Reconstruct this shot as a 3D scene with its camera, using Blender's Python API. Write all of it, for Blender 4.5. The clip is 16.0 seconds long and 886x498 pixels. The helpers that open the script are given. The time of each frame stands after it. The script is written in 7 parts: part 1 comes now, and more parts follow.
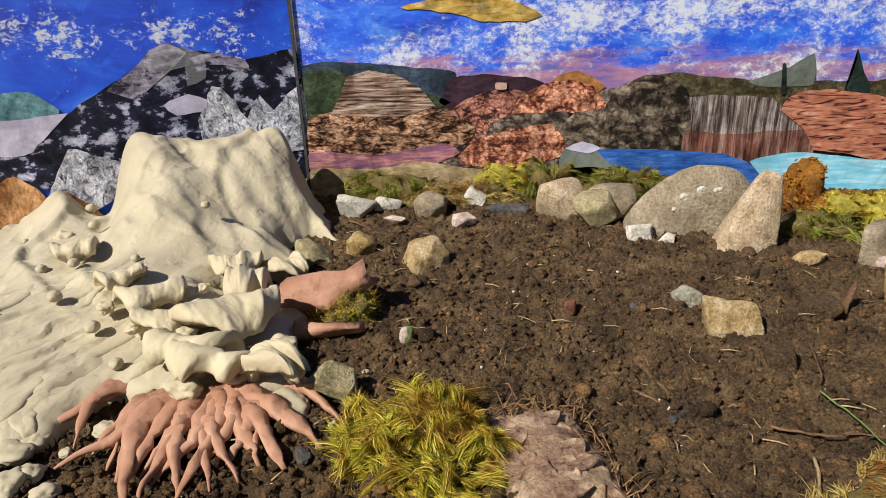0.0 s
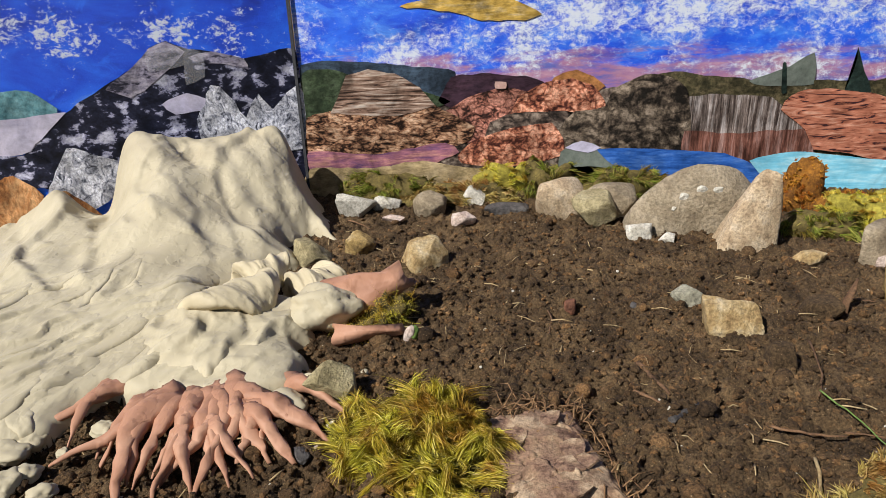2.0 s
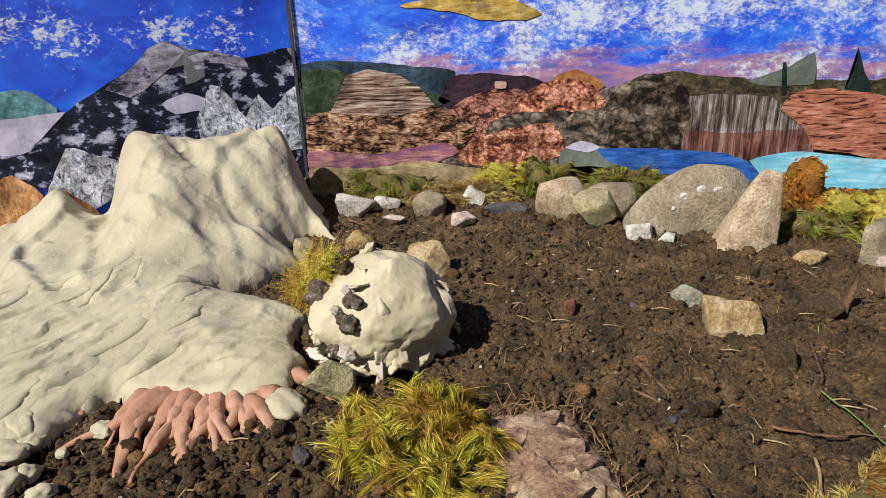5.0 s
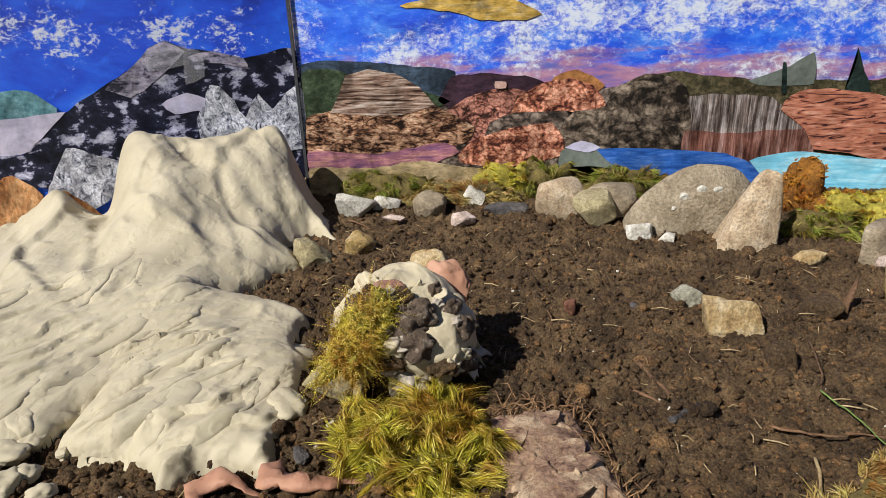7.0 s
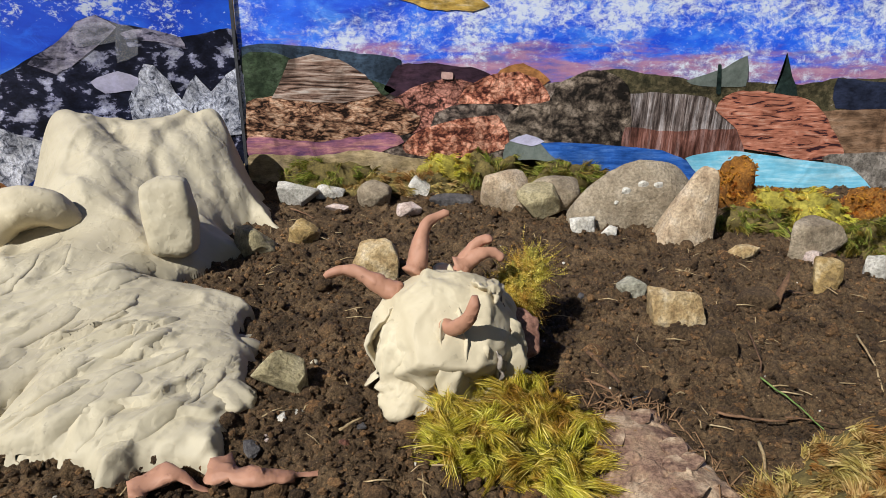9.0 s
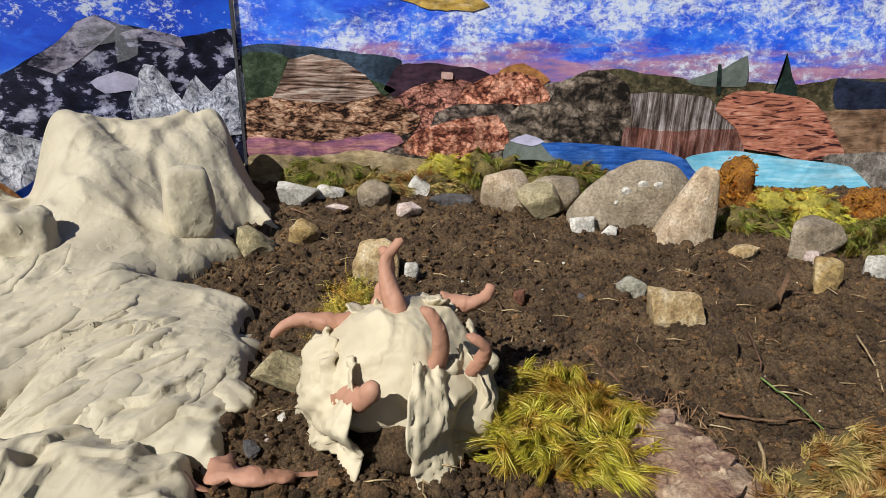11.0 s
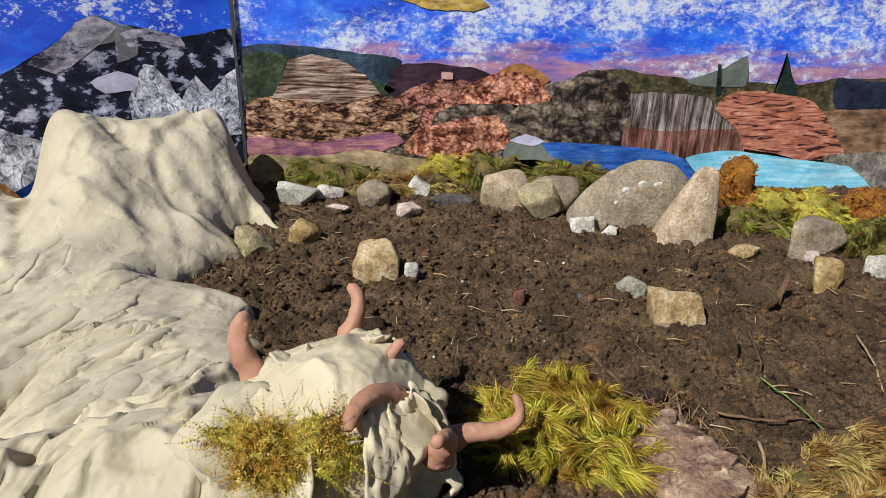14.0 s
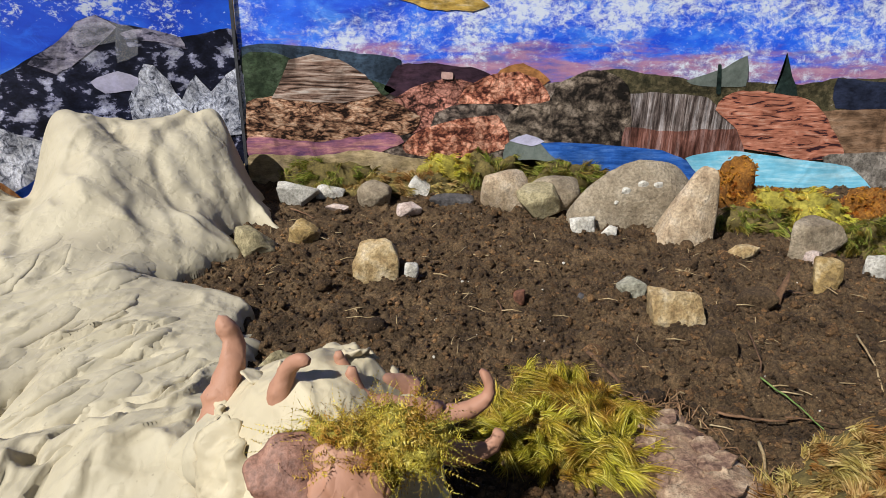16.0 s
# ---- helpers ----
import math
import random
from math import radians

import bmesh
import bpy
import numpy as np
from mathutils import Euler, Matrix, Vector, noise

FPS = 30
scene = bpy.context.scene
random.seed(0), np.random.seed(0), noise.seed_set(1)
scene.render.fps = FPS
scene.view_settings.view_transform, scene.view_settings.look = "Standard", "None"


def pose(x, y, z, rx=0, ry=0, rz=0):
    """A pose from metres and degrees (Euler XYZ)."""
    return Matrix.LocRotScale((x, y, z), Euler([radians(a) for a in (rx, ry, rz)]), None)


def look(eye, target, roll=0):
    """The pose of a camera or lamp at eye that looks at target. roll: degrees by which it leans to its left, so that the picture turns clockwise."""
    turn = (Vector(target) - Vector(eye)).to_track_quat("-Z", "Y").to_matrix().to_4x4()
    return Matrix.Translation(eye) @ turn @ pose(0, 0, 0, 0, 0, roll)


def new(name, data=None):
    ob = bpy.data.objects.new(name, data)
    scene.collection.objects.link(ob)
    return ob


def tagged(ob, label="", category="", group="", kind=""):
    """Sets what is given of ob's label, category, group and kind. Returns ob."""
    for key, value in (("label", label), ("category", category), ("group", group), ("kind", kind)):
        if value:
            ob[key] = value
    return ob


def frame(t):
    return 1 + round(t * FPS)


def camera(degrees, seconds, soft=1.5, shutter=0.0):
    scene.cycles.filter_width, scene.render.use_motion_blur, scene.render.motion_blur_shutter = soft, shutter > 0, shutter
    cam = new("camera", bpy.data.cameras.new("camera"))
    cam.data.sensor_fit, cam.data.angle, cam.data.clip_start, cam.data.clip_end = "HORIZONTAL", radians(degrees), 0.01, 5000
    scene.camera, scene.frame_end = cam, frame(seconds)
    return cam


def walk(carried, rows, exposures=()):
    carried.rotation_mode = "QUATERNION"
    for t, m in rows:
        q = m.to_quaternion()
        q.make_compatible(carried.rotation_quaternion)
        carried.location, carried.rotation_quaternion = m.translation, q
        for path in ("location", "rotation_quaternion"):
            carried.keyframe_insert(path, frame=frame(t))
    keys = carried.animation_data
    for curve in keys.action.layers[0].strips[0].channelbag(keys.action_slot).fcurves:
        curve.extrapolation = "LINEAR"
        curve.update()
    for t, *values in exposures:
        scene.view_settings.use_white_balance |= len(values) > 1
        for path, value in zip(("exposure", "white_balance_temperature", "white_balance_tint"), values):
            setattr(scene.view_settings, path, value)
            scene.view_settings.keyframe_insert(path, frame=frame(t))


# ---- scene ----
# camera: a phone on a support, nudged twice
cam = camera(66.8, 16.0, 0.85)
POSE_A0 = look((0.034, 0.0445, 0.317), (-0.1015, 1.8945, -0.4305), -2.25)
POSE_A = look((0.034, 0.047, 0.3155), (-0.0995, 1.8965, -0.433), -2.2)
POSE_B = look((0.02, 0.067, 0.304), (-0.035, 1.8945, -0.5085), 0.2)
POSE_C = look((0.0138, 0.0515, 0.3088), (0.0865, 1.8972, -0.4577), 0.93)
walk(cam, [(0, POSE_A0), (3.2, POSE_A), (7.4, POSE_A), (7.5, POSE_B), (8.4, POSE_B), (8.5, POSE_C), (16.0, POSE_C)],
     exposures=[(0, 0.32, 6480, 10), (1.0, 0.31, 6250, 10), (7.4, 0.31, 6180, 10), (7.5, 0.31, 6300, 10), (8.4, 0.31, 6300, 10), (8.5, 0.26, 5960, 10), (16.0, 0.26, 6000, 10)])

# daylight
SUN_FROM = Vector((-0.58, -0.56, 0.80)).normalized()
world = bpy.data.worlds.new("sky")
scene.world = world
world.use_nodes = True
wn = world.node_tree.nodes
sky = wn.new("ShaderNodeTexSky")
sky.sky_type, sky.sun_disc = "NISHITA", False
sky.sun_elevation = math.asin(SUN_FROM.z)
sky.sun_rotation = math.atan2(SUN_FROM.x, SUN_FROM.y)
wn["Background"].inputs["Strength"].default_value = 0.030
world.node_tree.links.new(sky.outputs[0], wn["Background"].inputs[0])
sun = new("sun", bpy.data.lights.new("sun", "SUN"))
sun.data.energy, sun.data.angle, sun.data.color = 5.0, radians(0.6), (1.0, 0.955, 0.88)
sun.matrix_world = look(SUN_FROM * 5, (0, 0, 0))

# ---- noise and mesh helpers ----
_rng = np.random.default_rng(7)
_TAB = _rng.random((256, 256))


def vn(x, y, s=0):
    """Smooth value noise, 0 to 1."""
    x, y = np.asarray(x, float) + 37.1 * s, np.asarray(y, float) + 11.7 * s
    i, j = np.floor(x).astype(int), np.floor(y).astype(int)
    u, v = x - i, y - j
    u, v = u * u * (3 - 2 * u), v * v * (3 - 2 * v)
    i0, i1, j0, j1 = i % 256, (i + 1) % 256, j % 256, (j + 1) % 256
    return (_TAB[i0, j0] * (1 - u) + _TAB[i1, j0] * u) * (1 - v) + (_TAB[i0, j1] * (1 - u) + _TAB[i1, j1] * u) * v


def fbm(x, y, s=0, octaves=4):
    total, amp = 0, 0.5
    for k in range(octaves):
        total = total + amp * (vn(x * 2 ** k, y * 2 ** k, s + k) - 0.5)
        amp *= 0.55
    return total


def mesh_object(name, verts, faces, material, parent=None, smooth=True):
    me = bpy.data.meshes.new(name)
    me.from_pydata([tuple(v) for v in verts], [], [tuple(f) for f in faces])
    if material:
        me.materials.append(material)
    if smooth:
        me.polygons.foreach_set("use_smooth", [True] * len(me.polygons))
    me.update()
    ob = new(name, me)
    if parent:
        ob.parent = parent
    return ob


def part(name, bm, material, parent, label="", smooth=True):
    me = bpy.data.meshes.new(name)
    bmesh.ops.recalc_face_normals(bm, faces=bm.faces[:])
    bm.to_mesh(me)
    bm.free()
    if material:
        me.materials.append(material)
    if smooth:
        me.polygons.foreach_set("use_smooth", [True] * len(me.polygons))
    ob = new(name, me)
    if parent:
        ob.parent = parent
    if label:
        tagged(ob, label)
    return ob


def tube(points, radii, n=10, squash=1.0):
    """A closed tube through points: verts and faces."""
    verts, faces = [], []
    pts = [Vector(p) for p in points]
    side = Vector((0.3, 0.2, 1)).normalized()
    for i, p in enumerate(pts):
        d = (pts[min(i + 1, len(pts) - 1)] - pts[max(i - 1, 0)]).normalized()
        a = (side - d * side.dot(d)).normalized()
        side = a
        b = d.cross(a)
        for k in range(n):
            w = 2 * math.pi * k / n
            verts.append(p + (a * math.cos(w) * squash + b * math.sin(w)) * radii[i])
    for i in range(len(pts) - 1):
        for k in range(n):
            faces.append((i * n + k, i * n + (k + 1) % n, (i + 1) * n + (k + 1) % n, (i + 1) * n + k))
    verts += [pts[0], pts[-1]]
    e = len(verts)
    last = (len(pts) - 1) * n
    for k in range(n):
        faces.append((e - 2, (k + 1) % n, k))
        faces.append((e - 1, last + k, last + (k + 1) % n))
    return verts, faces


# ---- materials ----
def shader(name, rough=0.6, metal=0.0, spec=0.4):
    m = bpy.data.materials.new(name)
    m.use_nodes = True
    b = m.node_tree.nodes["Principled BSDF"]
    b.inputs["Roughness"].default_value, b.inputs["Metallic"].default_value = rough, metal
    b.inputs["Specular IOR Level"].default_value = spec
    return m, m.node_tree.nodes, m.node_tree.links, b


def coords(n, l, scale=(1, 1, 1), kind="Object"):
    tc, mp = n.new("ShaderNodeTexCoord"), n.new("ShaderNodeMapping")
    mp.inputs["Scale"].default_value = scale
    l.new(tc.outputs[kind], mp.inputs[0])
    return mp.outputs[0]


def noise_node(n, l, vec, scale, detail=5, rough=0.6, distort=0.0):
    t = n.new("ShaderNodeTexNoise")
    t.inputs["Scale"].default_value, t.inputs["Detail"].default_value = scale, detail
    t.inputs["Roughness"].default_value, t.inputs["Distortion"].default_value = rough, distort
    l.new(vec, t.inputs["Vector"])
    return t.outputs["Fac"]


def ramp(n, l, fac, stops, hard=False):
    r = n.new("ShaderNodeValToRGB")
    if hard:
        r.color_ramp.interpolation = "CONSTANT"
    e = r.color_ramp.elements
    while len(e) < len(stops):
        e.new(0.5)
    for k, (p, c) in enumerate(stops):
        e[k].position = p
        e[k].color = (*c, 1) if len(c) == 3 else c
    l.new(fac, r.inputs[0])
    return r.outputs[0]


def mix(n, l, fac, a, b, mode="MIX"):
    x = n.new("ShaderNodeMix")
    x.data_type, x.blend_type = "RGBA", mode
    for sock, v in ((x.inputs[0], fac), (x.inputs[6], a), (x.inputs[7], b)):
        if isinstance(v, (int, float)):
            sock.default_value = v
        elif isinstance(v, tuple):
            sock.default_value = (*v, 1)
        else:
            l.new(v, sock)
    return x.outputs[2]


def bump(n, l, b, height, strength, dist):
    x = n.new("ShaderNodeBump")
    x.inputs["Strength"].default_value, x.inputs["Distance"].default_value = strength, dist
    l.new(height, x.inputs["Height"])
    l.new(x.outputs[0], b.inputs["Normal"])


def grey(v):
    return (v, v, v)


def speckled(name, stops, scale, fine, rough=0.8, relief=0.5, dist=0.002, stretch=(1, 1, 1), per="", spec=0.3):
    """Stone, soil, clay: a ramp over coarse noise, darkened by fine noise, with relief."""
    m, n, l, b = shader(name, rough, 0, spec)
    v = coords(n, l, stretch)
    f = noise_node(n, l, v, scale, 6, 0.65)
    col = ramp(n, l, f, stops)
    g = noise_node(n, l, v, fine, 4, 0.7)
    col = mix(n, l, 0.7, col, ramp(n, l, g, [(0.34, grey(0.35)), (0.6, grey(1.1))]), "MULTIPLY")
    if per:
        src = n.new("ShaderNodeObjectInfo" if per == "object" else "ShaderNodeNewGeometry")
        r = src.outputs["Random" if per == "object" else "Random Per Island"]
        col = mix(n, l, 0.8, col, ramp(n, l, r, [(0, grey(0.6)), (1, grey(1.0))]), "MULTIPLY")
    l.new(col, b.inputs["Base Color"])
    bump(n, l, b, g, relief, dist)
    return m



def soil_material(name, per=""):
    """Damp potting soil: dark and rusty patches, brown grains and rare pale specks."""
    m, n, l, b = shader(name, 0.95, 0, 0.25)
    v = coords(n, l)
    col = ramp(n, l, noise_node(n, l, v, 24, 6, 0.65), [(0.28, (0.036, 0.022, 0.011)), (0.48, (0.105, 0.065, 0.031)), (0.62, (0.162, 0.102, 0.049)), (0.78, (0.27, 0.174, 0.087))])
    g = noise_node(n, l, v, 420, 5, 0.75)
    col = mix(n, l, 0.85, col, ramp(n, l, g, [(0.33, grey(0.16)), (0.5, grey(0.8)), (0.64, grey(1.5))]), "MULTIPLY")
    if per:
        geo = n.new("ShaderNodeNewGeometry")
        col = mix(n, l, 0.9, col, ramp(n, l, geo.outputs["Random Per Island"], [(0, (0.58, 0.55, 0.54)), (0.7, (1.12, 1.04, 0.98)), (1, (1.9, 1.6, 1.3))]), "MULTIPLY")
    fleck = ramp(n, l, noise_node(n, l, v, 620, 2, 0.5), [(0.70, grey(0)), (0.735, grey(0.8))])
    col = mix(n, l, fleck, col, (0.42, 0.29, 0.16))
    l.new(col, b.inputs["Base Color"])
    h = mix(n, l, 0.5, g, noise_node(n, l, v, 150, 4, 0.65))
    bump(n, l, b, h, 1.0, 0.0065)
    return m


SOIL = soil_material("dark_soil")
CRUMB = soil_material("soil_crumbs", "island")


def clay_material(name, dark, mid, light, turn=0.7, relief=1.0):
    """Smeared clay: soft tone changes, grit, and torn lips where one stroke overlaps the next."""
    m, n, l, b = shader(name, 0.62, 0, 0.3)
    v = coords(n, l)
    col = ramp(n, l, noise_node(n, l, v, 14, 5, 0.55, 0.6), [(0.3, dark), (0.5, mid), (0.72, light)])
    grit = ramp(n, l, noise_node(n, l, v, 230, 3, 0.5), [(0.25, grey(0.55)), (0.31, grey(1.0))])
    col = mix(n, l, 0.6, col, grit, "MULTIPLY")
    tc, mp = n.new("ShaderNodeTexCoord"), n.new("ShaderNodeMapping")
    mp.inputs["Rotation"].default_value = (0, 0, turn)
    mp.inputs["Scale"].default_value = (1.0, 0.42, 0.8)
    l.new(tc.outputs["Object"], mp.inputs[0])
    height = None
    for scale, steps, share in ((16, 6.0, 1.0), (38, 4.0, 0.45)):
        f = noise_node(n, l, mp.outputs[0], scale, 3, 0.45, 0.7)
        k = n.new("ShaderNodeMath")
        k.operation = "MULTIPLY"
        k.inputs[1].default_value = steps
        l.new(f, k.inputs[0])
        saw = n.new("ShaderNodeMath")
        saw.operation = "FRACT"
        l.new(k.outputs[0], saw.inputs[0])
        where = ramp(n, l, noise_node(n, l, v, scale * 1.3, 2), [(0.47, grey(0)), (0.58, grey(1))])
        h = n.new("ShaderNodeMath")
        h.operation = "MULTIPLY"
        l.new(saw.outputs[0], h.inputs[0])
        l.new(where, h.inputs[1])
        g = n.new("ShaderNodeMath")
        g.operation = "MULTIPLY_ADD"
        g.inputs[1].default_value = share
        l.new(h.outputs[0], g.inputs[0])
        if height is None:
            low = n.new("ShaderNodeMath")
            low.operation = "MULTIPLY"
            low.inputs[1].default_value = 0.35
            l.new(noise_node(n, l, mp.outputs[0], 60, 6, 0.5, 0.5), low.inputs[0])
            l.new(low.outputs[0], g.inputs[2])
        else:
            l.new(height, g.inputs[2])
        height = g.outputs[0]
    l.new(col, b.inputs["Base Color"])
    bump(n, l, b, height, 0.55 * relief, 0.0045)
    return m


CLAY = clay_material("grey_cream_clay", (0.38, 0.325, 0.220), (0.428, 0.37, 0.251), (0.48, 0.419, 0.290), relief=0.6)
CLAY_BODY = clay_material("creased_cream_clay", (0.41, 0.345, 0.225), (0.50, 0.425, 0.280), (0.58, 0.505, 0.345), relief=0.6)
PINK = clay_material("terracotta_clay", (0.27, 0.125, 0.072), (0.385, 0.198, 0.122), (0.48, 0.275, 0.18), relief=0.8)
DIRTY = clay_material("soiled_clay", (0.06, 0.045, 0.035), (0.40, 0.34, 0.27), (0.66, 0.60, 0.50))

CRUST = speckled("caked_soil", [(0.3, (0.05, 0.034, 0.022)), (0.55, (0.14, 0.10, 0.07)), (0.7, (0.42, 0.36, 0.28))], 90, 420, 0.95, 0.9, 0.003)
STONE = {
    "tan": speckled("tan_stone", [(0.3, (0.20, 0.115, 0.045)), (0.46, (0.42, 0.29, 0.13)), (0.56, (0.52, 0.39, 0.21)), (0.7, (0.64, 0.53, 0.36))], 55, 300, 0.8, 0.8, 0.004),
    "sand": speckled("sandy_stone", [(0.3, (0.30, 0.20, 0.115)), (0.5, (0.54, 0.405, 0.255)), (0.7, (0.66, 0.545, 0.40))], 45, 300, 0.8, 0.8, 0.004),
    "ochre": speckled("ochre_stone", [(0.3, (0.12, 0.08, 0.04)), (0.5, (0.42, 0.28, 0.10)), (0.7, (0.60, 0.48, 0.28))], 60, 300, 0.8, 0.8, 0.004),
    "olive": speckled("olive_stone", [(0.3, (0.17, 0.135, 0.065)), (0.5, (0.38, 0.315, 0.17)), (0.7, (0.54, 0.46, 0.29))], 40, 300, 0.8, 0.8, 0.004),
    "pale": speckled("pale_stone", [(0.3, (0.34, 0.31, 0.25)), (0.5, (0.54, 0.50, 0.42)), (0.7, (0.66, 0.62, 0.54))], 50, 300, 0.8, 0.8, 0.004),
    "white": speckled("white_stone", [(0.3, (0.45, 0.40, 0.31)), (0.5, (0.68, 0.63, 0.53)), (0.7, (0.78, 0.74, 0.66))], 60, 300, 0.75, 0.8, 0.004),
    "pink": speckled("pinkish_stone", [(0.3, (0.45, 0.33, 0.26)), (0.5, (0.64, 0.50, 0.42)), (0.7, (0.74, 0.64, 0.56))], 60, 300, 0.75, 0.8, 0.004),
    "grey": speckled("grey_stone", [(0.3, (0.17, 0.125, 0.078)), (0.5, (0.31, 0.245, 0.16)), (0.7, (0.43, 0.355, 0.25))], 30, 260, 0.85, 0.8, 0.004),
    "blue": speckled("blue_grey_stone", [(0.3, (0.24, 0.22, 0.15)), (0.5, (0.39, 0.365, 0.27)), (0.7, (0.52, 0.49, 0.38))], 50, 300, 0.8, 0.8, 0.004),
    "dark": speckled("dark_stone", [(0.3, (0.035, 0.032, 0.03)), (0.5, (0.09, 0.08, 0.075)), (0.7, (0.16, 0.145, 0.13))], 40, 300, 0.6, 0.8, 0.004),
    "red": speckled("red_brown_stone", [(0.3, (0.10, 0.04, 0.025)), (0.7, (0.26, 0.11, 0.06))], 70, 300, 0.7, 0.8, 0.004),
    "clod": SOIL,
}
BARK = speckled("flaky_bark", [(0.36, (0.11, 0.055, 0.034)), (0.46, (0.25, 0.150, 0.098)), (0.54, (0.31, 0.20, 0.122)), (0.62, (0.45, 0.325, 0.21))], 45, 380, 0.85, 0.8, 0.002)
WOOD = speckled("brown_twig", [(0.3, (0.085, 0.042, 0.02)), (0.7, (0.26, 0.145, 0.075))], 80, 400, 0.85, 0.5, 0.001, per="object")
STRAW = speckled("dry_straw", [(0.3, (0.35, 0.23, 0.10)), (0.7, (0.58, 0.44, 0.24))], 80, 400, 0.8, 0.3, 0.001, per="island")
FIBRE = speckled("red_brown_fibre", [(0.3, (0.14, 0.065, 0.03)), (0.7, (0.42, 0.25, 0.12))], 80, 400, 0.85, 0.3, 0.001, per="island")
GRASS = speckled("green_grass", [(0.3, (0.09, 0.16, 0.03)), (0.7, (0.19, 0.28, 0.07))], 60, 300, 0.5, 0.2, 0.001)
PETAL = speckled("brown_leaf", [(0.3, (0.16, 0.075, 0.05)), (0.7, (0.36, 0.19, 0.13))], 50, 300, 0.55, 0.4, 0.002)


def moss_material(name, stops, rough=0.6, patch=(0.6, 0.38, 0.22)):
    m, n, l, b = shader(name, rough, 0, 0.3)
    geo = n.new("ShaderNodeNewGeometry")
    c = ramp(n, l, geo.outputs["Random Per Island"], stops)
    f = noise_node(n, l, coords(n, l), 40, 3, 0.6)
    c = mix(n, l, 1.0, c, ramp(n, l, f, [(0.38, patch), (0.50, (0.98, 0.9, 0.8)), (0.62, (0.98, 1.05, 0.75))]), "MULTIPLY")
    l.new(c, b.inputs["Base Color"])
    tr = n.new("ShaderNodeBsdfTranslucent")
    l.new(c, tr.inputs[0])
    ms = n.new("ShaderNodeMixShader")
    ms.inputs[0].default_value = 0.3
    l.new(b.outputs[0], ms.inputs[1])
    l.new(tr.outputs[0], ms.inputs[2])
    l.new(ms.outputs[0], n["Material Output"].inputs[0])
    return m


MOSS = moss_material("golden_green_moss", [(0, (0.13, 0.11, 0.010)), (0.3, (0.32, 0.265, 0.017)), (0.7, (0.55, 0.45, 0.038)), (1, (0.78, 0.67, 0.22))])
MOSS_GOLD = moss_material("golden_sheet_moss", [(0, (0.24, 0.15, 0.02)), (0.35, (0.50, 0.38, 0.04)), (0.7, (0.70, 0.56, 0.09)), (1, (0.84, 0.72, 0.26))])
PEAT_GREEN = speckled("moss_green_underside", [(0.3, (0.07, 0.06, 0.012)), (0.7, (0.26, 0.22, 0.04))], 80, 350, 0.95, 0.9, 0.004)
MOSS_DEEP = moss_material("dark_green_moss", [(0, (0.08, 0.11, 0.015)), (0.5, (0.22, 0.27, 0.035)), (1, (0.42, 0.36, 0.10))])
MOSS_DRY = moss_material("straw_coloured_moss", [(0, (0.18, 0.105, 0.03)), (0.5, (0.40, 0.29, 0.09)), (1, (0.60, 0.47, 0.22))])
LICHEN = moss_material("yellow_green_lichen", [(0, (0.40, 0.36, 0.03)), (0.5, (0.66, 0.58, 0.07)), (1, (0.80, 0.72, 0.18))])
ORANGE = moss_material("orange_moss", [(0, (0.22, 0.075, 0.01)), (0.5, (0.50, 0.22, 0.02)), (1, (0.68, 0.36, 0.06))])
PEAT_YELLOW = speckled("lichen_underside", [(0.3, (0.18, 0.15, 0.02)), (0.7, (0.45, 0.38, 0.06))], 70, 300, 0.95, 0.9, 0.003)
PEAT_ORANGE = speckled("orange_moss_underside", [(0.3, (0.10, 0.035, 0.008)), (0.7, (0.38, 0.16, 0.02))], 90, 350, 0.95, 0.9, 0.004)
PEAT = speckled("moss_underside", [(0.3, (0.05, 0.038, 0.012)), (0.7, (0.20, 0.15, 0.045))], 50, 300, 0.95, 0.8, 0.002)


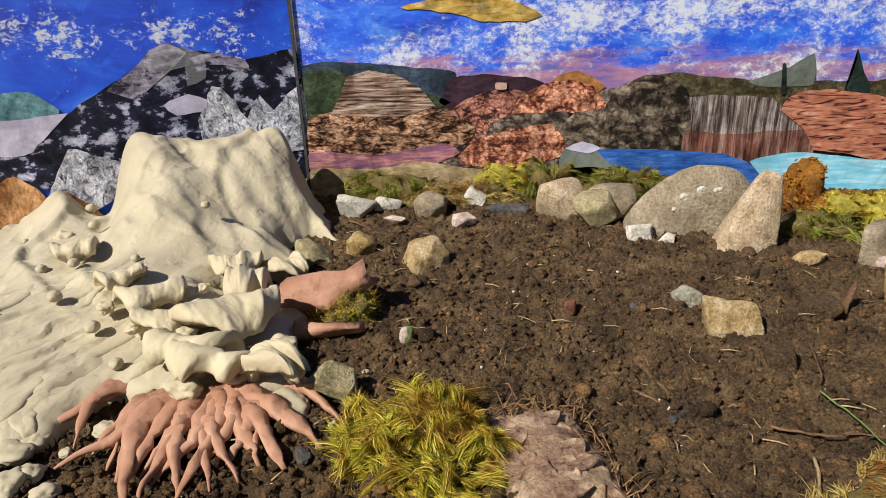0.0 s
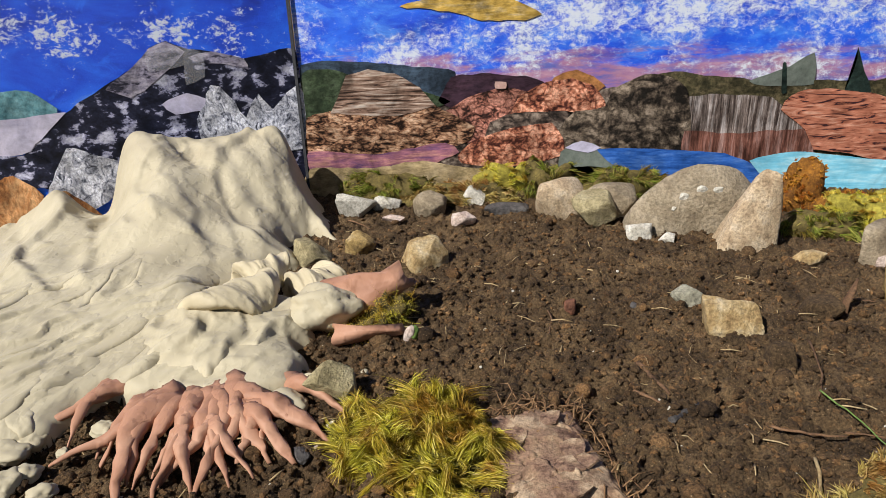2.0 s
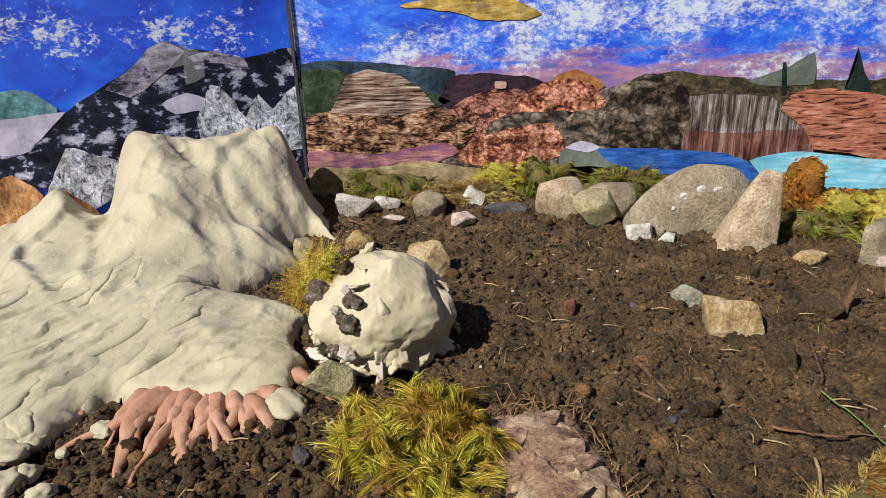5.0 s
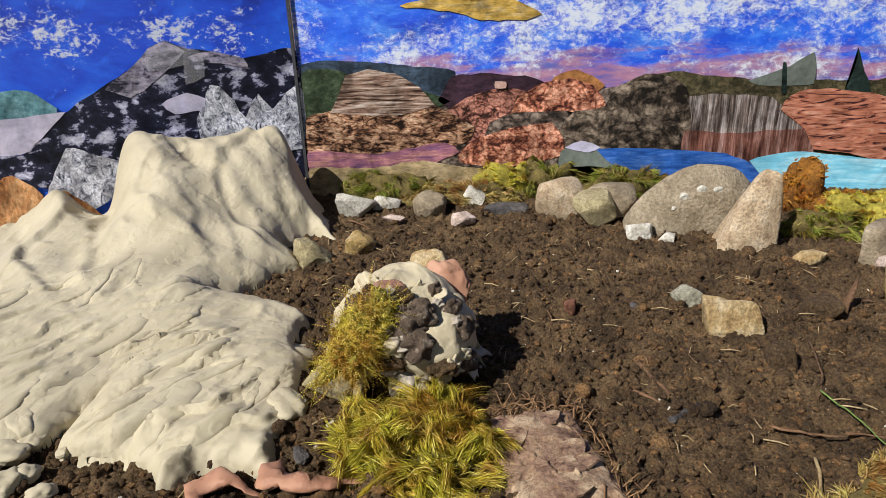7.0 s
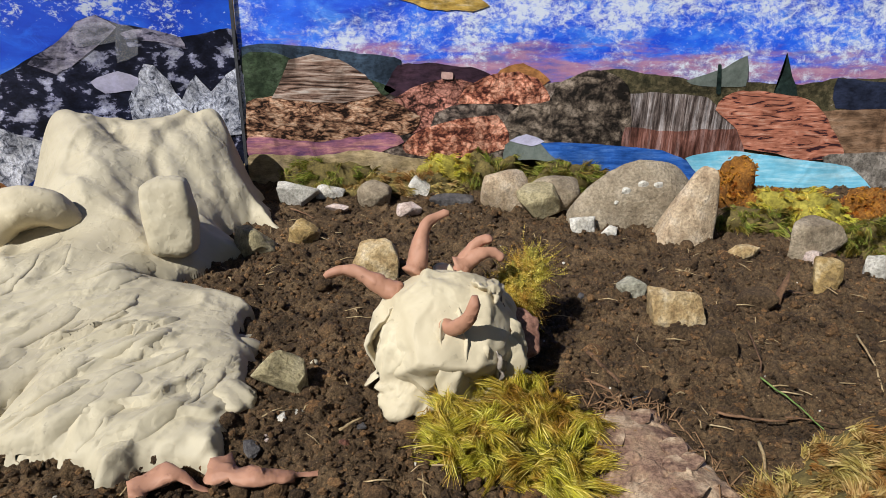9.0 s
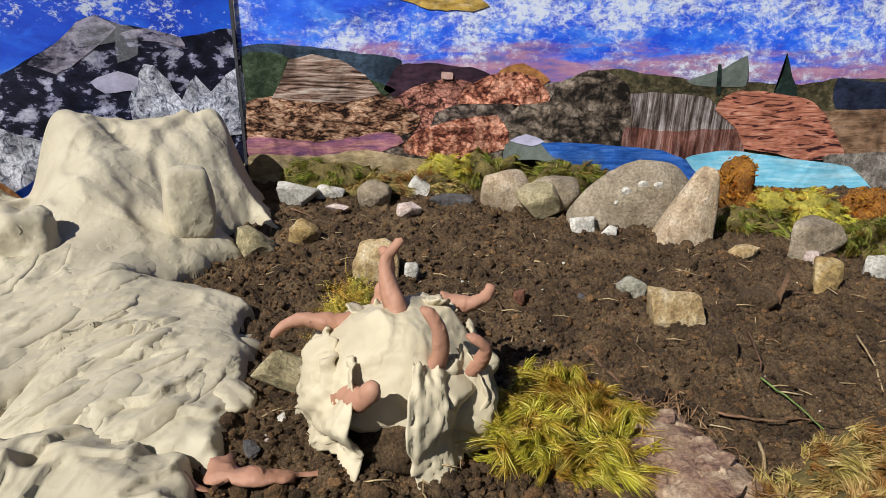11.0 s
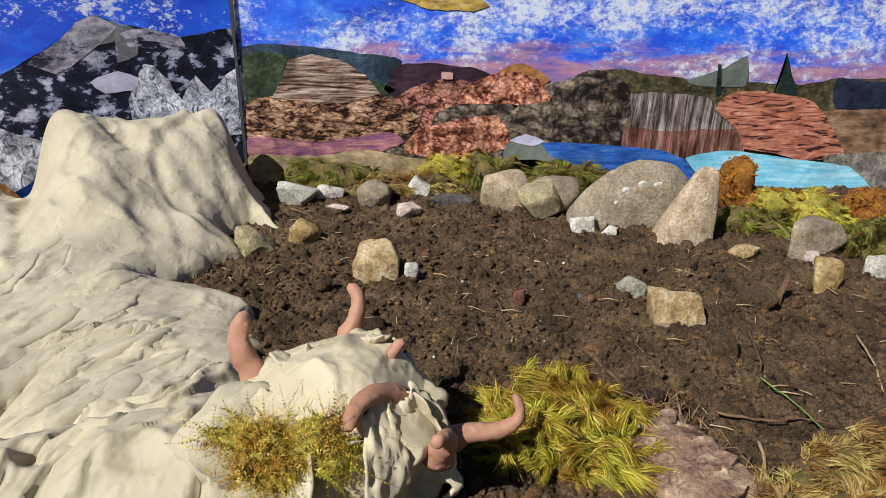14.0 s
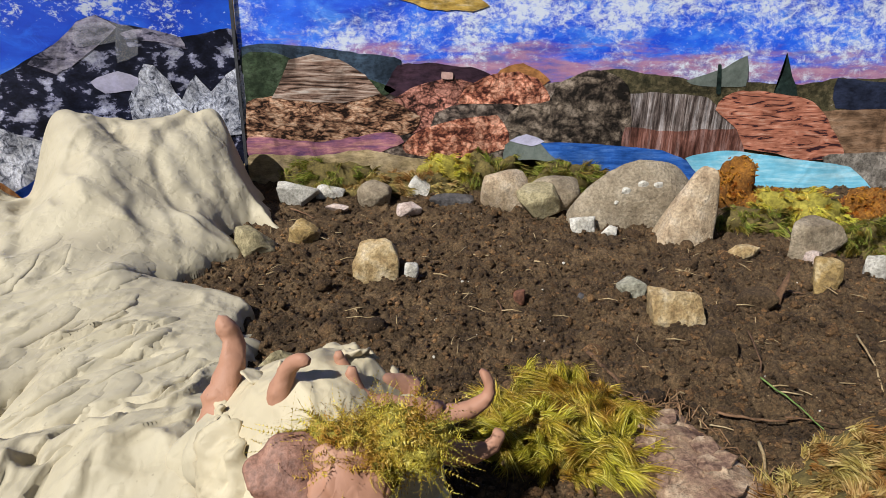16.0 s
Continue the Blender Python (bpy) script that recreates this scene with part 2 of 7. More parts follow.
def paper(name, stops, scale=(20, 1, 20), detail=9, rough=0.72, distort=0.3, fine=0.6, finescale=150, gloss=0.45, pattern=""):
    """A printed picture on glossy paper: cloudy, banded or cracked tones."""
    m, n, l, b = shader(name, gloss, 0, 0.2)
    v = coords(n, l, scale)
    cloud = noise_node(n, l, v, 1.0, detail, rough, distort)
    if pattern == "cracks":
        t = n.new("ShaderNodeTexVoronoi")
        t.feature = "DISTANCE_TO_EDGE"
        t.inputs["Scale"].default_value, t.inputs["Randomness"].default_value = 1.7, 1.0
        bent = mix(n, l, 0.75, v, noise_colour(n, l, v, 0.9))
        l.new(bent, t.inputs["Vector"])
        edge = ramp(n, l, t.outputs["Distance"], [(0.0, grey(0.25)), (0.22, grey(0.72))])
        tone = mix(n, l, 0.8, edge, cloud)
    else:
        tone = cloud
    c = ramp(n, l, tone, stops)
    w = coords(n, l, (scale[0] / max(scale[0], scale[2]), 1, scale[2] / max(scale[0], scale[2])))
    g = noise_node(n, l, w, finescale, 5, 0.75)
    c = mix(n, l, fine, c, ramp(n, l, g, [(0.36, grey(0.12)), (0.56, grey(1.25))]), "MULTIPLY")
    big = noise_node(n, l, coords(n, l), 22, 4, 0.6, 0.8)
    c = mix(n, l, 0.6 if fine > 0.3 else 0.3, c, ramp(n, l, big, [(0.36, grey(0.16)), (0.5, grey(0.8)), (0.64, grey(1.45))]), "MULTIPLY")
    l.new(c, b.inputs["Base Color"])
    bump(n, l, b, noise_node(n, l, coords(n, l), 25, 2), 0.25, 0.002)
    return m


def noise_colour(n, l, vec, scale):
    t = n.new("ShaderNodeTexNoise")
    t.inputs["Scale"].default_value, t.inputs["Detail"].default_value = scale, 4
    l.new(vec, t.inputs["Vector"])
    x = n.new("ShaderNodeVectorMath")
    x.operation = "MULTIPLY_ADD"
    x.inputs[1].default_value = (2.5, 2.5, 2.5)
    l.new(t.outputs["Color"], x.inputs[0])
    l.new(vec, x.inputs[2])
    return x.outputs[0]


def painted_sky(name, deep, band):
    """Brushed blue paint with white dabs, and a pink band low down where band is set."""
    m, n, l, b = shader(name, 0.4, 0, 0.4)
    v = coords(n, l, (9, 1, 16))
    c = ramp(n, l, noise_node(n, l, v, 1.0, 6, 0.6, 0.5), [(0.3, (0.004, 0.025, 0.34)), (0.45, (0.01, 0.07, 0.66)), (0.62, (0.02, 0.13, 0.82)), (0.75, (0.12, 0.30, 0.86))])
    dab = noise_node(n, l, coords(n, l, (62, 1, 90)), 1.0, 10, 0.84, 0.22)
    smudge = ramp(n, l, noise_node(n, l, coords(n, l, (22, 1, 38)), 1.0, 7, 0.7, 0.7), [(0.46 if band else 0.56, grey(0)), (0.68, grey(0.75))])
    c = mix(n, l, smudge, c, (0.10, 0.32, 0.90) if band else (0.03, 0.16, 0.88))
    big = noise_node(n, l, coords(n, l, (7, 1, 10)), 1.0, 3, 0.5)
    add = n.new("ShaderNodeMath")
    add.operation = "MULTIPLY_ADD"
    add.inputs[1].default_value = 0.75
    l.new(big, add.inputs[0])
    l.new(dab, add.inputs[2])
    lo = deep
    white = ramp(n, l, add.outputs[0], [(lo - 0.03, grey(0)), (lo + 0.04, grey(0.35)), (lo + 0.13, grey(0.95))])
    if band:
        sep = n.new("ShaderNodeSeparateXYZ")
        l.new(coords(n, l), sep.inputs[0])
        wob = n.new("ShaderNodeMath")
        wob.operation = "MULTIPLY_ADD"
        wob.inputs[1].default_value = 0.13
        l.new(noise_node(n, l, coords(n, l, (10, 1, 45)), 1.0, 6, 0.65, 0.4), wob.inputs[0])
        l.new(sep.outputs[2], wob.inputs[2])
        pink = ramp(n, l, wob.outputs[0], [(0.20, grey(0)), (0.225, grey(0.9)), (0.256, grey(0.8)), (0.276, grey(0))])
        rose = ramp(n, l, noise_node(n, l, coords(n, l, (18, 1, 70)), 1.0, 5, 0.6), [(0.35, (0.14, 0.12, 0.34)), (0.5, (0.43, 0.185, 0.225)), (0.7, (0.62, 0.32, 0.29))])
        c = mix(n, l, pink, c, rose)
    c = mix(n, l, white, c, (0.70, 0.74, 0.80))
    l.new(c, b.inputs["Base Color"])
    bump(n, l, b, dab, 0.6, 0.003)
    return m


SKY_BACK = painted_sky("painted_evening_sky", 0.895, True)
SKY_SIDE = painted_sky("painted_blue_sky", 1.025, False)
FOAM = speckled("board_edge", [(0.3, (0.03, 0.03, 0.035)), (0.7, (0.06, 0.06, 0.065))], 30, 200, 0.7, 0.2, 0.001)

# ---- ground: one sheet of soil out to the horizon ----
def axis(lo, hi, step, far):
    mid = np.arange(lo, hi, step)
    out = [step * 2 * 1.5 ** k for k in range(40)]
    acc = [a for a in np.cumsum(out) if a < far]
    return np.concatenate([lo - np.array(acc[::-1]), mid, mid[-1] + np.array(acc)])


def ground_z(x, y):
    near = np.exp(-np.maximum(0, np.hypot(x, y - 0.6) - 1.0) / 0.5)
    rough_soil = 0.012 * fbm(x * 9, y * 9, 1) + 0.014 * fbm(x * 32, y * 32, 2, 3) + 0.014 * np.abs(fbm(x * 70, y * 70, 3, 3)) + 0.013 * fbm(x * 140, y * 140, 5, 2) + 0.009 * np.abs(fbm(x * 230, y * 230, 6, 2))
    return rough_soil * near - 0.001


def build_ground():
    xs, ys = axis(-0.40, 0.72, 0.0019, 60), axis(0.27, 1.06, 0.0019, 60)
    X, Y = np.meshgrid(xs, ys)
    Z = ground_z(X, Y)
    nx, ny = len(xs), len(ys)
    idx = np.arange(nx * ny).reshape(ny, nx)
    faces = np.stack([idx[:-1, :-1], idx[:-1, 1:], idx[1:, 1:], idx[1:, :-1]], -1).reshape(-1, 4)
    ob = mesh_object("ground", np.stack([X, Y, Z], -1).reshape(-1, 3).tolist(), faces.tolist(), SOIL)
    tagged(ob, "dark brown crumbly potting soil spread over the ground", "soil", kind="structure")


build_ground()

# ---- painted boards ----
def board(name, w0, w1, height, m, material, label):
    bm = bmesh.new()
    bmesh.ops.create_cube(bm, size=1, matrix=Matrix.Translation(((w0 + w1) / 2, 0, height / 2 - 0.02)) @ Matrix.Diagonal((w1 - w0, 0.006, height, 1)))
    bmesh.ops.bevel(bm, geom=bm.edges[:], offset=0.0008, segments=1, affect="EDGES")
    ob = part(name, bm, material, None, smooth=False)
    ob.matrix_world = m
    return tagged(ob, label, "board", kind="structure")


BACK = pose(0, 1.05, 0)
SIDE = pose(-0.243, 1.05, 0, 0, 0, 198)
board("wall_back", -0.243, 1.05, 0.62, BACK @ pose(0, 0.0035, 0), SKY_BACK, "upright board painted with blue, white and pink sky")
board("wall_side", 0.003, 0.75, 0.62, SIDE @ pose(0, -0.0035, 0), SKY_SIDE, "upright angled board painted deep blue")

for x0, x1, m in ((-0.0045, 0.0, BACK @ pose(-0.243, -0.0048, 0)),):
    bm = bmesh.new()
    bmesh.ops.create_cube(bm, size=1, matrix=Matrix.Translation(((x0 + x1) / 2, 0, 0.29)) @ Matrix.Diagonal((x1 - x0, 0.0025, 0.62, 1)))
    edge = part("trim", bm, FOAM, None, smooth=False)
    edge.matrix_world = m
    tagged(edge, "black edge where the two boards meet", "trim", kind="structure")

# hill shape
RIDGE = [(-0.674, 0.015), (-0.634, 0.018), (-0.604, 0.03), (-0.576, 0.054), (-0.547, 0.062), (-0.529, 0.035), (-0.501, 0.024), (-0.484, 0.061), (-0.467, 0.122), (-0.452, 0.136), (-0.433, 0.128), (-0.393, 0.119), (-0.335, 0.122), (-0.298, 0.123), (-0.266, 0.126), (-0.247, 0.106), (-0.236, 0.058), (-0.227, 0.027)]
FOOT = [(-0.222, 1.03), (-0.233, 1.044), (-0.197, 0.946), (-0.155, 0.848), (-0.192, 0.864), (-0.22, 0.825), (-0.19, 0.766), (-0.211, 0.747), (-0.229, 0.719), (-0.252, 0.691), (-0.2, 0.667), (-0.145, 0.633), (-0.144, 0.586), (-0.126, 0.551), (-0.129, 0.506), (-0.146, 0.491), (-0.177, 0.486), (-0.225, 0.49), (-0.277, 0.497), (-0.288, 0.467), (-0.306, 0.444), (-0.328, 0.431), (-0.9, 0.36), (-0.9, 1.2), (-0.222, 1.2)]


def edge_distance(x, y, poly):
    """Distance inside a closed outline, negative outside."""
    best, inside = np.full(np.shape(x), 9.0), np.zeros(np.shape(x), bool)
    for (ax, ay), (bx, by) in zip(poly, poly[1:] + poly[:1]):
        vx, vy = bx - ax, by - ay
        t = np.clip(((x - ax) * vx + (y - ay) * vy) / (vx * vx + vy * vy + 1e-12), 0, 1)
        best = np.minimum(best, np.hypot(x - ax - t * vx, y - ay - t * vy))
        if ay != by:
            inside ^= ((ay > y) != (by > y)) & (x < (bx - ax) * (y - ay) / (by - ay) + ax)
    return np.where(inside, best, -best)


def hill_z(x, y, fine=True, d=None):
    x, y = np.asarray(x, float), np.asarray(y, float)
    if d is None:
        d = edge_distance(x, y, FOOT)
    dd = np.maximum(d, 0)
    ridge_x, ridge_z = np.array(RIDGE).T
    run = (x - 0.034) / np.maximum(y - 0.047, 0.05)
    xr = (0.034 + run * 1.032) / np.maximum(1 - run * 0.325, 0.2)
    xr = np.where(y > 0.5, xr, x)
    soft_x = np.linspace(-0.9, -0.1, 161)
    soft_z = np.convolve(np.pad(np.interp(soft_x, ridge_x, ridge_z), 24, mode="edge"), np.hanning(49) / np.hanning(49).sum(), "valid")
    sharp, mild = np.interp(xr, ridge_x, ridge_z), np.interp(xr, soft_x, soft_z)
    yr = 1.05 + (x + 0.243) * 0.325 - 0.05
    yf = np.clip(0.60 + (x + 0.25) * 0.3, 0.5, 0.66)
    low = 0.017 * np.sqrt(1 - (1 - np.minimum(dd / 0.014, 1)) ** 2) + 0.13 * np.minimum(dd, 0.16)
    s = np.clip((y - yf) / (yr - yf), 0, 1)
    near = np.clip((s - 0.55) / 0.4, 0, 1)
    top = mild * (1 - near) + sharp * near
    k = np.clip(dd / (0.055 + 0.11 * (1 - near)), 0, 1)
    k = np.sin(k * np.pi / 2)
    z = low * (1 - s) + s * low * 0.5 + np.maximum(top - low * 0.5, 0) * s ** 0.92 * np.maximum(k, 0.12 * np.clip(dd / 0.014, 0, 1))
    behind = np.clip((y - yr) / 0.03, 0, 1)
    z = z * (1 - 0.9 * behind ** 2)
    return np.where(d > 0, z, -0.02)
# end of hill shape


def blur(Z, r):
    for _ in range(3):
        for ax in (0, 1):
            acc = np.zeros_like(Z)
            for k in range(-r, r + 1):
                acc += np.take(Z, np.clip(np.arange(Z.shape[ax]) + k, 0, Z.shape[ax] - 1), axis=ax)
            Z = acc / (2 * r + 1)
    return Z


def clay_sheet(name, poly, height, box, step, material, label):
    x0, x1, y0, y1 = box
    xs, ys = np.arange(x0, x1, step), np.arange(y0, y1, step)
    X, Y = np.meshgrid(xs, ys)
    jx, jy = 0.026 * fbm(X * 30, Y * 30, 31, 2) + 0.006 * fbm(X * 95, Y * 95, 33, 2), 0.026 * fbm(X * 30, Y * 30, 32, 2) + 0.006 * fbm(X * 95, Y * 95, 34, 2)
    D = edge_distance(X + jx, Y + jy, poly)
    Z = height(X, Y, D)
    keep = D > -step
    idx = -np.ones(X.shape, int)
    idx[keep] = np.arange(keep.sum())
    quad = np.stack([idx[:-1, :-1], idx[:-1, 1:], idx[1:, 1:], idx[1:, :-1]], -1).reshape(-1, 4)
    quad = quad[(quad >= 0).all(1)]
    verts = np.stack([X[keep], Y[keep], np.where(D > 0, Z, -0.012)[keep]], -1)
    ob = mesh_object(name, verts.tolist(), quad.tolist(), material)
    tagged(ob, label, "clay hill")
    return ob, (X, Y, np.where(D > 0, Z, -0.012), D)


def smear_pads(name, parent, grid, n, size, height, way, where, seed, label):
    """Thin pads of clay pushed along the surface, each with a torn front lip."""
    X, Y, Z, D = grid
    x0, y0, step = X[0, 0], Y[0, 0], X[0, 1] - X[0, 0]
    rn = np.random.default_rng(seed)
    gy, gx = np.gradient(D, step)

    def base(x, y):
        fx, fy = np.clip((x - x0) / step, 0, X.shape[1] - 2.001), np.clip((y - y0) / step, 0, X.shape[0] - 2.001)
        i, j = fx.astype(int), fy.astype(int)
        u, v = fx - i, fy - j
        return (Z[j, i] * (1 - u) + Z[j, i + 1] * u) * (1 - v) + (Z[j + 1, i] * (1 - u) + Z[j + 1, i + 1] * u) * v
    rings, seg = np.array([0.0, 0.3, 0.55, 0.75, 0.88, 0.94, 0.98, 1.0]), 36
    R, A = np.meshgrid(rings, np.arange(seg) * 2 * np.pi / seg, indexing="ij")
    verts, faces, made, tries = [], [], 0, 0
    while made < n and tries < n * 60:
        tries += 1
        j, i = rn.integers(2, X.shape[0] - 2), rn.integers(2, X.shape[1] - 2)
        cx, cy, d = X[j, i], Y[j, i], D[j, i]
        if not where(cx, cy, d):
            continue
        a = way + rn.normal(0, 0.35)
        if d < 0.02:
            a = math.atan2(-gy[j, i], -gx[j, i]) + rn.normal(0, 0.3)
        ln, h = size * rn.uniform(0.55, 1.5), height * rn.uniform(0.5, 1.4)
        wd = ln * (rn.uniform(0.35, 0.7) if d < 0.02 else rn.uniform(0.28, 0.5))
        wob = 1 + 0.35 * (vn(np.cos(A) * 1.6 + tries, np.sin(A) * 1.6, seed) - 0.5) + 0.16 * (vn(np.cos(A) * 5 + tries, np.sin(A) * 5, seed + 1) - 0.5)
        u, v = R * np.cos(A) * ln * wob, R * np.sin(A) * wd * wob
        t = np.clip(R * np.cos(A) * 0.5 + 0.5, 0, 1) if d < 0.02 else np.clip(0.5 - 0.42 * R * np.sin(A) + 0.12 * R * np.cos(A), 0, 1)
        x, y = cx + u * math.cos(a) - v * math.sin(a), cy + u * math.sin(a) + v * math.cos(a)
        z = base(x, y)
        if d < 0.02:
            z = np.maximum(z, Z[j, i] - 0.5 * R * ln)
        z = z + h * t ** 1.7 * (1 - R ** 10) - 0.0016 * R ** 10 - 0.0010 * (1 - t)
        k = len(verts)
        verts += np.stack([x, y, z], -1).reshape(-1, 3).tolist()
        for r in range(len(rings) - 1):
            for q in range(seg):
                faces.append((k + r * seg + q, k + (r + 1) * seg + q, k + (r + 1) * seg + (q + 1) % seg, k + r * seg + (q + 1) % seg))
        made += 1
    ob = mesh_object(name, verts, faces, CLAY, parent)
    return tagged(ob, label, kind="stuff")


def line_distance(x, y, pts):
    best = np.full(np.shape(x), 9.0)
    for (ax, ay), (bx, by) in zip(pts, pts[1:]):
        vx, vy = bx - ax, by - ay
        t = np.clip(((x - ax) * vx + (y - ay) * vy) / (vx * vx + vy * vy), 0, 1)
        best = np.minimum(best, np.hypot(x - ax - t * vx, y - ay - t * vy))
    return best


# broad folds of the draped clay: a line on the hill, height, half width
SPURS = [([(-0.428, 0.903, 0.12)[:2], (-0.365, 0.836, 0.088)[:2], (-0.359, 0.761, 0.061)[:2], (-0.409, 0.743, 0.046)[:2]], 0.020, 0.030),
         ([(-0.268, 0.963, 0.115)[:2], (-0.228, 0.923, 0.073)[:2], (-0.215, 0.874, 0.044)[:2], (-0.18, 0.866, 0.013)[:2]], 0.016, 0.030),
         ([(-0.352, 0.929, 0.112)[:2], (-0.272, 0.837, 0.078)[:2], (-0.243, 0.831, 0.047)[:2]], 0.010, 0.014),
         ([(-0.321, 0.942, 0.113)[:2], (-0.252, 0.87, 0.08)[:2], (-0.226, 0.855, 0.045)[:2]], 0.010, 0.013),
         ([(-0.55, 0.893, 0.059)[:2], (-0.499, 0.834, 0.05)[:2], (-0.475, 0.762, 0.039)[:2], (-0.459, 0.683, 0.034)[:2]], 0.018, 0.026),
         ([(-0.304, 0.735, 0.055)[:2], (-0.338, 0.689, 0.041)[:2], (-0.384, 0.658, 0.035)[:2]], 0.012, 0.024),
         ([(-0.226, 0.829, 0.018)[:2], (-0.259, 0.726, 0.037)[:2], (-0.279, 0.65, 0.032)[:2]], 0.012, 0.020),
         ([(-0.358, 0.901, 0.105)[:2], (-0.3, 0.801, 0.073)[:2], (-0.265, 0.752, 0.055)[:2]], -0.014, 0.030),
         ([(-0.587, 1.084, 0.005)[:2], (-0.453, 0.808, 0.044)[:2], (-0.426, 0.698, 0.038)[:2]], -0.010, 0.024)]


def terraces(X, Y, seed, way, gap, wander, stretch, fall=7.0):
    """Smears lying over one another: each swells along its way and ends in a steep wandering lip."""
    c, q = math.cos(way), math.sin(way)
    u, v = X * c + Y * q, -X * q + Y * c
    t = u / gap + wander * 2.2 * fbm(u / (gap * 2.2), v / (gap * stretch), seed, 3)
    lvl = np.floor(t)
    f = t - lvl
    size = 0.35 + 1.1 * vn(lvl * 7.3 + v / (gap * stretch * 0.8), lvl * 3.1 + 0.5, seed + 5)
    return size * np.minimum(f ** 1.4, (1 - f) * fall)


def dimples(X, Y, seed, n, box, size, depth):
    """Thumb presses: shallow oval hollows with a raised far rim."""
    rn = np.random.default_rng(seed)
    out = np.zeros_like(X)
    for _ in range(n):
        cx, cy, a = rn.uniform(box[0], box[1]), rn.uniform(box[2], box[3]), rn.uniform(0, 3.1)
        ln, wd, h = size * rn.uniform(0.7, 1.6), size * rn.uniform(0.4, 0.8), depth * rn.uniform(0.4, 1.2)
        dx, dy = X - cx, Y - cy
        u, v = (dx * math.cos(a) + dy * math.sin(a)) / ln, (-dx * math.sin(a) + dy * math.cos(a)) / wd
        r2 = u * u + v * v
        out += h * (-np.exp(-r2 * 1.6) + 0.45 * np.exp(-((np.sqrt(r2) - 1.25) / 0.28) ** 2) * (u > -0.2))
    return out


def hill_top(X, Y, D):
    z = hill_z(X, Y, True, np.maximum(D, 0.0005))
    soft = np.clip(D / 0.03, 0, 1)
    z = z * (1 - soft) + blur(z, 3) * soft
    lower = np.clip((0.70 - Y) / 0.10, 0, 1)
    wx, wy = X + 0.030 * fbm(X * 9, Y * 9, 66, 2), Y + 0.030 * fbm(X * 9, Y * 9, 67, 2)
    folds = sum(0.55 * h * np.exp(-(line_distance(wx, wy, pts) / w) ** 2) for pts, h, w in SPURS)
    drape = 0.020 * fbm(X * 8 + 3, Y * 6, 61, 2)
    crest = np.clip((z - 0.09) / 0.03, 0, 1)
    z = z + crest * 0.008 * fbm(X * 15, Y * 10, 65, 2)
    long_folds = blur(terraces(X, Y, 91, 0.85, 0.085, 1.5, 2.6, 5.0), 1) * 0.0105 + blur(terraces(X, Y, 92, 0.55, 0.040, 1.3, 3.2, 7.0), 1) * 0.0040 * (vn(X * 14, Y * 14, 93) > 0.42)
    strokes = terraces(X, Y, 94, -0.80, 0.034, 1.15, 2.4, 12.0) * 0.0060 + terraces(X, Y, 95, -0.55, 0.017, 1.0, 2.2) * 0.0018
    patch = np.clip((vn(X * 16, Y * 16, 96) - 0.25) / 0.3, 0, 1)
    press = dimples(X, Y, 97, 70, (-0.75, -0.14, 0.40, 0.98), 0.020, 0.0035)
    return z + (drape + folds + press) * soft + (long_folds * (1 - lower) + (0.3 + 0.7 * patch) * strokes * lower) * (0.04 + 0.96 * soft)


hill, hill_grid = clay_sheet("clay_hill", FOOT, hill_top, (-0.75, -0.12, 0.34, 1.05), 0.0021, CLAY, "hill of smeared cream-grey modelling clay leaning on the boards")

smear_pads("smear_layer", hill, hill_grid, 26, 0.040, 0.0038, 1.05, lambda x, y, d: d > 0.012 and 0.42 < y < 0.70 and x > -0.55, 81, "overlapping thumb smears of clay")
TONGUE = [(-0.147, 0.633), (-0.142, 0.581), (-0.118, 0.516), (-0.118, 0.463), (-0.116, 0.407), (-0.155, 0.415), (-0.178, 0.394), (-0.185, 0.391), (-0.204, 0.414), (-0.26, 0.426), (-0.289, 0.435), (-0.317, 0.454), (-0.358, 0.551), (-0.296, 0.649)]


def tongue_top(X, Y, D):
    dd = np.maximum(D, 0)
    soft = np.clip(dd / 0.010, 0, 1)
    lay = terraces(X, Y, 98, -0.80, 0.036, 1.2, 2.4, 12.0) * 0.0070 + terraces(X, Y, 99, -0.5, 0.017, 1.0, 2.4) * 0.0020
    return 0.011 * np.sqrt(1 - (1 - np.minimum(dd / 0.012, 1)) ** 2) + 0.16 * np.minimum(dd, 0.07) + (0.010 * fbm(X * 16, Y * 12, 64, 2) + dimples(X, Y, 76, 34, (-0.34, -0.1, 0.39, 0.64), 0.016, 0.0034)) * soft + lay * (0.04 + 0.96 * soft) - 0.030 * (1 - np.clip(line_distance(X, Y, TONGUE[-3:] + TONGUE[:1]) / 0.06, 0, 1))


tongue, tongue_grid = clay_sheet("clay_flow", TONGUE, tongue_top, (-0.36, -0.08, 0.36, 0.68), 0.0018, CLAY, "creased tongue of cream clay flowing from the hill")

smear_pads("smear_layer", tongue, tongue_grid, 24, 0.040, 0.0046, 1.05, lambda x, y, d: d > 0.010 and line_distance(x, y, TONGUE[-3:] + TONGUE[:1]) > 0.04, 84, "overlapping thumb smears of clay")

PUDDLE = [(-0.283, 0.418), (-0.258, 0.446), (-0.197, 0.439), (-0.142, 0.419), (-0.123, 0.389), (-0.12, 0.358), (-0.156, 0.34), (-0.237, 0.342)]
APRON = [(-0.196, 0.34), (-0.244, 0.413), (-0.192, 0.462), (-0.148, 0.519), (-0.114, 0.506), (-0.09, 0.447), (-0.081, 0.389), (-0.08, 0.338)]


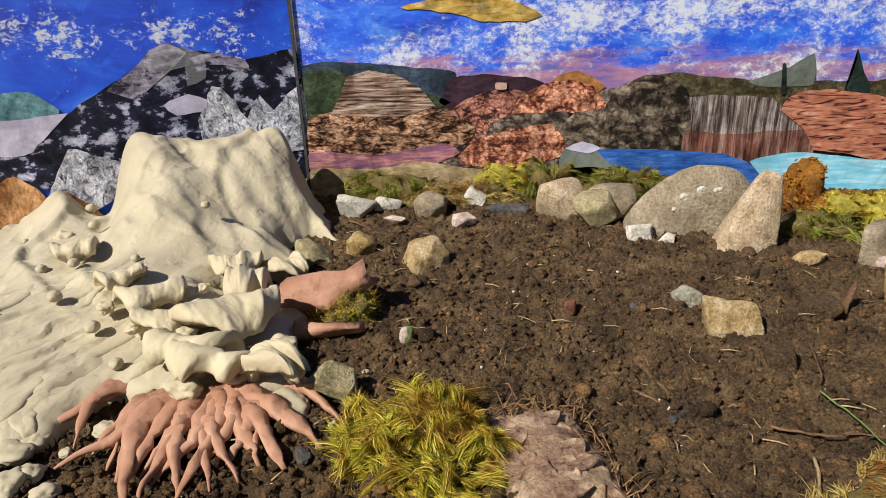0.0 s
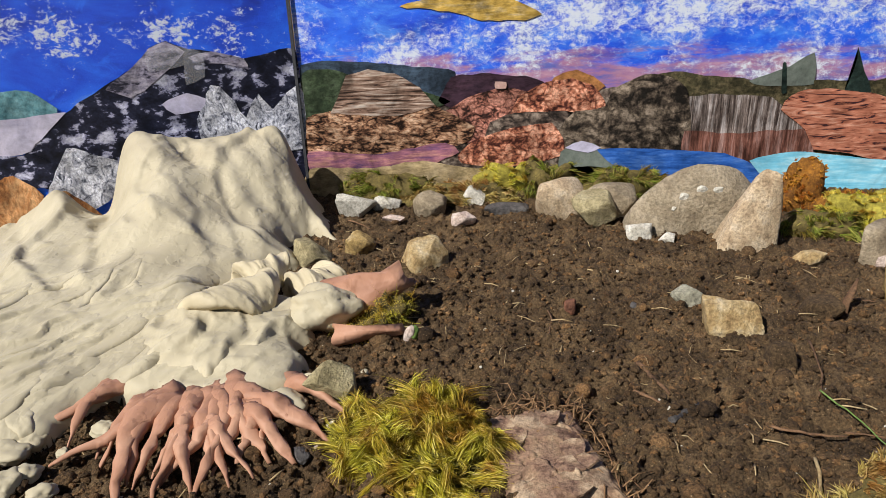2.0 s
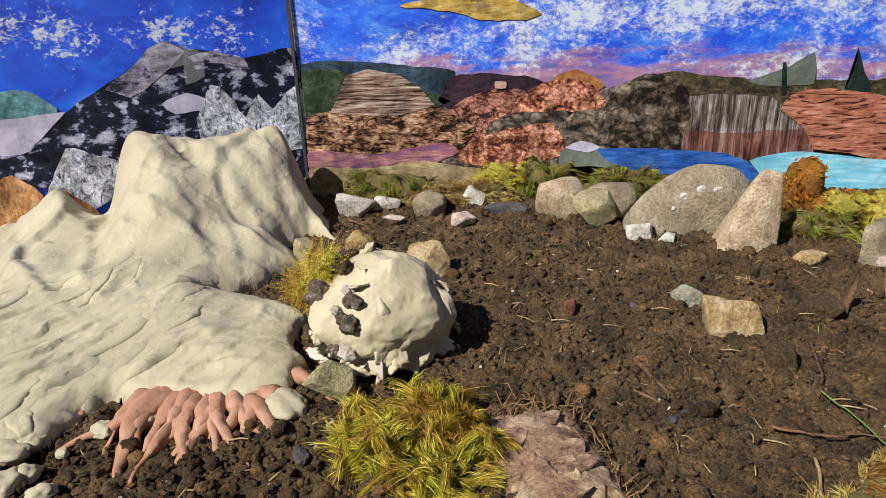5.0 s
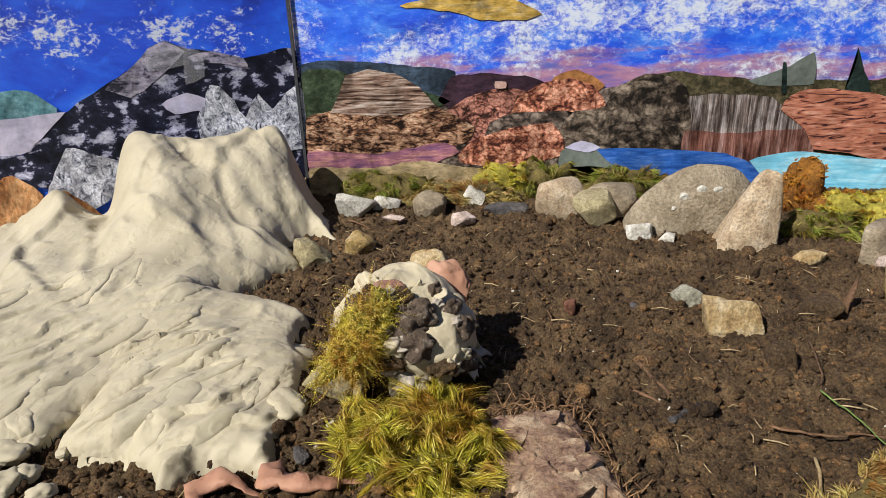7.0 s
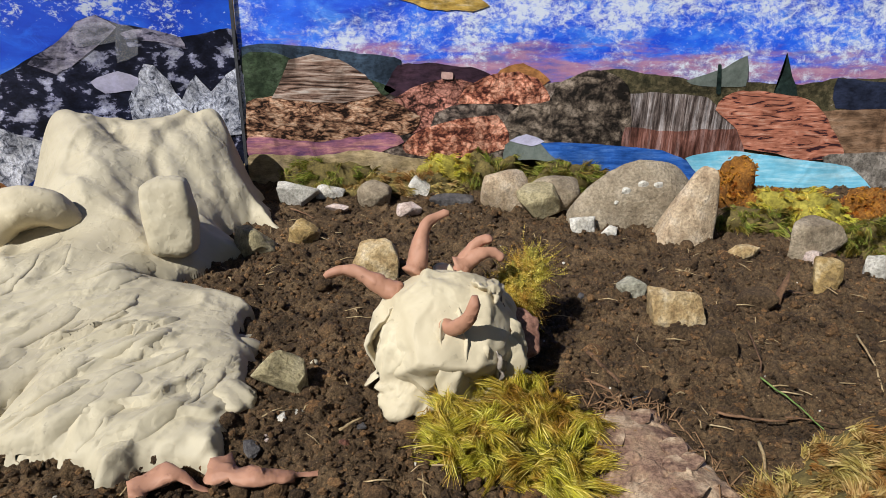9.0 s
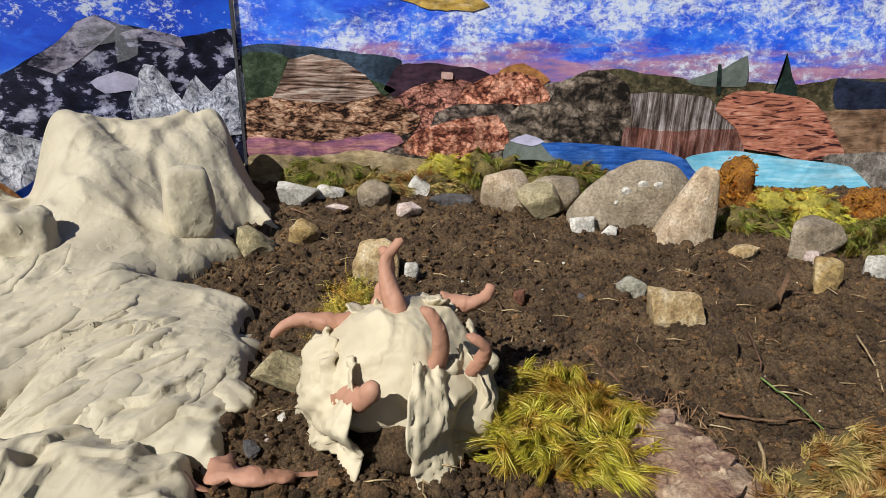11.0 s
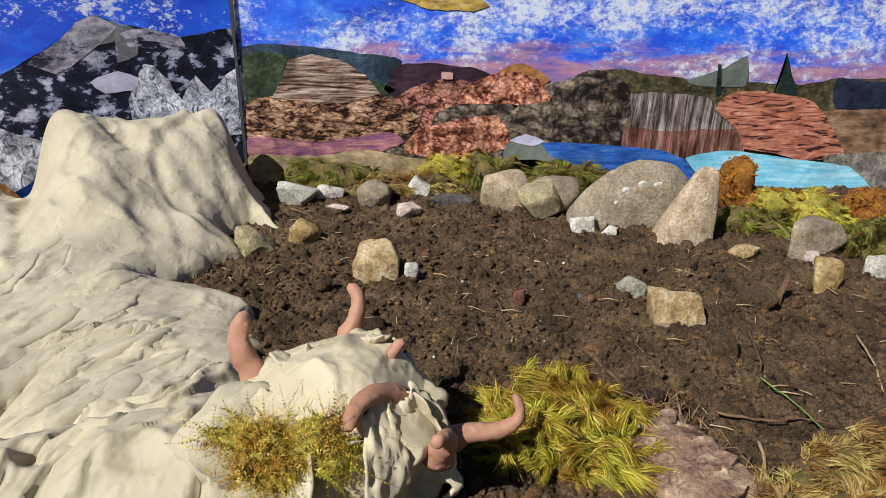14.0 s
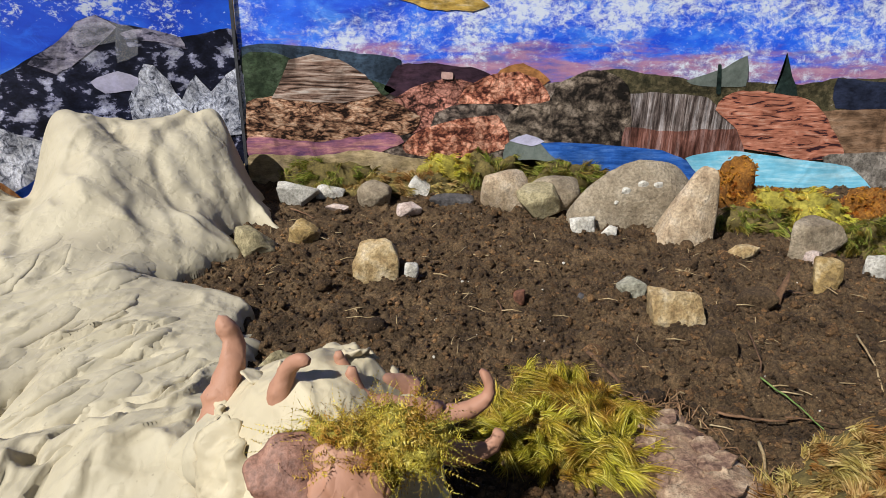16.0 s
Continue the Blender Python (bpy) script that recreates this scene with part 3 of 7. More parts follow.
def pad_top(X, Y, D, tall, seed):
    dd = np.maximum(D, 0)
    soft = np.clip(dd / 0.010, 0, 1)
    lay = terraces(X, Y, seed, -0.7, 0.036, 1.2, 2.0, 12.0) * 0.006 + terraces(X, Y, seed + 1, -0.4, 0.018, 1.0, 2.4) * 0.0018
    box = (X.min(), X.max(), Y.min(), Y.max())
    return 0.014 * np.sqrt(1 - (1 - np.minimum(dd / 0.012, 1)) ** 2) + tall * np.minimum(dd, 0.05) + (lay + 0.010 * fbm(X * 18, Y * 18, seed + 2, 2) + dimples(X, Y, seed + 3, 12, box, 0.020, 0.006)) * soft


def clay_pad(name, poly, tall, seed, label):
    xs, ys = [p[0] for p in poly], [p[1] for p in poly]
    return clay_sheet(name, poly, lambda X, Y, D: pad_top(X, Y, D, tall, seed), (min(xs) - 0.01, max(xs) + 0.01, min(ys) - 0.01, max(ys) + 0.01), 0.0018, CLAY, label)[0]


puddle = clay_pad("clay_puddle", PUDDLE, 0.20, 211, "thumbed flat puddle of cream clay on the soil")
apron = clay_pad("clay_apron", APRON, 0.55, 221, "creased mound of cream clay joining hill and creature")

# ---- stones ----
def stone_mesh(name, w, d, h, seed, material, round_=0.1, facets=9, points=None):
    """An angular stone: the hull of a few corners, its edges worn, its faces uneven."""
    rn = random.Random(seed)
    bm = bmesh.new()
    if points:
        corners = [Vector(p) for p in points]
    else:
        corners = []
        for _ in range(int(facets + 4 + 30 * round_)):
            p = Vector((rn.gauss(0, 1), rn.gauss(0, 1), rn.gauss(0, 1))).normalized()
            k = 1 / max(abs(p.x), abs(p.y), abs(p.z))
            corners.append(p * (1 + (k - 1) * 0.55) * rn.uniform(0.85, 1.0))
    for p in corners:
        bm.verts.new(p)
    got = bmesh.ops.convex_hull(bm, input=bm.verts[:])
    loose = [v for v in bm.verts if not v.link_faces]
    bmesh.ops.delete(bm, geom=loose, context="VERTS")
    bmesh.ops.dissolve_limit(bm, angle_limit=radians(9), verts=bm.verts[:], edges=bm.edges[:])
    bmesh.ops.bevel(bm, geom=bm.edges[:], offset=0.05 + 0.22 * round_, segments=2 if round_ < 0.35 else 3, affect="EDGES", profile=0.6, clamp_overlap=True)
    bmesh.ops.triangulate(bm, faces=bm.faces[:])
    for _ in range(2):
        long_edges = [e for e in bm.edges if e.calc_length() > 0.22]
        if long_edges:
            bmesh.ops.subdivide_edges(bm, edges=long_edges, cuts=1)
            bmesh.ops.triangulate(bm, faces=[f for f in bm.faces if len(f.verts) > 3])
    off = Vector((seed * 3.7, seed * 1.3, 0))
    for v in bm.verts:
        p = v.co
        v.co = p * (1 + 0.05 * noise.noise(p * 1.9 + off) + 0.035 * noise.noise(p * 4.5 + off) + 0.02 * noise.noise(p * 11 + off))
    for _ in range(int(round_ * 9)):
        bmesh.ops.smooth_vert(bm, verts=bm.verts[:], factor=0.5, use_axis_x=True, use_axis_y=True, use_axis_z=True)
    lo, hi = [min(v.co[k] for v in bm.verts) for k in range(3)], [max(v.co[k] for v in bm.verts) for k in range(3)]
    for v in bm.verts:
        v.co = Vector(((v.co.x - lo[0]) / (hi[0] - lo[0]) * w - w / 2, (v.co.y - lo[1]) / (hi[1] - lo[1]) * d - d / 2, (v.co.z - lo[2]) / (hi[2] - lo[2]) * h))
    ob = part(name, bm, material, None)
    ob.data.set_sharp_from_angle(angle=radians(38))
    return ob


def stone(q, kind, seed, label, depth=0.8, round_=0.1, turn=0.0, sink=0.15, name="stone", facets=9, points=None):
    x, y, w, h = q
    h = h / 0.93
    dp = min(w, h * 1.5) * depth
    ob = stone_mesh(name, w, dp, h * (1 + sink), seed, STONE[kind], round_, facets, points)
    ob.matrix_world = pose(x, y + dp * 0.42, -h * sink - 0.001, 0, 0, turn)
    return tagged(ob, label, "clod" if kind == "clod" else "stone", "stones on the soil")


ROCK = stone((-0.032, 0.705, 0.05, 0.040), "tan", 1, "blocky tan stone standing on the soil", 0.9, 0.12,
             points=[(-1, -0.8, 0), (0.9, -1, 0.05), (1, 0.8, 0), (-0.9, 0.9, 0), (-1, -0.7, 0.55), (-0.75, 0.3, 0.86), (-0.2, 0.2, 1), (0.6, -0.2, 0.98), (0.95, -0.7, 0.62), (1, 0.3, 0.7), (0.2, -1, 0.5), (-0.5, -0.9, 0.62)])
PEBBLE = stone((0.006, 0.709, 0.016, 0.018), "white", 2, "small white pebble on the soil", 0.8, 0.7)
stone((-0.124, 0.802, 0.039, 0.028), "ochre", 3, "ochre and white angular stone on the soil")
stone((-0.178, 0.766, 0.052, 0.03), "olive", 4, "olive stone half under the clay edge")
stone((-0.094, 0.488, 0.043, 0.034), "olive", 5, "angular olive grey stone beside the clay")
stone((-0.156, 0.957, 0.059, 0.029), "pale", 6, "pale grey streaked stone at the back of the soil", 0.7, 0.2)
stone((-0.113, 0.977, 0.042, 0.021), "white", 7, "white quartz stone at the back of the soil")
stone((-0.049, 0.948, 0.049, 0.03), "grey", 8, "smooth grey pebble on the soil", 0.9, 0.8)
stone((-0.098, 0.926, 0.033, 0.01), "pink", 9, "flat pinkish white chip on the soil")
stone((0.013, 0.986, 0.036, 0.03), "white", 10, "cream angular stone among moss")
stone((0.001, 0.902, 0.036, 0.019), "pink", 11, "pinkish white angular stone on the soil")
stone((0.137, 0.933, 0.071, 0.05), "sand", 12, "rounded tan and pink stone", 0.9, 0.7)
stone((0.178, 0.899, 0.061, 0.04), "olive", 13, "rounded blocky grey tan stone", 0.9, 0.6)
stone((0.205, 0.924, 0.066, 0.044), "grey", 14, "smooth grey stone behind others", 0.7, 0.8)
boulder = stone((0.301, 0.867, 0.172, 0.079), "grey", 15, "large grey boulder with white spots", 0.6, 0.25,
                points=[(-1, -0.7, 0), (1, -0.7, 0), (1, 0.7, 0), (-1, 0.7, 0), (-0.97, -0.3, 0.42), (-0.62, -0.2, 0.76), (-0.2, 0, 0.97), (0.3, 0, 1), (0.7, 0, 0.9), (1, -0.1, 0.6), (-0.2, -0.6, 0.62), (0.5, -0.65, 0.6)])
for sx, sz, r in ((-0.020, 0.062, 0.006), (0.004, 0.074, 0.007), (0.024, 0.066, 0.006), (-0.030, 0.052, 0.003)):
    near = min((v.co for v in boulder.data.vertices if v.co.y < 0), key=lambda c: (c.x - sx) ** 2 + (c.z - sz) ** 2)
    dot = stone_mesh("white_spot", r * 2, 0.004, r * 1.6, int(sx * 1e4) % 97, STONE["white"], 0.4)
    dot.parent = boulder
    dot.location = near - Vector((0, 0, r * 0.8))
stone((0.345, 0.816, 0.079, 0.087), "sand", 16, "tall pointed tan stone leaning on the boulder", 0.6, 0.12,
      points=[(-1, -0.6, 0), (0.9, -0.6, 0), (1, 0.6, 0), (-0.9, 0.6, 0), (0.28, 0, 0.97), (0.9, -0.2, 1.0), (0.6, 0.1, 1.02), (1, -0.3, 0.5), (-0.6, -0.3, 0.35), (0.3, -0.2, 0.86), (0.1, -0.6, 0.3)])
stone((0.225, 0.846, 0.034, 0.020), "white", 57, "flat cream stone before the boulder")
stone((0.255, 0.831, 0.024, 0.014), "white", 18, "small white stone before the boulder")
stone((0.398, 0.763, 0.04, 0.015), "tan", 19, "flat pale tan stone on the soil")
stone((0.486, 0.767, 0.071, 0.041), "grey", 20, "wedge of grey stone beside moss", 0.8, 0.15, facets=6)
stone((0.476, 0.749, 0.026, 0.014), "pink", 21, "small pinkish white stone")
stone((0.448, 0.678, 0.029, 0.034), "ochre", 22, "upright ochre stone on the soil")
stone((0.525, 0.71, 0.028, 0.025), "pale", 23, "pale blocky stone on the soil")
stone((0.234, 0.66, 0.031, 0.02), "blue", 24, "small blue-grey stone on the soil", 0.8, 0.5)
stone((0.258, 0.6, 0.053, 0.032), "tan", 25, "blocky tan stone with a flat face", 0.7, 0.08,
      points=[(-0.75, -0.8, 0), (1, -0.9, 0), (1, 0.8, 0), (-0.7, 0.8, 0), (-1, -0.5, 0.9), (-0.9, 0.6, 0.95), (-0.3, -0.3, 1.0), (-0.1, -0.5, 0.84), (0.85, -0.2, 0.92), (1, -0.6, 0.6), (0.4, -0.95, 0.3), (-0.9, -0.9, 0.35)])
stone((0.278, 0.538, 0.025, 0.024), "clod", 26, "round dark soil clod", 1.0, 0.8, name="soil_clod")
stone((0.178, 0.646, 0.01, 0.012), "dark", 27, "small black pebble on the soil", 1.0, 0.7)
stone((0.115, 0.649, 0.012, 0.015), "red", 28, "small red-brown pebble on the soil", 1.0, 0.7)
stone((0.352, 0.629, 0.041, 0.019), "clod", 29, "flat dark slab of soil", 0.9, 0.2, name="soil_clod")
stone((0.061, 0.951, 0.064, 0.016), "dark", 30, "long low dark stone before moss", 0.9, 0.7)
stone((-0.055, 1.142, 0.059, 0.049), "olive", 31, "olive green wedge of stone against the board", 0.4, 0.1, facets=6)
stone((0.19, 1.106, 0.074, 0.065), "grey", 32, "grey stone with a pale cap against the board", 0.4, 0.4)
stone((0.341, 1.053, 0.133, 0.044), "pale", 33, "sandy stone behind the boulder", 0.4, 0.5)

# ---- moss ----
def moss_clump(name, w, d, h, tufts, blades, length, material, under, seed, label, curl=1.0, width=0.00042, plume=0.10):
    """A lobed mound set with swirling tufts of thin curved fronds."""
    rn = random.Random(seed)
    root = new(name)
    tagged(root, label, "moss")
    off = Vector((seed * 1.7, seed * 0.6, 0))

    def swell(p):
        return 0.82 + 0.40 * noise.noise(p * 1.6 + off) + 0.16 * noise.noise(p * 4 + off) + 0.07 * noise.noise(p * 13 + off)
    bm = bmesh.new()
    bmesh.ops.create_icosphere(bm, subdivisions=4, radius=1)
    for v in bm.verts:
        p = v.co
        f = swell(p)
        v.co = Vector((p.x * w / 2 * f, p.y * d / 2 * f, max(p.z, -0.3) * h * f * 0.92))
    part("mound", bm, under, root, "matted brown underside")
    verts, faces = [], []
    for _ in range(tufts):
        a, up = rn.uniform(0, 2 * math.pi), rn.uniform(0.0, 1.0)
        rr = math.sqrt(max(0.0, 1 - up * up))
        nrm = Vector((rr * math.cos(a), rr * math.sin(a), up))
        f = swell(nrm)
        base = Vector((nrm.x * w / 2 * f, nrm.y * d / 2 * f, nrm.z * h * f * 0.92))
        swirl = Vector((noise.noise(nrm * 1.3 + off), noise.noise(nrm * 1.3 - off), 0.5 * noise.noise(nrm * 1.7 + off * 2))) * 2.2
        way = (nrm * 0.55 + swirl + Vector((rn.gauss(0, 0.35), rn.gauss(0, 0.35), rn.gauss(0.1, 0.3)))).normalized()
        if way.dot(nrm) < 0.05:
            way = (way + nrm * 0.4).normalized()
        tl = length * rn.choice((0.6, 0.8, 1.0, 1.3))
        top = base + way * tl * 1.05
        droop = (Vector((rn.gauss(0, 0.6), rn.gauss(0, 0.6), -0.75)) + swirl * 0.3) * tl * 0.62
        for _ in range(blades):
            b = base + Vector((rn.gauss(0, 1), rn.gauss(0, 1), rn.gauss(0, 0.4))) * tl * plume
            q = (way + Vector((rn.gauss(0, 0.19), rn.gauss(0, 0.19), rn.gauss(0, 0.19)))).normalized()
            if plume > 0.12:
                b = b + way * tl * rn.uniform(0, 0.45)
                q = (top + Vector((rn.gauss(0, 1), rn.gauss(0, 1), rn.gauss(0, 1))) * tl * 0.09 - b).normalized()
            bl = tl * rn.uniform(0.5, 1.2)
            side = q.cross(Vector((rn.gauss(0, 1), rn.gauss(0, 1), rn.gauss(0, 1)))).normalized() * width * rn.uniform(0.6, 1.3)
            bend = droop * (bl / tl) if plume > 0.12 else Vector((rn.gauss(0, 0.25), rn.gauss(0, 0.25), -0.5)) * bl * curl * 0.6
            i = len(verts)
            for t, ws in ((0, 0.8), (0.4, 1.0), (0.75, 0.7)):
                c = b + q * bl * t + bend * t * t
                verts += [c - side * ws, c + side * ws]
            verts.append(b + q * bl + bend)
            faces += [(i, i + 1, i + 3, i + 2), (i + 2, i + 3, i + 5, i + 4), (i + 4, i + 5, i + 6)]
    fr = mesh_object("fronds", verts, faces, material, root)
    tagged(fr, "", kind="stuff")
    return root


def feather_moss(name, w, d, h, stems, length, material, under, seed, label):
    """A loose pad of feather moss: curved stems, each set with small leaves on both sides."""
    rn = random.Random(seed)
    root = new(name)
    tagged(root, label, "moss")
    off = Vector((seed * 1.1, 0, seed * 0.7))
    bm = bmesh.new()
    bmesh.ops.create_icosphere(bm, subdivisions=4, radius=1)

    def swell(p):
        return 0.62 + 0.55 * noise.noise(p * 1.8 + off) + 0.30 * noise.noise(p * 5 + off)
    for v in bm.verts:
        p, f = v.co, swell(v.co)
        v.co = Vector((p.x * w / 2 * f, p.y * d / 2 * f, p.z * h * f))
    part("mound", bm, under, root, "matted brown underside")
    verts, faces = [], []
    for _ in range(stems):
        nrm = Vector((rn.gauss(0, 1), rn.gauss(0, 1), rn.gauss(0.3, 0.8))).normalized()
        f = swell(nrm)
        p = Vector((nrm.x * w / 2 * f, nrm.y * d / 2 * f, nrm.z * h * f))
        way = (nrm * 0.5 + Vector((rn.gauss(0, 0.7), rn.gauss(0, 0.7), rn.gauss(0, 0.5)))).normalized()
        turn = Vector((rn.gauss(0, 1), rn.gauss(0, 1), rn.gauss(-0.2, 1))) * 0.16
        ln, n = length * rn.choice((0.5, 0.7, 1.0, 1.5)), 12
        for k in range(n):
            side = way.cross(nrm + Vector((0.01, 0.02, 0))).normalized()
            q = p + way * ln / n
            i = len(verts)
            verts += [p - side * 0.0002, p + side * 0.0002, q]
            faces.append((i, i + 1, i + 2))
            leaf = ln * 0.095 * (1.15 - k / n) * rn.uniform(0.6, 1.3)
            for sg in (-1, 1):
                i = len(verts)
                tip = p + side * sg * leaf + way * leaf * 0.6 + nrm * leaf * rn.uniform(-0.3, 0.5)
                verts += [p, p + way * leaf * 0.35, tip, p - way * leaf * 0.12]
                faces += [(i, i + 1, i + 2), (i, i + 2, i + 3)]
            p, way = q, (way + turn).normalized()
    tagged(mesh_object("fronds", verts, faces, material, root), "", kind="stuff")
    return root


moss_front = moss_clump("moss_clump", 0.126, 0.106, 0.047, 760, 72, 0.0155, MOSS, PEAT_GREEN, 3, "shaggy golden green moss clump on the soil", 2.4, 0.00030, 0.14)


def bark_piece():
    """Flaky bark: a thick buckled plate with loose flakes."""
    root = new("bark_piece")
    tagged(root, "flaky grey-brown piece of bark lying by the moss", "bark")
    n = 96
    xs, ys = np.linspace(-0.045, 0.045, n), np.linspace(-0.06, 0.055, n)
    X, Y = np.meshgrid(xs, ys)
    lay = fbm(X * 15 + 0.5 * fbm(X * 60, Y * 60, 44, 3), Y * 15 + 0.5 * fbm(X * 60, Y * 60, 48, 3), 42, 4) * 7
    step_f = lay - np.floor(lay)
    Z = 0.020 - 5.0 * X ** 2 + 0.008 * fbm(X * 30, Y * 22, 41, 2) + 0.0026 * (np.floor(lay) + np.clip((step_f - 0.9) / 0.1, 0, 1)) + 0.0016 * fbm(X * 60, Y * 60, 45, 2)
    rim = np.maximum(np.abs(X) / 0.045, np.abs(Y + 0.0025) / 0.0575) + 0.5 * fbm(X * 45, Y * 45, 46, 3)
    Z = Z - 0.045 * np.clip(rim - 0.78, 0, 1)
    X = X + 0.022 * fbm(Y * 22, X * 16 + 1, 43, 5)
    Y = Y + 0.020 * fbm(X * 26, Y * 16 + 5, 47, 5)
    idx = np.arange(n * n).reshape(n, n)
    q = np.stack([idx[:-1, :-1], idx[:-1, 1:], idx[1:, 1:], idx[1:, :-1]], -1).reshape(-1, 4)
    top = np.stack([X, Y, Z], -1).reshape(-1, 3)
    plate = mesh_object("plate", top.tolist(), q.tolist(), BARK, root)
    so = plate.modifiers.new("thick", "SOLIDIFY")
    so.thickness, so.offset = 0.006, -1
    rnd = random.Random(5)
    for k in range(7):
        bm = bmesh.new()
        bmesh.ops.create_circle(bm, cap_ends=True, segments=7, radius=1)
        for v in bm.verts:
            v.co = Vector((v.co.x * rnd.uniform(0.006, 0.012), v.co.y * rnd.uniform(0.006, 0.012), rnd.uniform(-0.0008, 0.0008)))
        ex = bmesh.ops.extrude_face_region(bm, geom=bm.faces[:])
        for v in ex["geom"]:
            if isinstance(v, bmesh.types.BMVert):
                v.co.z += 0.0018
        fl = part("flake", bm, BARK, root, smooth=False)
        px_, py_ = rnd.uniform(-0.022, 0.022), rnd.uniform(-0.04, 0.035)
        fl.matrix_local = pose(px_, py_, 0.0195 - 5.0 * px_ ** 2, rnd.uniform(-8, 8), rnd.uniform(-8, 8) + px_ * 570, rnd.uniform(0, 180))
    verts, faces = [], []
    for k in range(150):
        bx, by = 0.034 + rnd.gauss(0, 0.012), rnd.uniform(-0.05, 0.07)
        if k % 3 == 0:
            bx, by = rnd.uniform(-0.04, 0.05), 0.056 + rnd.gauss(0, 0.008)
        a, ln = rnd.uniform(0, 6.3), rnd.uniform(0.010, 0.034)
        z0 = max(0.004, 0.018 - abs(bx) * 0.25)
        p = [(bx, by, z0), (bx + math.cos(a) * ln * 0.5, by + math.sin(a) * ln * 0.5, z0 + rnd.uniform(0, 0.008)), (bx + math.cos(a) * ln, by + math.sin(a) * ln, max(0.002, z0 - rnd.uniform(0, 0.012)))]
        v, f = tube(p, [0.0006, 0.0005, 0.0003], 4)
        n0 = len(verts)
        verts += v
        faces += [tuple(i + n0 for i in q) for q in f]
    tagged(mesh_object("dry_fibre", verts, faces, FIBRE, root), "red-brown dry plant fibres", kind="stuff")
    return root


bark = bark_piece()


# ---- clay things on the hill ----
def clay_lump(name, w, d, h, seed, label, material=None, fold=0.25, parent=None, box=0.0):
    bm = bmesh.new()
    bmesh.ops.create_icosphere(bm, subdivisions=4, radius=1)
    off = Vector((seed * 1.9, seed * 0.7, 3))
    for v in bm.verts:
        p = v.co.normalized()
        q = p + Vector((noise.noise(p * 2 + off), noise.noise(p * 2.3 - off), noise.noise(p * 1.7))) * 0.3
        crease = abs(noise.noise(q * 1.8 + off))
        f = 1 + fold * noise.noise(p * 1.5 + off) - fold * 0.9 * max(0, 0.16 - crease) / 0.16 * 0.6 + 0.04 * noise.noise(p * 7)
        f *= 1 + box * (1 / max(abs(p.x), abs(p.y), abs(p.z)) - 1)
        v.co = Vector((p.x * f * w / 2, p.y * f * d / 2, p.z * f * h / 2))
    bmesh.ops.smooth_vert(bm, verts=bm.verts[:], factor=0.4, use_axis_x=True, use_axis_y=True, use_axis_z=True)
    ob = part(name, bm, material or CLAY, parent)
    return tagged(ob, label, "clay lump" if parent is None else "")




BALLS = [tagged(clay_lump("clay_ball", r * 2, r * 2, r * 1.7, k, "small rolled ball of cream clay on the hill", None, 0.1), "", "clay ball", "clay balls on the hill")
         for k, r in enumerate((0.005, 0.0055, 0.0075, 0.007, 0.006, 0.005, 0.007, 0.007, 0.008, 0.006, 0.004, 0.005, 0.006, 0.004, 0.005))]
BALL_PATHS = [((-0.374, 0.808, 0.078), (-0.374, 0.781, 0.066)), ((-0.299, 0.782, 0.069), (-0.32, 0.756, 0.063)), ((-0.503, 0.88, 0.035), (-0.472, 0.803, 0.045)), ((-0.443, 0.785, 0.045), (-0.416, 0.749, 0.046)), ((-0.442, 0.674, 0.035), (-0.42, 0.652, 0.035)),
              ((-0.502, 0.714, 0.031), (-0.485, 0.696, 0.032)), ((-0.386, 0.607, 0.035), (-0.362, 0.589, 0.032)), ((-0.325, 0.562, 0.026), (-0.307, 0.55, 0.024)), ((-0.323, 0.62, 0.031), (-0.297, 0.594, 0.029)), ((-0.279, 0.514, 0.017), (-0.269, 0.508, 0.015)),
              ((-0.519, 0.763, 0.033), (-0.487, 0.731, 0.035)), ((-0.345, 0.69, 0.04), (-0.333, 0.679, 0.038)), ((-0.411, 0.683, 0.038), (-0.391, 0.67, 0.036)), ((-0.334, 0.674, 0.037), (-0.321, 0.659, 0.035)), ((-0.337, 0.653, 0.034), (-0.323, 0.643, 0.032))]

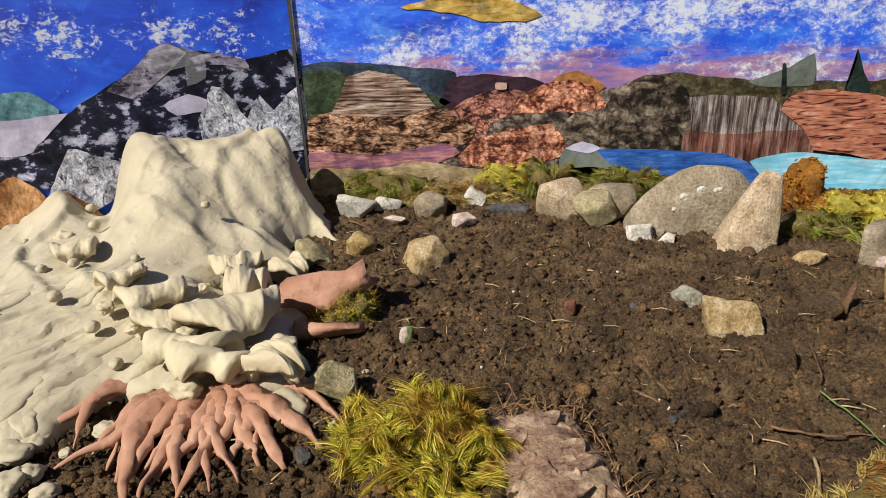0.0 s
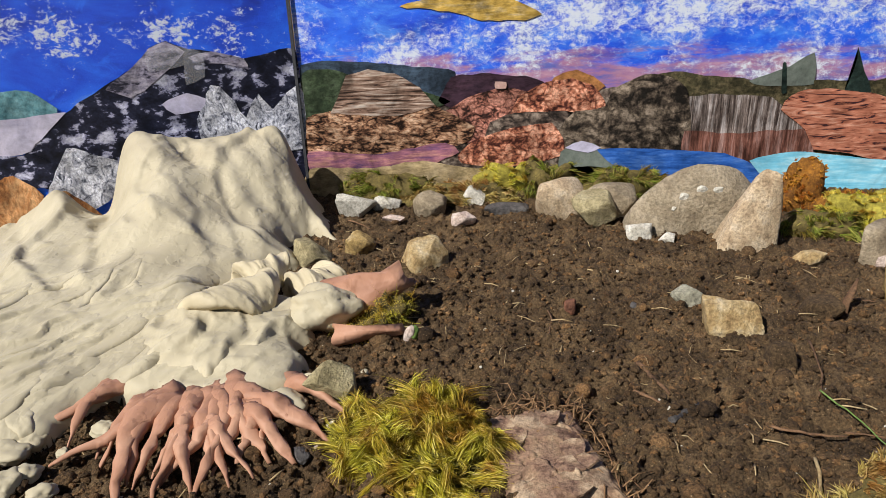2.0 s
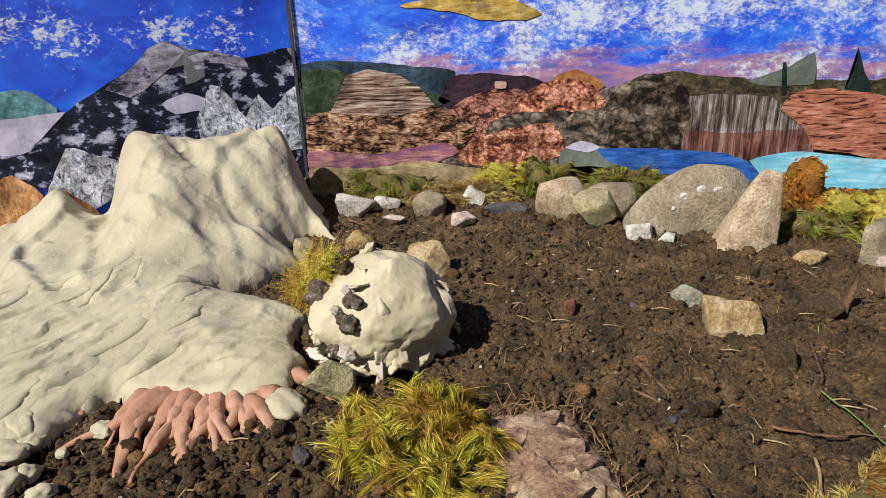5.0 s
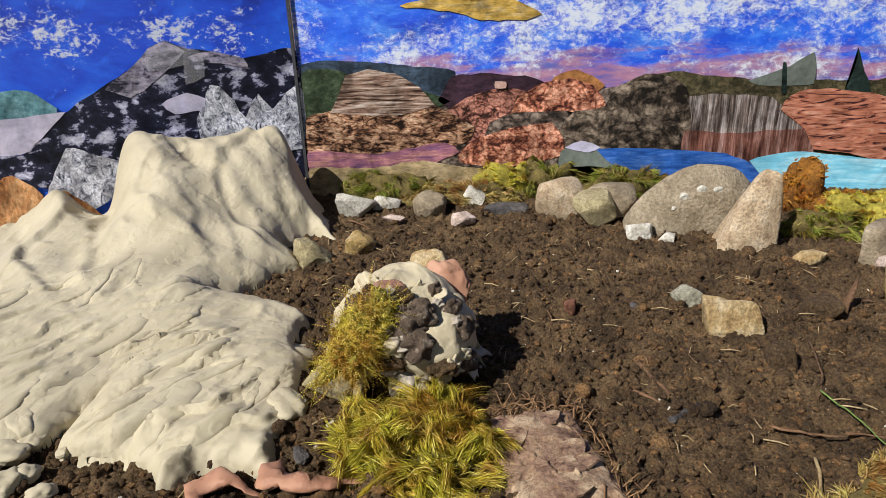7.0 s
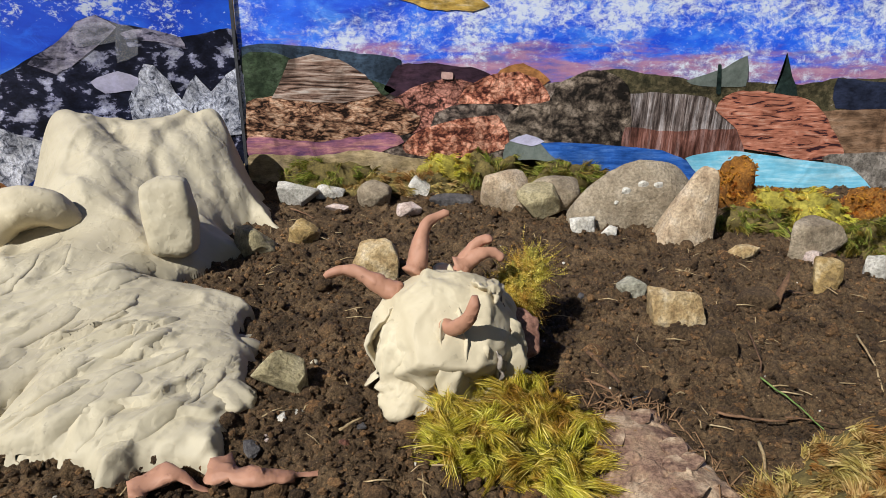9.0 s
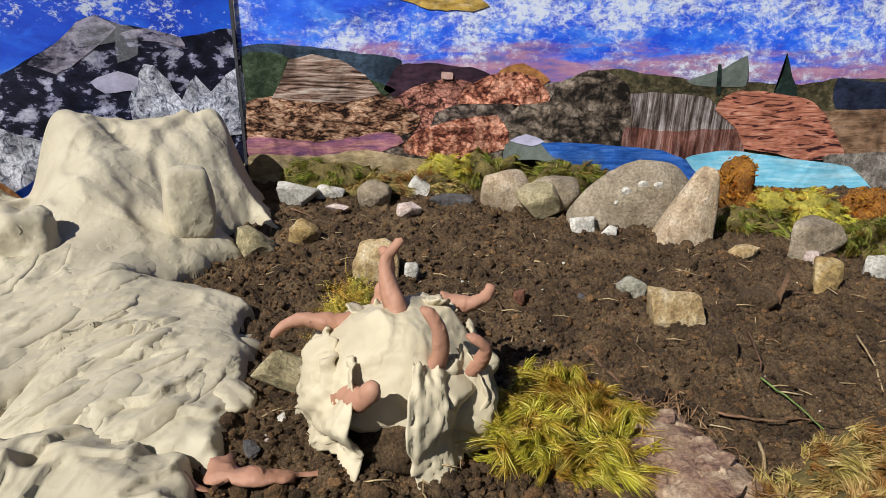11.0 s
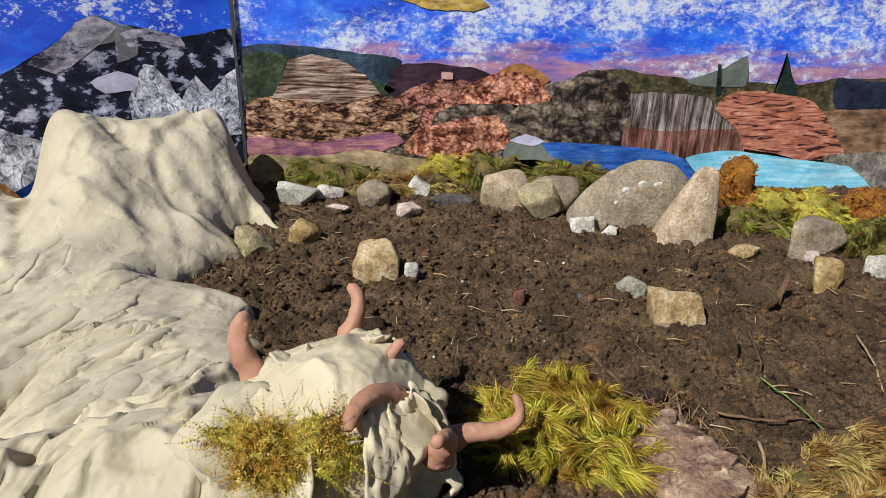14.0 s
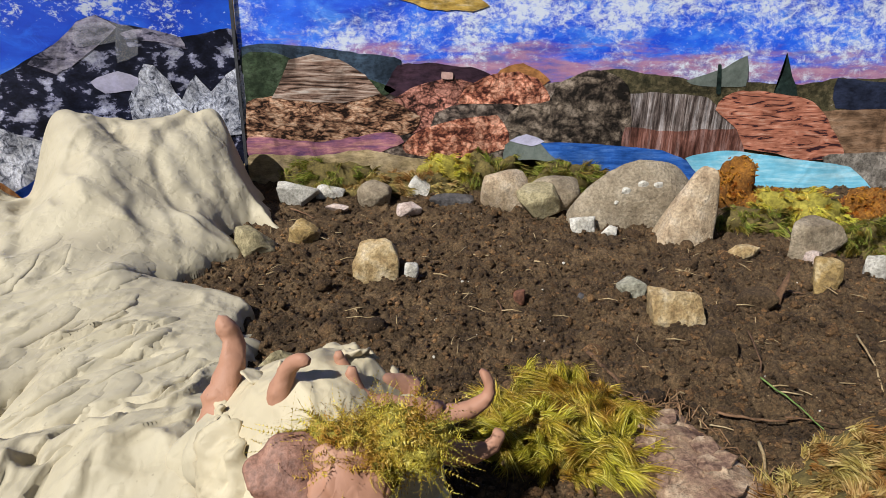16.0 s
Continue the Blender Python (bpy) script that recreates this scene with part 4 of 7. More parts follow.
def clay_curl(w, r, thick, seed, label, turn=200):
    """A torn slab of clay that stands up and curls over at its top."""
    off = Vector((seed * 2.1, seed * 0.4, 0))
    nu, nv = 48, 26
    outer, inner_ = [], []
    for i in range(nu):
        u = i / (nu - 1) * 2 - 1
        rag = 0.55 + 0.45 * math.sqrt(max(0.0, 1 - u * u)) + 0.42 * noise.noise(Vector((u * 1.3, 2, 0)) + off) + 0.07 * noise.noise(Vector((u * 6, 5, 0)) + off)
        rr = r * (0.75 + 0.5 * noise.noise(Vector((u * 1.3, 8, 1)) + off))
        for j in range(nv):
            t = j / (nv - 1) * max(0.25, rag)
            a = radians(turn) * t
            sway = r * (0.9 * noise.noise(Vector((u * 1.5, t * 1.2, 4)) + off) + 0.9 * u * u)
            p = Vector((u * w / 2 * (1 - 0.12 * t) + 0.2 * r * noise.noise(Vector((u * 3, t * 3, 6)) + off), sway - rr * (1 - math.cos(a)), r * 0.95 * t + rr * math.sin(a) - 0.5 * r * (1 - min(1.0, t * 2))))
            n = Vector((0, math.cos(a), math.sin(a)))
            dent = r * (0.22 * noise.noise(Vector((u * 2.6, t * 2.6, 3)) + off) + 0.06 * noise.noise(Vector((u * 9, t * 9, 3)) + off))
            rim = min(1.0, (1 - abs(u)) / 0.16, (nv - 1 - j) / 5 + 0.25)
            outer.append(p + n * dent)
            inner_.append(p + n * (dent + 1.55 * thick * (0.4 + 0.6 * math.sqrt(max(0.0, 1 - (1 - rim) ** 2))) * (1.5 - 0.6 * t)))
    verts, m, faces = outer + inner_, nu * nv, []
    for i in range(nu - 1):
        for j in range(nv - 1):
            q = (i * nv + j, (i + 1) * nv + j, (i + 1) * nv + j + 1, i * nv + j + 1)
            faces += [q, tuple(m + k for k in reversed(q))]
    loop = [i * nv for i in range(nu)] + [(nu - 1) * nv + j for j in range(1, nv)] + [i * nv + nv - 1 for i in range(nu - 2, -1, -1)] + [j for j in range(nv - 2, 0, -1)]
    for k, l in zip(loop, loop[1:] + loop[:1]):
        faces.append((k, m + k, m + l, l))
    ob = mesh_object("clay_fold", verts, faces, CLAY_BODY)
    return tagged(ob, label, "clay fold", "clay folds on the hill")


FOLD = "curled lip of cream clay breaking from the hill"
WAVES = [clay_curl(0.100, 0.019, 0.007, 3, FOLD), clay_curl(0.044, 0.017, 0.009, 8, "coiled snail-like curl of cream clay", 300), clay_curl(0.080, 0.015, 0.006, 13, FOLD),
         clay_curl(0.066, 0.014, 0.006, 17, FOLD), clay_curl(0.034, 0.018, 0.007, 23, FOLD), clay_curl(0.080, 0.014, 0.006, 29, FOLD), clay_curl(0.050, 0.010, 0.005, 31, FOLD),
         clay_curl(0.050, 0.010, 0.005, 37, FOLD), clay_curl(0.070, 0.013, 0.006, 41, FOLD), clay_curl(0.050, 0.016, 0.006, 43, FOLD), clay_curl(0.060, 0.018, 0.007, 47, FOLD)]
BULGE = [(-0.10, 0.02), (-0.085, 0.07), (-0.03, 0.085), (0.03, 0.075), (0.075, 0.05), (0.082, 0.0), (0.066, -0.05), (0.03, -0.085), (-0.03, -0.09), (-0.08, -0.05)]


def bulge_top(X, Y, D):
    dd = np.maximum(D, 0)
    lay = terraces(X, Y, 131, -0.6, 0.045, 1.3, 1.8, 4.0) * 0.0075 + terraces(X, Y, 132, -1.1, 0.022, 1.1, 2.0) * 0.0018
    return 0.022 * (1 - np.exp(-dd / 0.006)) + 0.30 * np.minimum(dd, 0.075) + lay * np.clip(dd / 0.012, 0.2, 1) + (0.020 * fbm(X * 13, Y * 13, 133, 2) + dimples(X, Y, 134, 12, (-0.09, 0.08, -0.09, 0.08), 0.020, 0.005)) * np.clip(dd / 0.02, 0, 1)


NECK, neck_grid = clay_sheet("clay_neck", BULGE, bulge_top, (-0.12, 0.10, -0.11, 0.11), 0.002, CLAY, "bulging folded neck of cream clay reaching from the hill")
tagged(NECK, "", "clay fold")
WAVE_PATHS = [((-0.201, 0.576, 0.023), (-0.187, 0.608, 0.021)), ((-0.211, 0.653, 0.02), (-0.2, 0.687, 0)), ((-0.192, 0.51, 0.018), (-0.186, 0.519, 0.02)), ((-0.255, 0.568, 0.025), (-0.248, 0.577, 0.026)), ((-0.149, 0.503, 0.014), (-0.14, 0.527, 0.015)),
              ((-0.218, 0.527, 0.021), (-0.211, 0.535, 0.022)), ((-0.424, 0.711, 0.039), (-0.401, 0.689, 0.038)), ((-0.34, 0.648, 0.033), (-0.323, 0.632, 0.032)), ((-0.291, 0.611, 0.029), (-0.272, 0.595, 0.028)), ((-0.2, 0.731, 0), (-0.187, 0.731, 0)), ((-0.244, 0.709, 0.011), (-0.229, 0.723, 0.008))]

PELLETS = []
for k, (x, y, z, w) in enumerate([(-0.418, 0.703, 0.04, 0.027), (-0.342, 0.649, 0.04, 0.027), (-0.306, 0.618, 0.036, 0.023), (-0.325, 0.588, 0.036, 0.02), (-0.279, 0.622, 0.04, 0.017), (-0.256, 0.544, 0.028, 0.021), (-0.231, 0.547, 0.032, 0.022), (-0.283, 0.557, 0.032, 0.017), (-0.248, 0.63, 0.036, 0.017), (-0.195, 0.544, 0.028, 0.03), (-0.205, 0.505, 0.024, 0.025), (-0.169, 0.495, 0.02, 0.019), (-0.148, 0.515, 0.018, 0.022), (-0.468, 0.764, 0.04, 0.03), (-0.207, 0.482, 0.018, 0.029), (-0.15, 0.554, 0.016, 0.028)]):
    ob = clay_lump("clay_pellet", w, w * 0.85, w * 0.6, 700 + k, "flattened pellet of cream clay on the hill", CLAY_BODY, 0.35)
    tagged(ob, "", "clay pellet", "clay pellets on the hill")
    PELLETS.append((ob, x, y, z))

for k, (g, w) in enumerate([((-0.315, 0.425), 0.030), ((-0.291, 0.404), 0.024), ((-0.296, 0.393), 0.028), ((-0.279, 0.43), 0.012), ((-0.261, 0.455), 0.022), ((-0.268, 0.388), 0.020), ((-0.308, 0.441), 0.026),
                            ((-0.232, 0.469), 0.022), ((-0.125, 0.481), 0.040), ((-0.142, 0.456), 0.009), ((-0.075, 0.471), 0.009), ((-0.074, 0.54), 0.009), ((0.03, 0.617), 0.006)]):
    p = clay_lump("clay_pat", w, w * 0.8, w * 0.55, 40 + k, "small cream clay pat dropped on the soil", None, 0.3)
    p.matrix_world = pose(g[0], g[1], w * 0.2, 0, 0, k * 40)
    tagged(p, "", "clay pat", "clay pats on the soil")

# two clay blocks and a head that slide down the hill
BLOCK = clay_lump("clay_block", 0.054, 0.042, 0.088, 51, "smooth rounded block of pale clay on the hill", None, 0.10, None, 0.55)
v, f = tube([(0.040 * math.sin(radians(a)), 0.004 * math.sin(a), 0.050 * math.cos(radians(a)) - 0.030) for a in range(-78, 79, 12)], [0.010 + 0.013 * math.cos(radians(a * 1.05)) + 0.002 * math.sin(a) for a in range(-78, 79, 12)], 18, 1.0)
v = [p + Vector((noise.noise(p * 40), noise.noise(p * 40 + Vector((4, 0, 0))), noise.noise(p * 40 + Vector((0, 6, 0))))) * 0.006 for p in v]
SLUG = tagged(mesh_object("clay_slug", v, f, CLAY_BODY), "smooth bent roll of pale clay on the hill", "clay lump")
KNOB = clay_lump("clay_nugget", 0.055, 0.050, 0.050, 63, "dented lump of cream clay on the hill", None, 0.28)
HEAD = clay_lump("clay_boulder", 0.084, 0.070, 0.084, 71, "dented round lump of cream clay on the hill", None, 0.3)


# ---- terracotta roots under the clay ----
def finger(base, tip, r, seed, parent, knobs=0.35):
    rnd = random.Random(seed)
    b, t = Vector((*base, 0.010)), Vector((*tip, 0.003))
    side = Vector((-(t - b).y, (t - b).x, 0)) * rnd.uniform(-0.16, 0.16)
    pts, rad = [], []
    for k in range(15):
        q = k / 14
        p = b.lerp(t, q) + side * math.sin(q * math.pi * 1.3) + Vector((0, 0, 0.008 * math.sin(q * math.pi)))
        pts.append(p - b)
        rad.append(r * (1.25 - 1.12 * q ** 0.9) * (1 + 0.14 * math.sin(q * 11 + seed) + 0.08 * math.sin(q * 23 + seed * 2)))
    v, f = tube(pts, rad, 14, 0.8)
    v = [p + Vector((noise.noise(p * 110 + b), noise.noise(p * 110 - b), noise.noise(p * 90))) * r * knobs for p in v]
    ob = mesh_object("root", v, f, PINK, parent)
    ob.matrix_basis = Matrix.Translation(b)
    return ob, b


roots = new("clay_roots")
tagged(roots, "splayed tapering terracotta clay roots on the soil", "clay roots")
FINGERS = [finger(b, t, r * 1.16, k, roots, 0.34) for k, (b, t, r) in enumerate([
    ((-0.279, 0.507), (-0.305, 0.444), 0.0065), ((-0.267, 0.507), (-0.282, 0.435), 0.006), ((-0.221, 0.492), (-0.266, 0.406), 0.008), ((-0.226, 0.491), (-0.243, 0.412), 0.007), ((-0.218, 0.495), (-0.217, 0.376), 0.010),
    ((-0.204, 0.496), (-0.197, 0.379), 0.008), ((-0.187, 0.496), (-0.167, 0.385), 0.008), ((-0.182, 0.5), (-0.161, 0.39), 0.007), ((-0.17, 0.508), (-0.134, 0.414), 0.010), ((-0.16, 0.492), (-0.085, 0.434), 0.011),
    ((-0.16, 0.477), (-0.11, 0.413), 0.009), ((-0.132, 0.516), (-0.077, 0.462), 0.008),
    ((-0.209, 0.484), (-0.216, 0.394), 0.007), ((-0.194, 0.488), (-0.181, 0.382), 0.008), ((-0.174, 0.492), (-0.146, 0.396), 0.008), ((-0.181, 0.492), (-0.159, 0.407), 0.007), ((-0.15, 0.481), (-0.093, 0.443), 0.006),
    ((-0.236, 0.490), (-0.258, 0.428), 0.007), ((-0.212, 0.486), (-0.232, 0.400), 0.008), ((-0.199, 0.486), (-0.206, 0.404), 0.008), ((-0.186, 0.488), (-0.190, 0.396), 0.008), ((-0.178, 0.486), (-0.172, 0.410), 0.008), ((-0.166, 0.482), (-0.128, 0.428), 0.008), ((-0.158, 0.478), (-0.146, 0.420), 0.008)])]
strip_a, strip_b = new("clay_strip"), new("clay_strip")
for root, b, t, sd in ((strip_a, (-0.117, 0.405), (-0.048, 0.396), 21), (strip_b, (-0.164, 0.386), (-0.113, 0.391), 22)):
    tagged(root, "crumpled terracotta clay strip lying on the soil", "clay strip", "clay strips")
    finger(b, t, 0.010 if sd == 21 else 0.008, sd, root, 0.6)[0].scale = (1, 1, 0.7)

# ---- the mossy arm ----
arm = new("mossy_arm")
tagged(arm, "terracotta clay arm with green moss reaching from the clay", "clay arm")
v, f = tube([(-0.085, 0.0, 0.012), (-0.06, 0.0, 0.02), (-0.03, 0.004, 0.026), (-0.005, 0.008, 0.034), (0.012, 0.012, 0.042)], [0.019, 0.020, 0.018, 0.017, 0.013], 18)
v = [p + Vector((noise.noise(p * 45), noise.noise(p * 45 + Vector((5, 0, 0))), noise.noise(p * 60))) * 0.014 for p in v]
mesh_object("forearm", v, f, PINK, arm)
v, f = tube([(-0.05, -0.05, 0.008), (-0.02, -0.045, 0.012), (0.012, -0.045, 0.012)], [0.011, 0.010, 0.007], 14)
v = [p + Vector((noise.noise(p * 70), noise.noise(p * 70 + Vector((5, 0, 0))), noise.noise(p * 70 + Vector((0, 7, 0))))) * 0.007 for p in v]
mesh_object("finger", v, f, PINK, arm)
arm_moss = feather_moss("moss_tuft", 0.060, 0.050, 0.030, 800, 0.014, MOSS, PEAT, 12, "")
arm_moss.parent = arm
arm_moss.matrix_local = pose(-0.004, -0.012, 0.010)
arm_low = feather_moss("moss_tuft", 0.070, 0.036, 0.018, 600, 0.012, MOSS_GOLD, PEAT, 13, "")
arm_low.parent = arm
arm_low.matrix_local = pose(-0.032, -0.030, 0.002)
for o in (arm_moss, arm_low):
    del o["category"]
paw = clay_lump("paw", 0.075, 0.048, 0.045, 77, "cream clay paw", None, 0.3, arm)

# ---- the clay creature ----
def body_mesh(w, h, seed):
    """A lump pressed flat by many thumbs, with torn lips between the presses."""
    bm = bmesh.new()
    bmesh.ops.create_icosphere(bm, subdivisions=6, radius=1)
    off = Vector((seed, 2.3, 0.7))
    rn = random.Random(int(seed * 10))
    presses = []
    for _ in range(30):
        nrm = Vector((rn.gauss(0, 1), rn.gauss(0, 1), rn.gauss(0, 1))).normalized()
        presses.append((nrm, rn.uniform(0.80, 0.97)))
    for v in bm.verts:
        p = v.co.normalized()
        q = p * (1.04 + 0.18 * noise.noise(p * 1.3 + off))
        warp = Vector((noise.noise(p * 3 + off), noise.noise(p * 3 - off), noise.noise(p * 3))) * 0.06
        for nrm, dist in presses:
            e = (q + warp).dot(nrm) - dist
            if e > 0:
                q = q - nrm * e * 0.85
        q = q * (1 + 0.012 * noise.noise(p * 9 + off))
        slim = 1.06 - 0.34 * max(0.0, q.z)
        v.co = Vector((q.x * slim * w / 2, q.y * slim * w / 2, max(-0.02, (q.z * 0.5 + 0.45) * h)))
    return bm


creature = new("clay_creature")
tagged(creature, "lumpy cream clay creature with terracotta tentacles and moss", "clay creature")
body = part("body", body_mesh(0.124, 0.106, 4.0), CLAY_BODY, creature, "lumpy cream clay body")
rnd = random.Random(31)
skin = [v.co.copy() for v in body.data.vertices if 0.004 < v.co.z < 0.086 and -162 < math.degrees(math.atan2(v.co.y, v.co.x)) < -20]
CRUSTS = []
for k in range(64):
    c0 = rnd.choice(skin)
    az = math.degrees(math.atan2(c0.y, c0.x))
    w = rnd.uniform(0.012, 0.030)
    c = clay_lump("dirt_crust", w, w * 0.7, w * rnd.uniform(0.6, 1.1), 90 + k, "soil-caked clay crust", (CRUST, SOIL, DIRTY, CRUST, CLAY_BODY)[k % 5], 0.5, creature)
    seat = Matrix.Translation(c0) @ pose(0, 0, 0, rnd.uniform(-20, 20), rnd.uniform(-30, 30), az + 90)
    c.matrix_basis = seat
    CRUSTS.append((c, seat, Matrix.Translation((Vector((0, 0, 0.04)) - c0) * 0.6) @ seat))


def clay_shell(az, half, low, high, seed, label, material, reach=0.060, thick=0.0055):
    """A thumbed slab of clay wrapped round the body, torn at its edges; low and high in degrees over the girth."""
    nu, nv = 40, 30
    off = Vector((seed * 2.3, seed * 0.9, seed * 0.4))
    rn = random.Random(seed)
    thumbs = [(rn.uniform(-0.8, 0.8), rn.uniform(0.1, 0.9), rn.uniform(0.22, 0.46)) for _ in range(6)]
    outer, inner_ = [], []
    for i in range(nu):
        u = i / (nu - 1) * 2 - 1
        for j in range(nv):
            v = j / (nv - 1)
            edge_u = 1 + 0.22 * noise.noise(Vector((v * 2.6, 7.0 if u > 0 else 1.0, 0)) + off) + 0.07 * noise.noise(Vector((v * 9, 3.0 if u > 0 else 5.0, 0)) + off)
            cut_lo = 0.20 * (0.5 + noise.noise(Vector((u * 2.2, 0, 9)) + off)) + 0.05 * noise.noise(Vector((u * 8, 0, 4)) + off)
            cut_hi = 0.12 * (0.5 + noise.noise(Vector((u * 2.0, 5, 2)) + off)) + 0.04 * noise.noise(Vector((u * 8, 5, 6)) + off)
            vv = cut_lo + (1 - cut_hi - cut_lo) * v
            a, ph = radians(az + half * u * edge_u), radians(low + (high - low) * vv)
            flare = 1 + 0.40 * max(0.0, -math.sin(ph))
            n = Vector((math.cos(a) * math.cos(ph), math.sin(a) * math.cos(ph), math.sin(ph)))
            rim = min(1 - abs(u), v * 1.6, (1 - v) * 1.6)
            dent = -sum(0.0060 * math.exp(-(((u - tu) / tr) ** 2 + ((v - tv) / tr) ** 2)) for tu, tv, tr in thumbs)
            crease = 0.0020 * max(0.0, 1 - abs(noise.noise(n * 3.2 + off)) / 0.10)
            r = reach + dent - crease + 0.012 * noise.noise(n * 2.2 + off) + 0.003 * noise.noise(n * 9 + off) + 0.0015 * noise.noise(n * 22 + off)
            r += 0.004 * max(0.0, 1 - rim / 0.16) * (0.1 + noise.noise(n * 5 + off)) - (0.010 * max(0.0, v - 0.6) / 0.4 if high < 70 else 0)
            z = 0.024 + (1.22 if ph > 0 else 0.62) * r * n.z
            p = Vector((n.x * r * flare, n.y * r * flare, z))
            outer.append(p)
            inner_.append(p - n * thick * (0.35 + 0.65 * min(1.0, rim / 0.12)))
    verts, m = outer + inner_, nu * nv
    faces = []
    for i in range(nu - 1):
        for j in range(nv - 1):
            q = (i * nv + j, (i + 1) * nv + j, (i + 1) * nv + j + 1, i * nv + j + 1)
            faces += [q, tuple(m + k for k in reversed(q))]
    loop = [i * nv for i in range(nu)] + [(nu - 1) * nv + j for j in range(1, nv)] + [i * nv + nv - 1 for i in range(nu - 2, -1, -1)] + [j for j in range(nv - 2, 0, -1)]
    for k, l in zip(loop, loop[1:] + loop[:1]):
        faces.append((k, m + k, m + l, l))
    return tagged(mesh_object("flap", verts, faces, material, creature), label)


SHELLS = [(clay_shell(az, half, lo, hi, 500 + k, "torn thumbed slab of cream clay" if mat is CLAY_BODY else "soiled torn clay flap", mat, r), az, late)
          for k, (az, half, lo, hi, mat, r, late) in enumerate([
              (38, 42, -34, 58, CLAY_BODY, 0.063, 1.0), (128, 34, -38, 60, CLAY_BODY, 0.063, 1.0), (176, 34, -30, 52, CLAY_BODY, 0.064, 0.7), (218, 26, -26, 64, CLAY_BODY, 0.063, 0.0),
              (-4, 28, -26, 48, CLAY_BODY, 0.062, 0.8),
              (-92, 66, 46, 70, CLAY_BODY, 0.061, 0.0), (-14, 16, -12, 34, DIRTY, 0.065, 0.0), (-150, 24, -20, 30, DIRTY, 0.064, 0.0), (-72, 20, -22, 10, DIRTY, 0.064, 0.0)])]
# soil-coloured lumps darken the torn openings; the low pair imitates shade underneath
PLUGS = []
for k, (x, y, z, w) in enumerate([(0.006, 0.044, 0.060, 0.034), (0.018, 0.046, 0.044, 0.030), (0.000, 0.048, 0.012, 0.060), (-0.016, 0.050, 0.008, 0.040)]):
    PLUGS.append((clay_lump("soil_shade_plug", w, w * 0.6, w * 0.8, 640 + k, "soil-dark lump standing in for shade inside the torn clay", SOIL, 0.45, creature), Vector((x, y, z))))


def tentacle(length, r, curl, seed):
    rn = random.Random(seed)
    pts, rad = [], []
    p, a = Vector((0, 0, 0)), 0.0
    n = 18
    for k in range(n):
        t = k / (n - 1)
        pts.append(p.copy())
        rad.append(r * (1.18 - 0.80 * t ** 0.9) * (1 + 0.10 * rn.uniform(-1, 1)) * (0.6 if k == n - 1 else 1))
        a += radians(curl) * (-1.1 * math.cos(t * 4.2) + 2.3 * t * t) / n + rn.uniform(-0.10, 0.10)
        p = p + Vector((math.sin(a), 0.12 * math.sin(2 * a + seed), math.cos(a))).normalized() * length / (n - 1)
    v, f = tube(pts, rad, 14)
    v = [p + Vector((noise.noise(p * 90), noise.noise(p * 90 + Vector((3, 0, seed))), noise.noise(p * 90 - Vector((0, seed, 0))))) * r * 0.22 for p in v]
    ob = mesh_object("tentacle", v, f, PINK, creature)
    return tagged(ob, "hooked terracotta clay tentacle"), pts[-1]


TENT = [tentacle(0.064, 0.0078, 75, 1), tentacle(0.064, 0.0078, 85, 2), tentacle(0.050, 0.0078, 70, 3), tentacle(0.098, 0.0096, 85, 4),
        tentacle(0.068, 0.0118, 70, 5), tentacle(0.044, 0.0078, 95, 6), tentacle(0.062, 0.0070, 130, 7)]
body_moss = feather_moss("moss_tuft", 0.088, 0.052, 0.022, 2000, 0.017, MOSS_GOLD, PEAT_YELLOW, 8, "yellow-green moss tuft stuck on the clay")
body_moss.parent = creature
del body_moss["category"]
PETALS = []
for k in range(2):
    ob = clay_lump("petal", 0.040, 0.014, 0.044, 140 + k, "brown-pink clay petal", PETAL if k == 0 else PINK, 0.3, creature)
    PETALS.append(ob)

# ---- paper pictures glued to the boards ----
def cutout(name, outline, layer, material, label, panel=BACK, side=-1, wav=0.0025):
    """One cut-out picture: a thin sheet with a scissor-cut outline."""
    rn = random.Random(name + str(layer))
    bm = bmesh.new()
    ring = []
    n = len(outline)
    for k in range(n):
        p0, p1, p2, p3 = (Vector(outline[(k + j) % n]) for j in (-1, 0, 1, 2))
        steps = max(2, int((p2 - p1).length / 0.012))
        for j in range(steps):
            t = j / steps
            q = p1.lerp(p2, t) * 0.6 + 0.4 * 0.5 * (2 * p1 + (p2 - p0) * t + (2 * p0 - 5 * p1 + 4 * p2 - p3) * t * t + (3 * p1 - p0 - 3 * p2 + p3) * t ** 3)
            ring.append(bm.verts.new((q.x + rn.uniform(-wav, wav) * 0.5, 0, max(q.y + rn.uniform(-wav, wav) * 0.5, -0.01))))
    face = bm.faces.new(ring)
    bmesh.ops.triangulate(bm, faces=[face], ngon_method="EAR_CLIP")
    ex = bmesh.ops.extrude_face_region(bm, geom=bm.faces[:])
    for v in ex["geom"]:
        if isinstance(v, bmesh.types.BMVert):
            v.co.y += side * 0.0003
    ob = part(name, bm, material, None, smooth=False)
    ob.matrix_world = panel @ pose(0, side * (0.0006 + 0.0007 * layer), 0)
    return tagged(ob, label, "paper picture", "paper pictures on the boards")


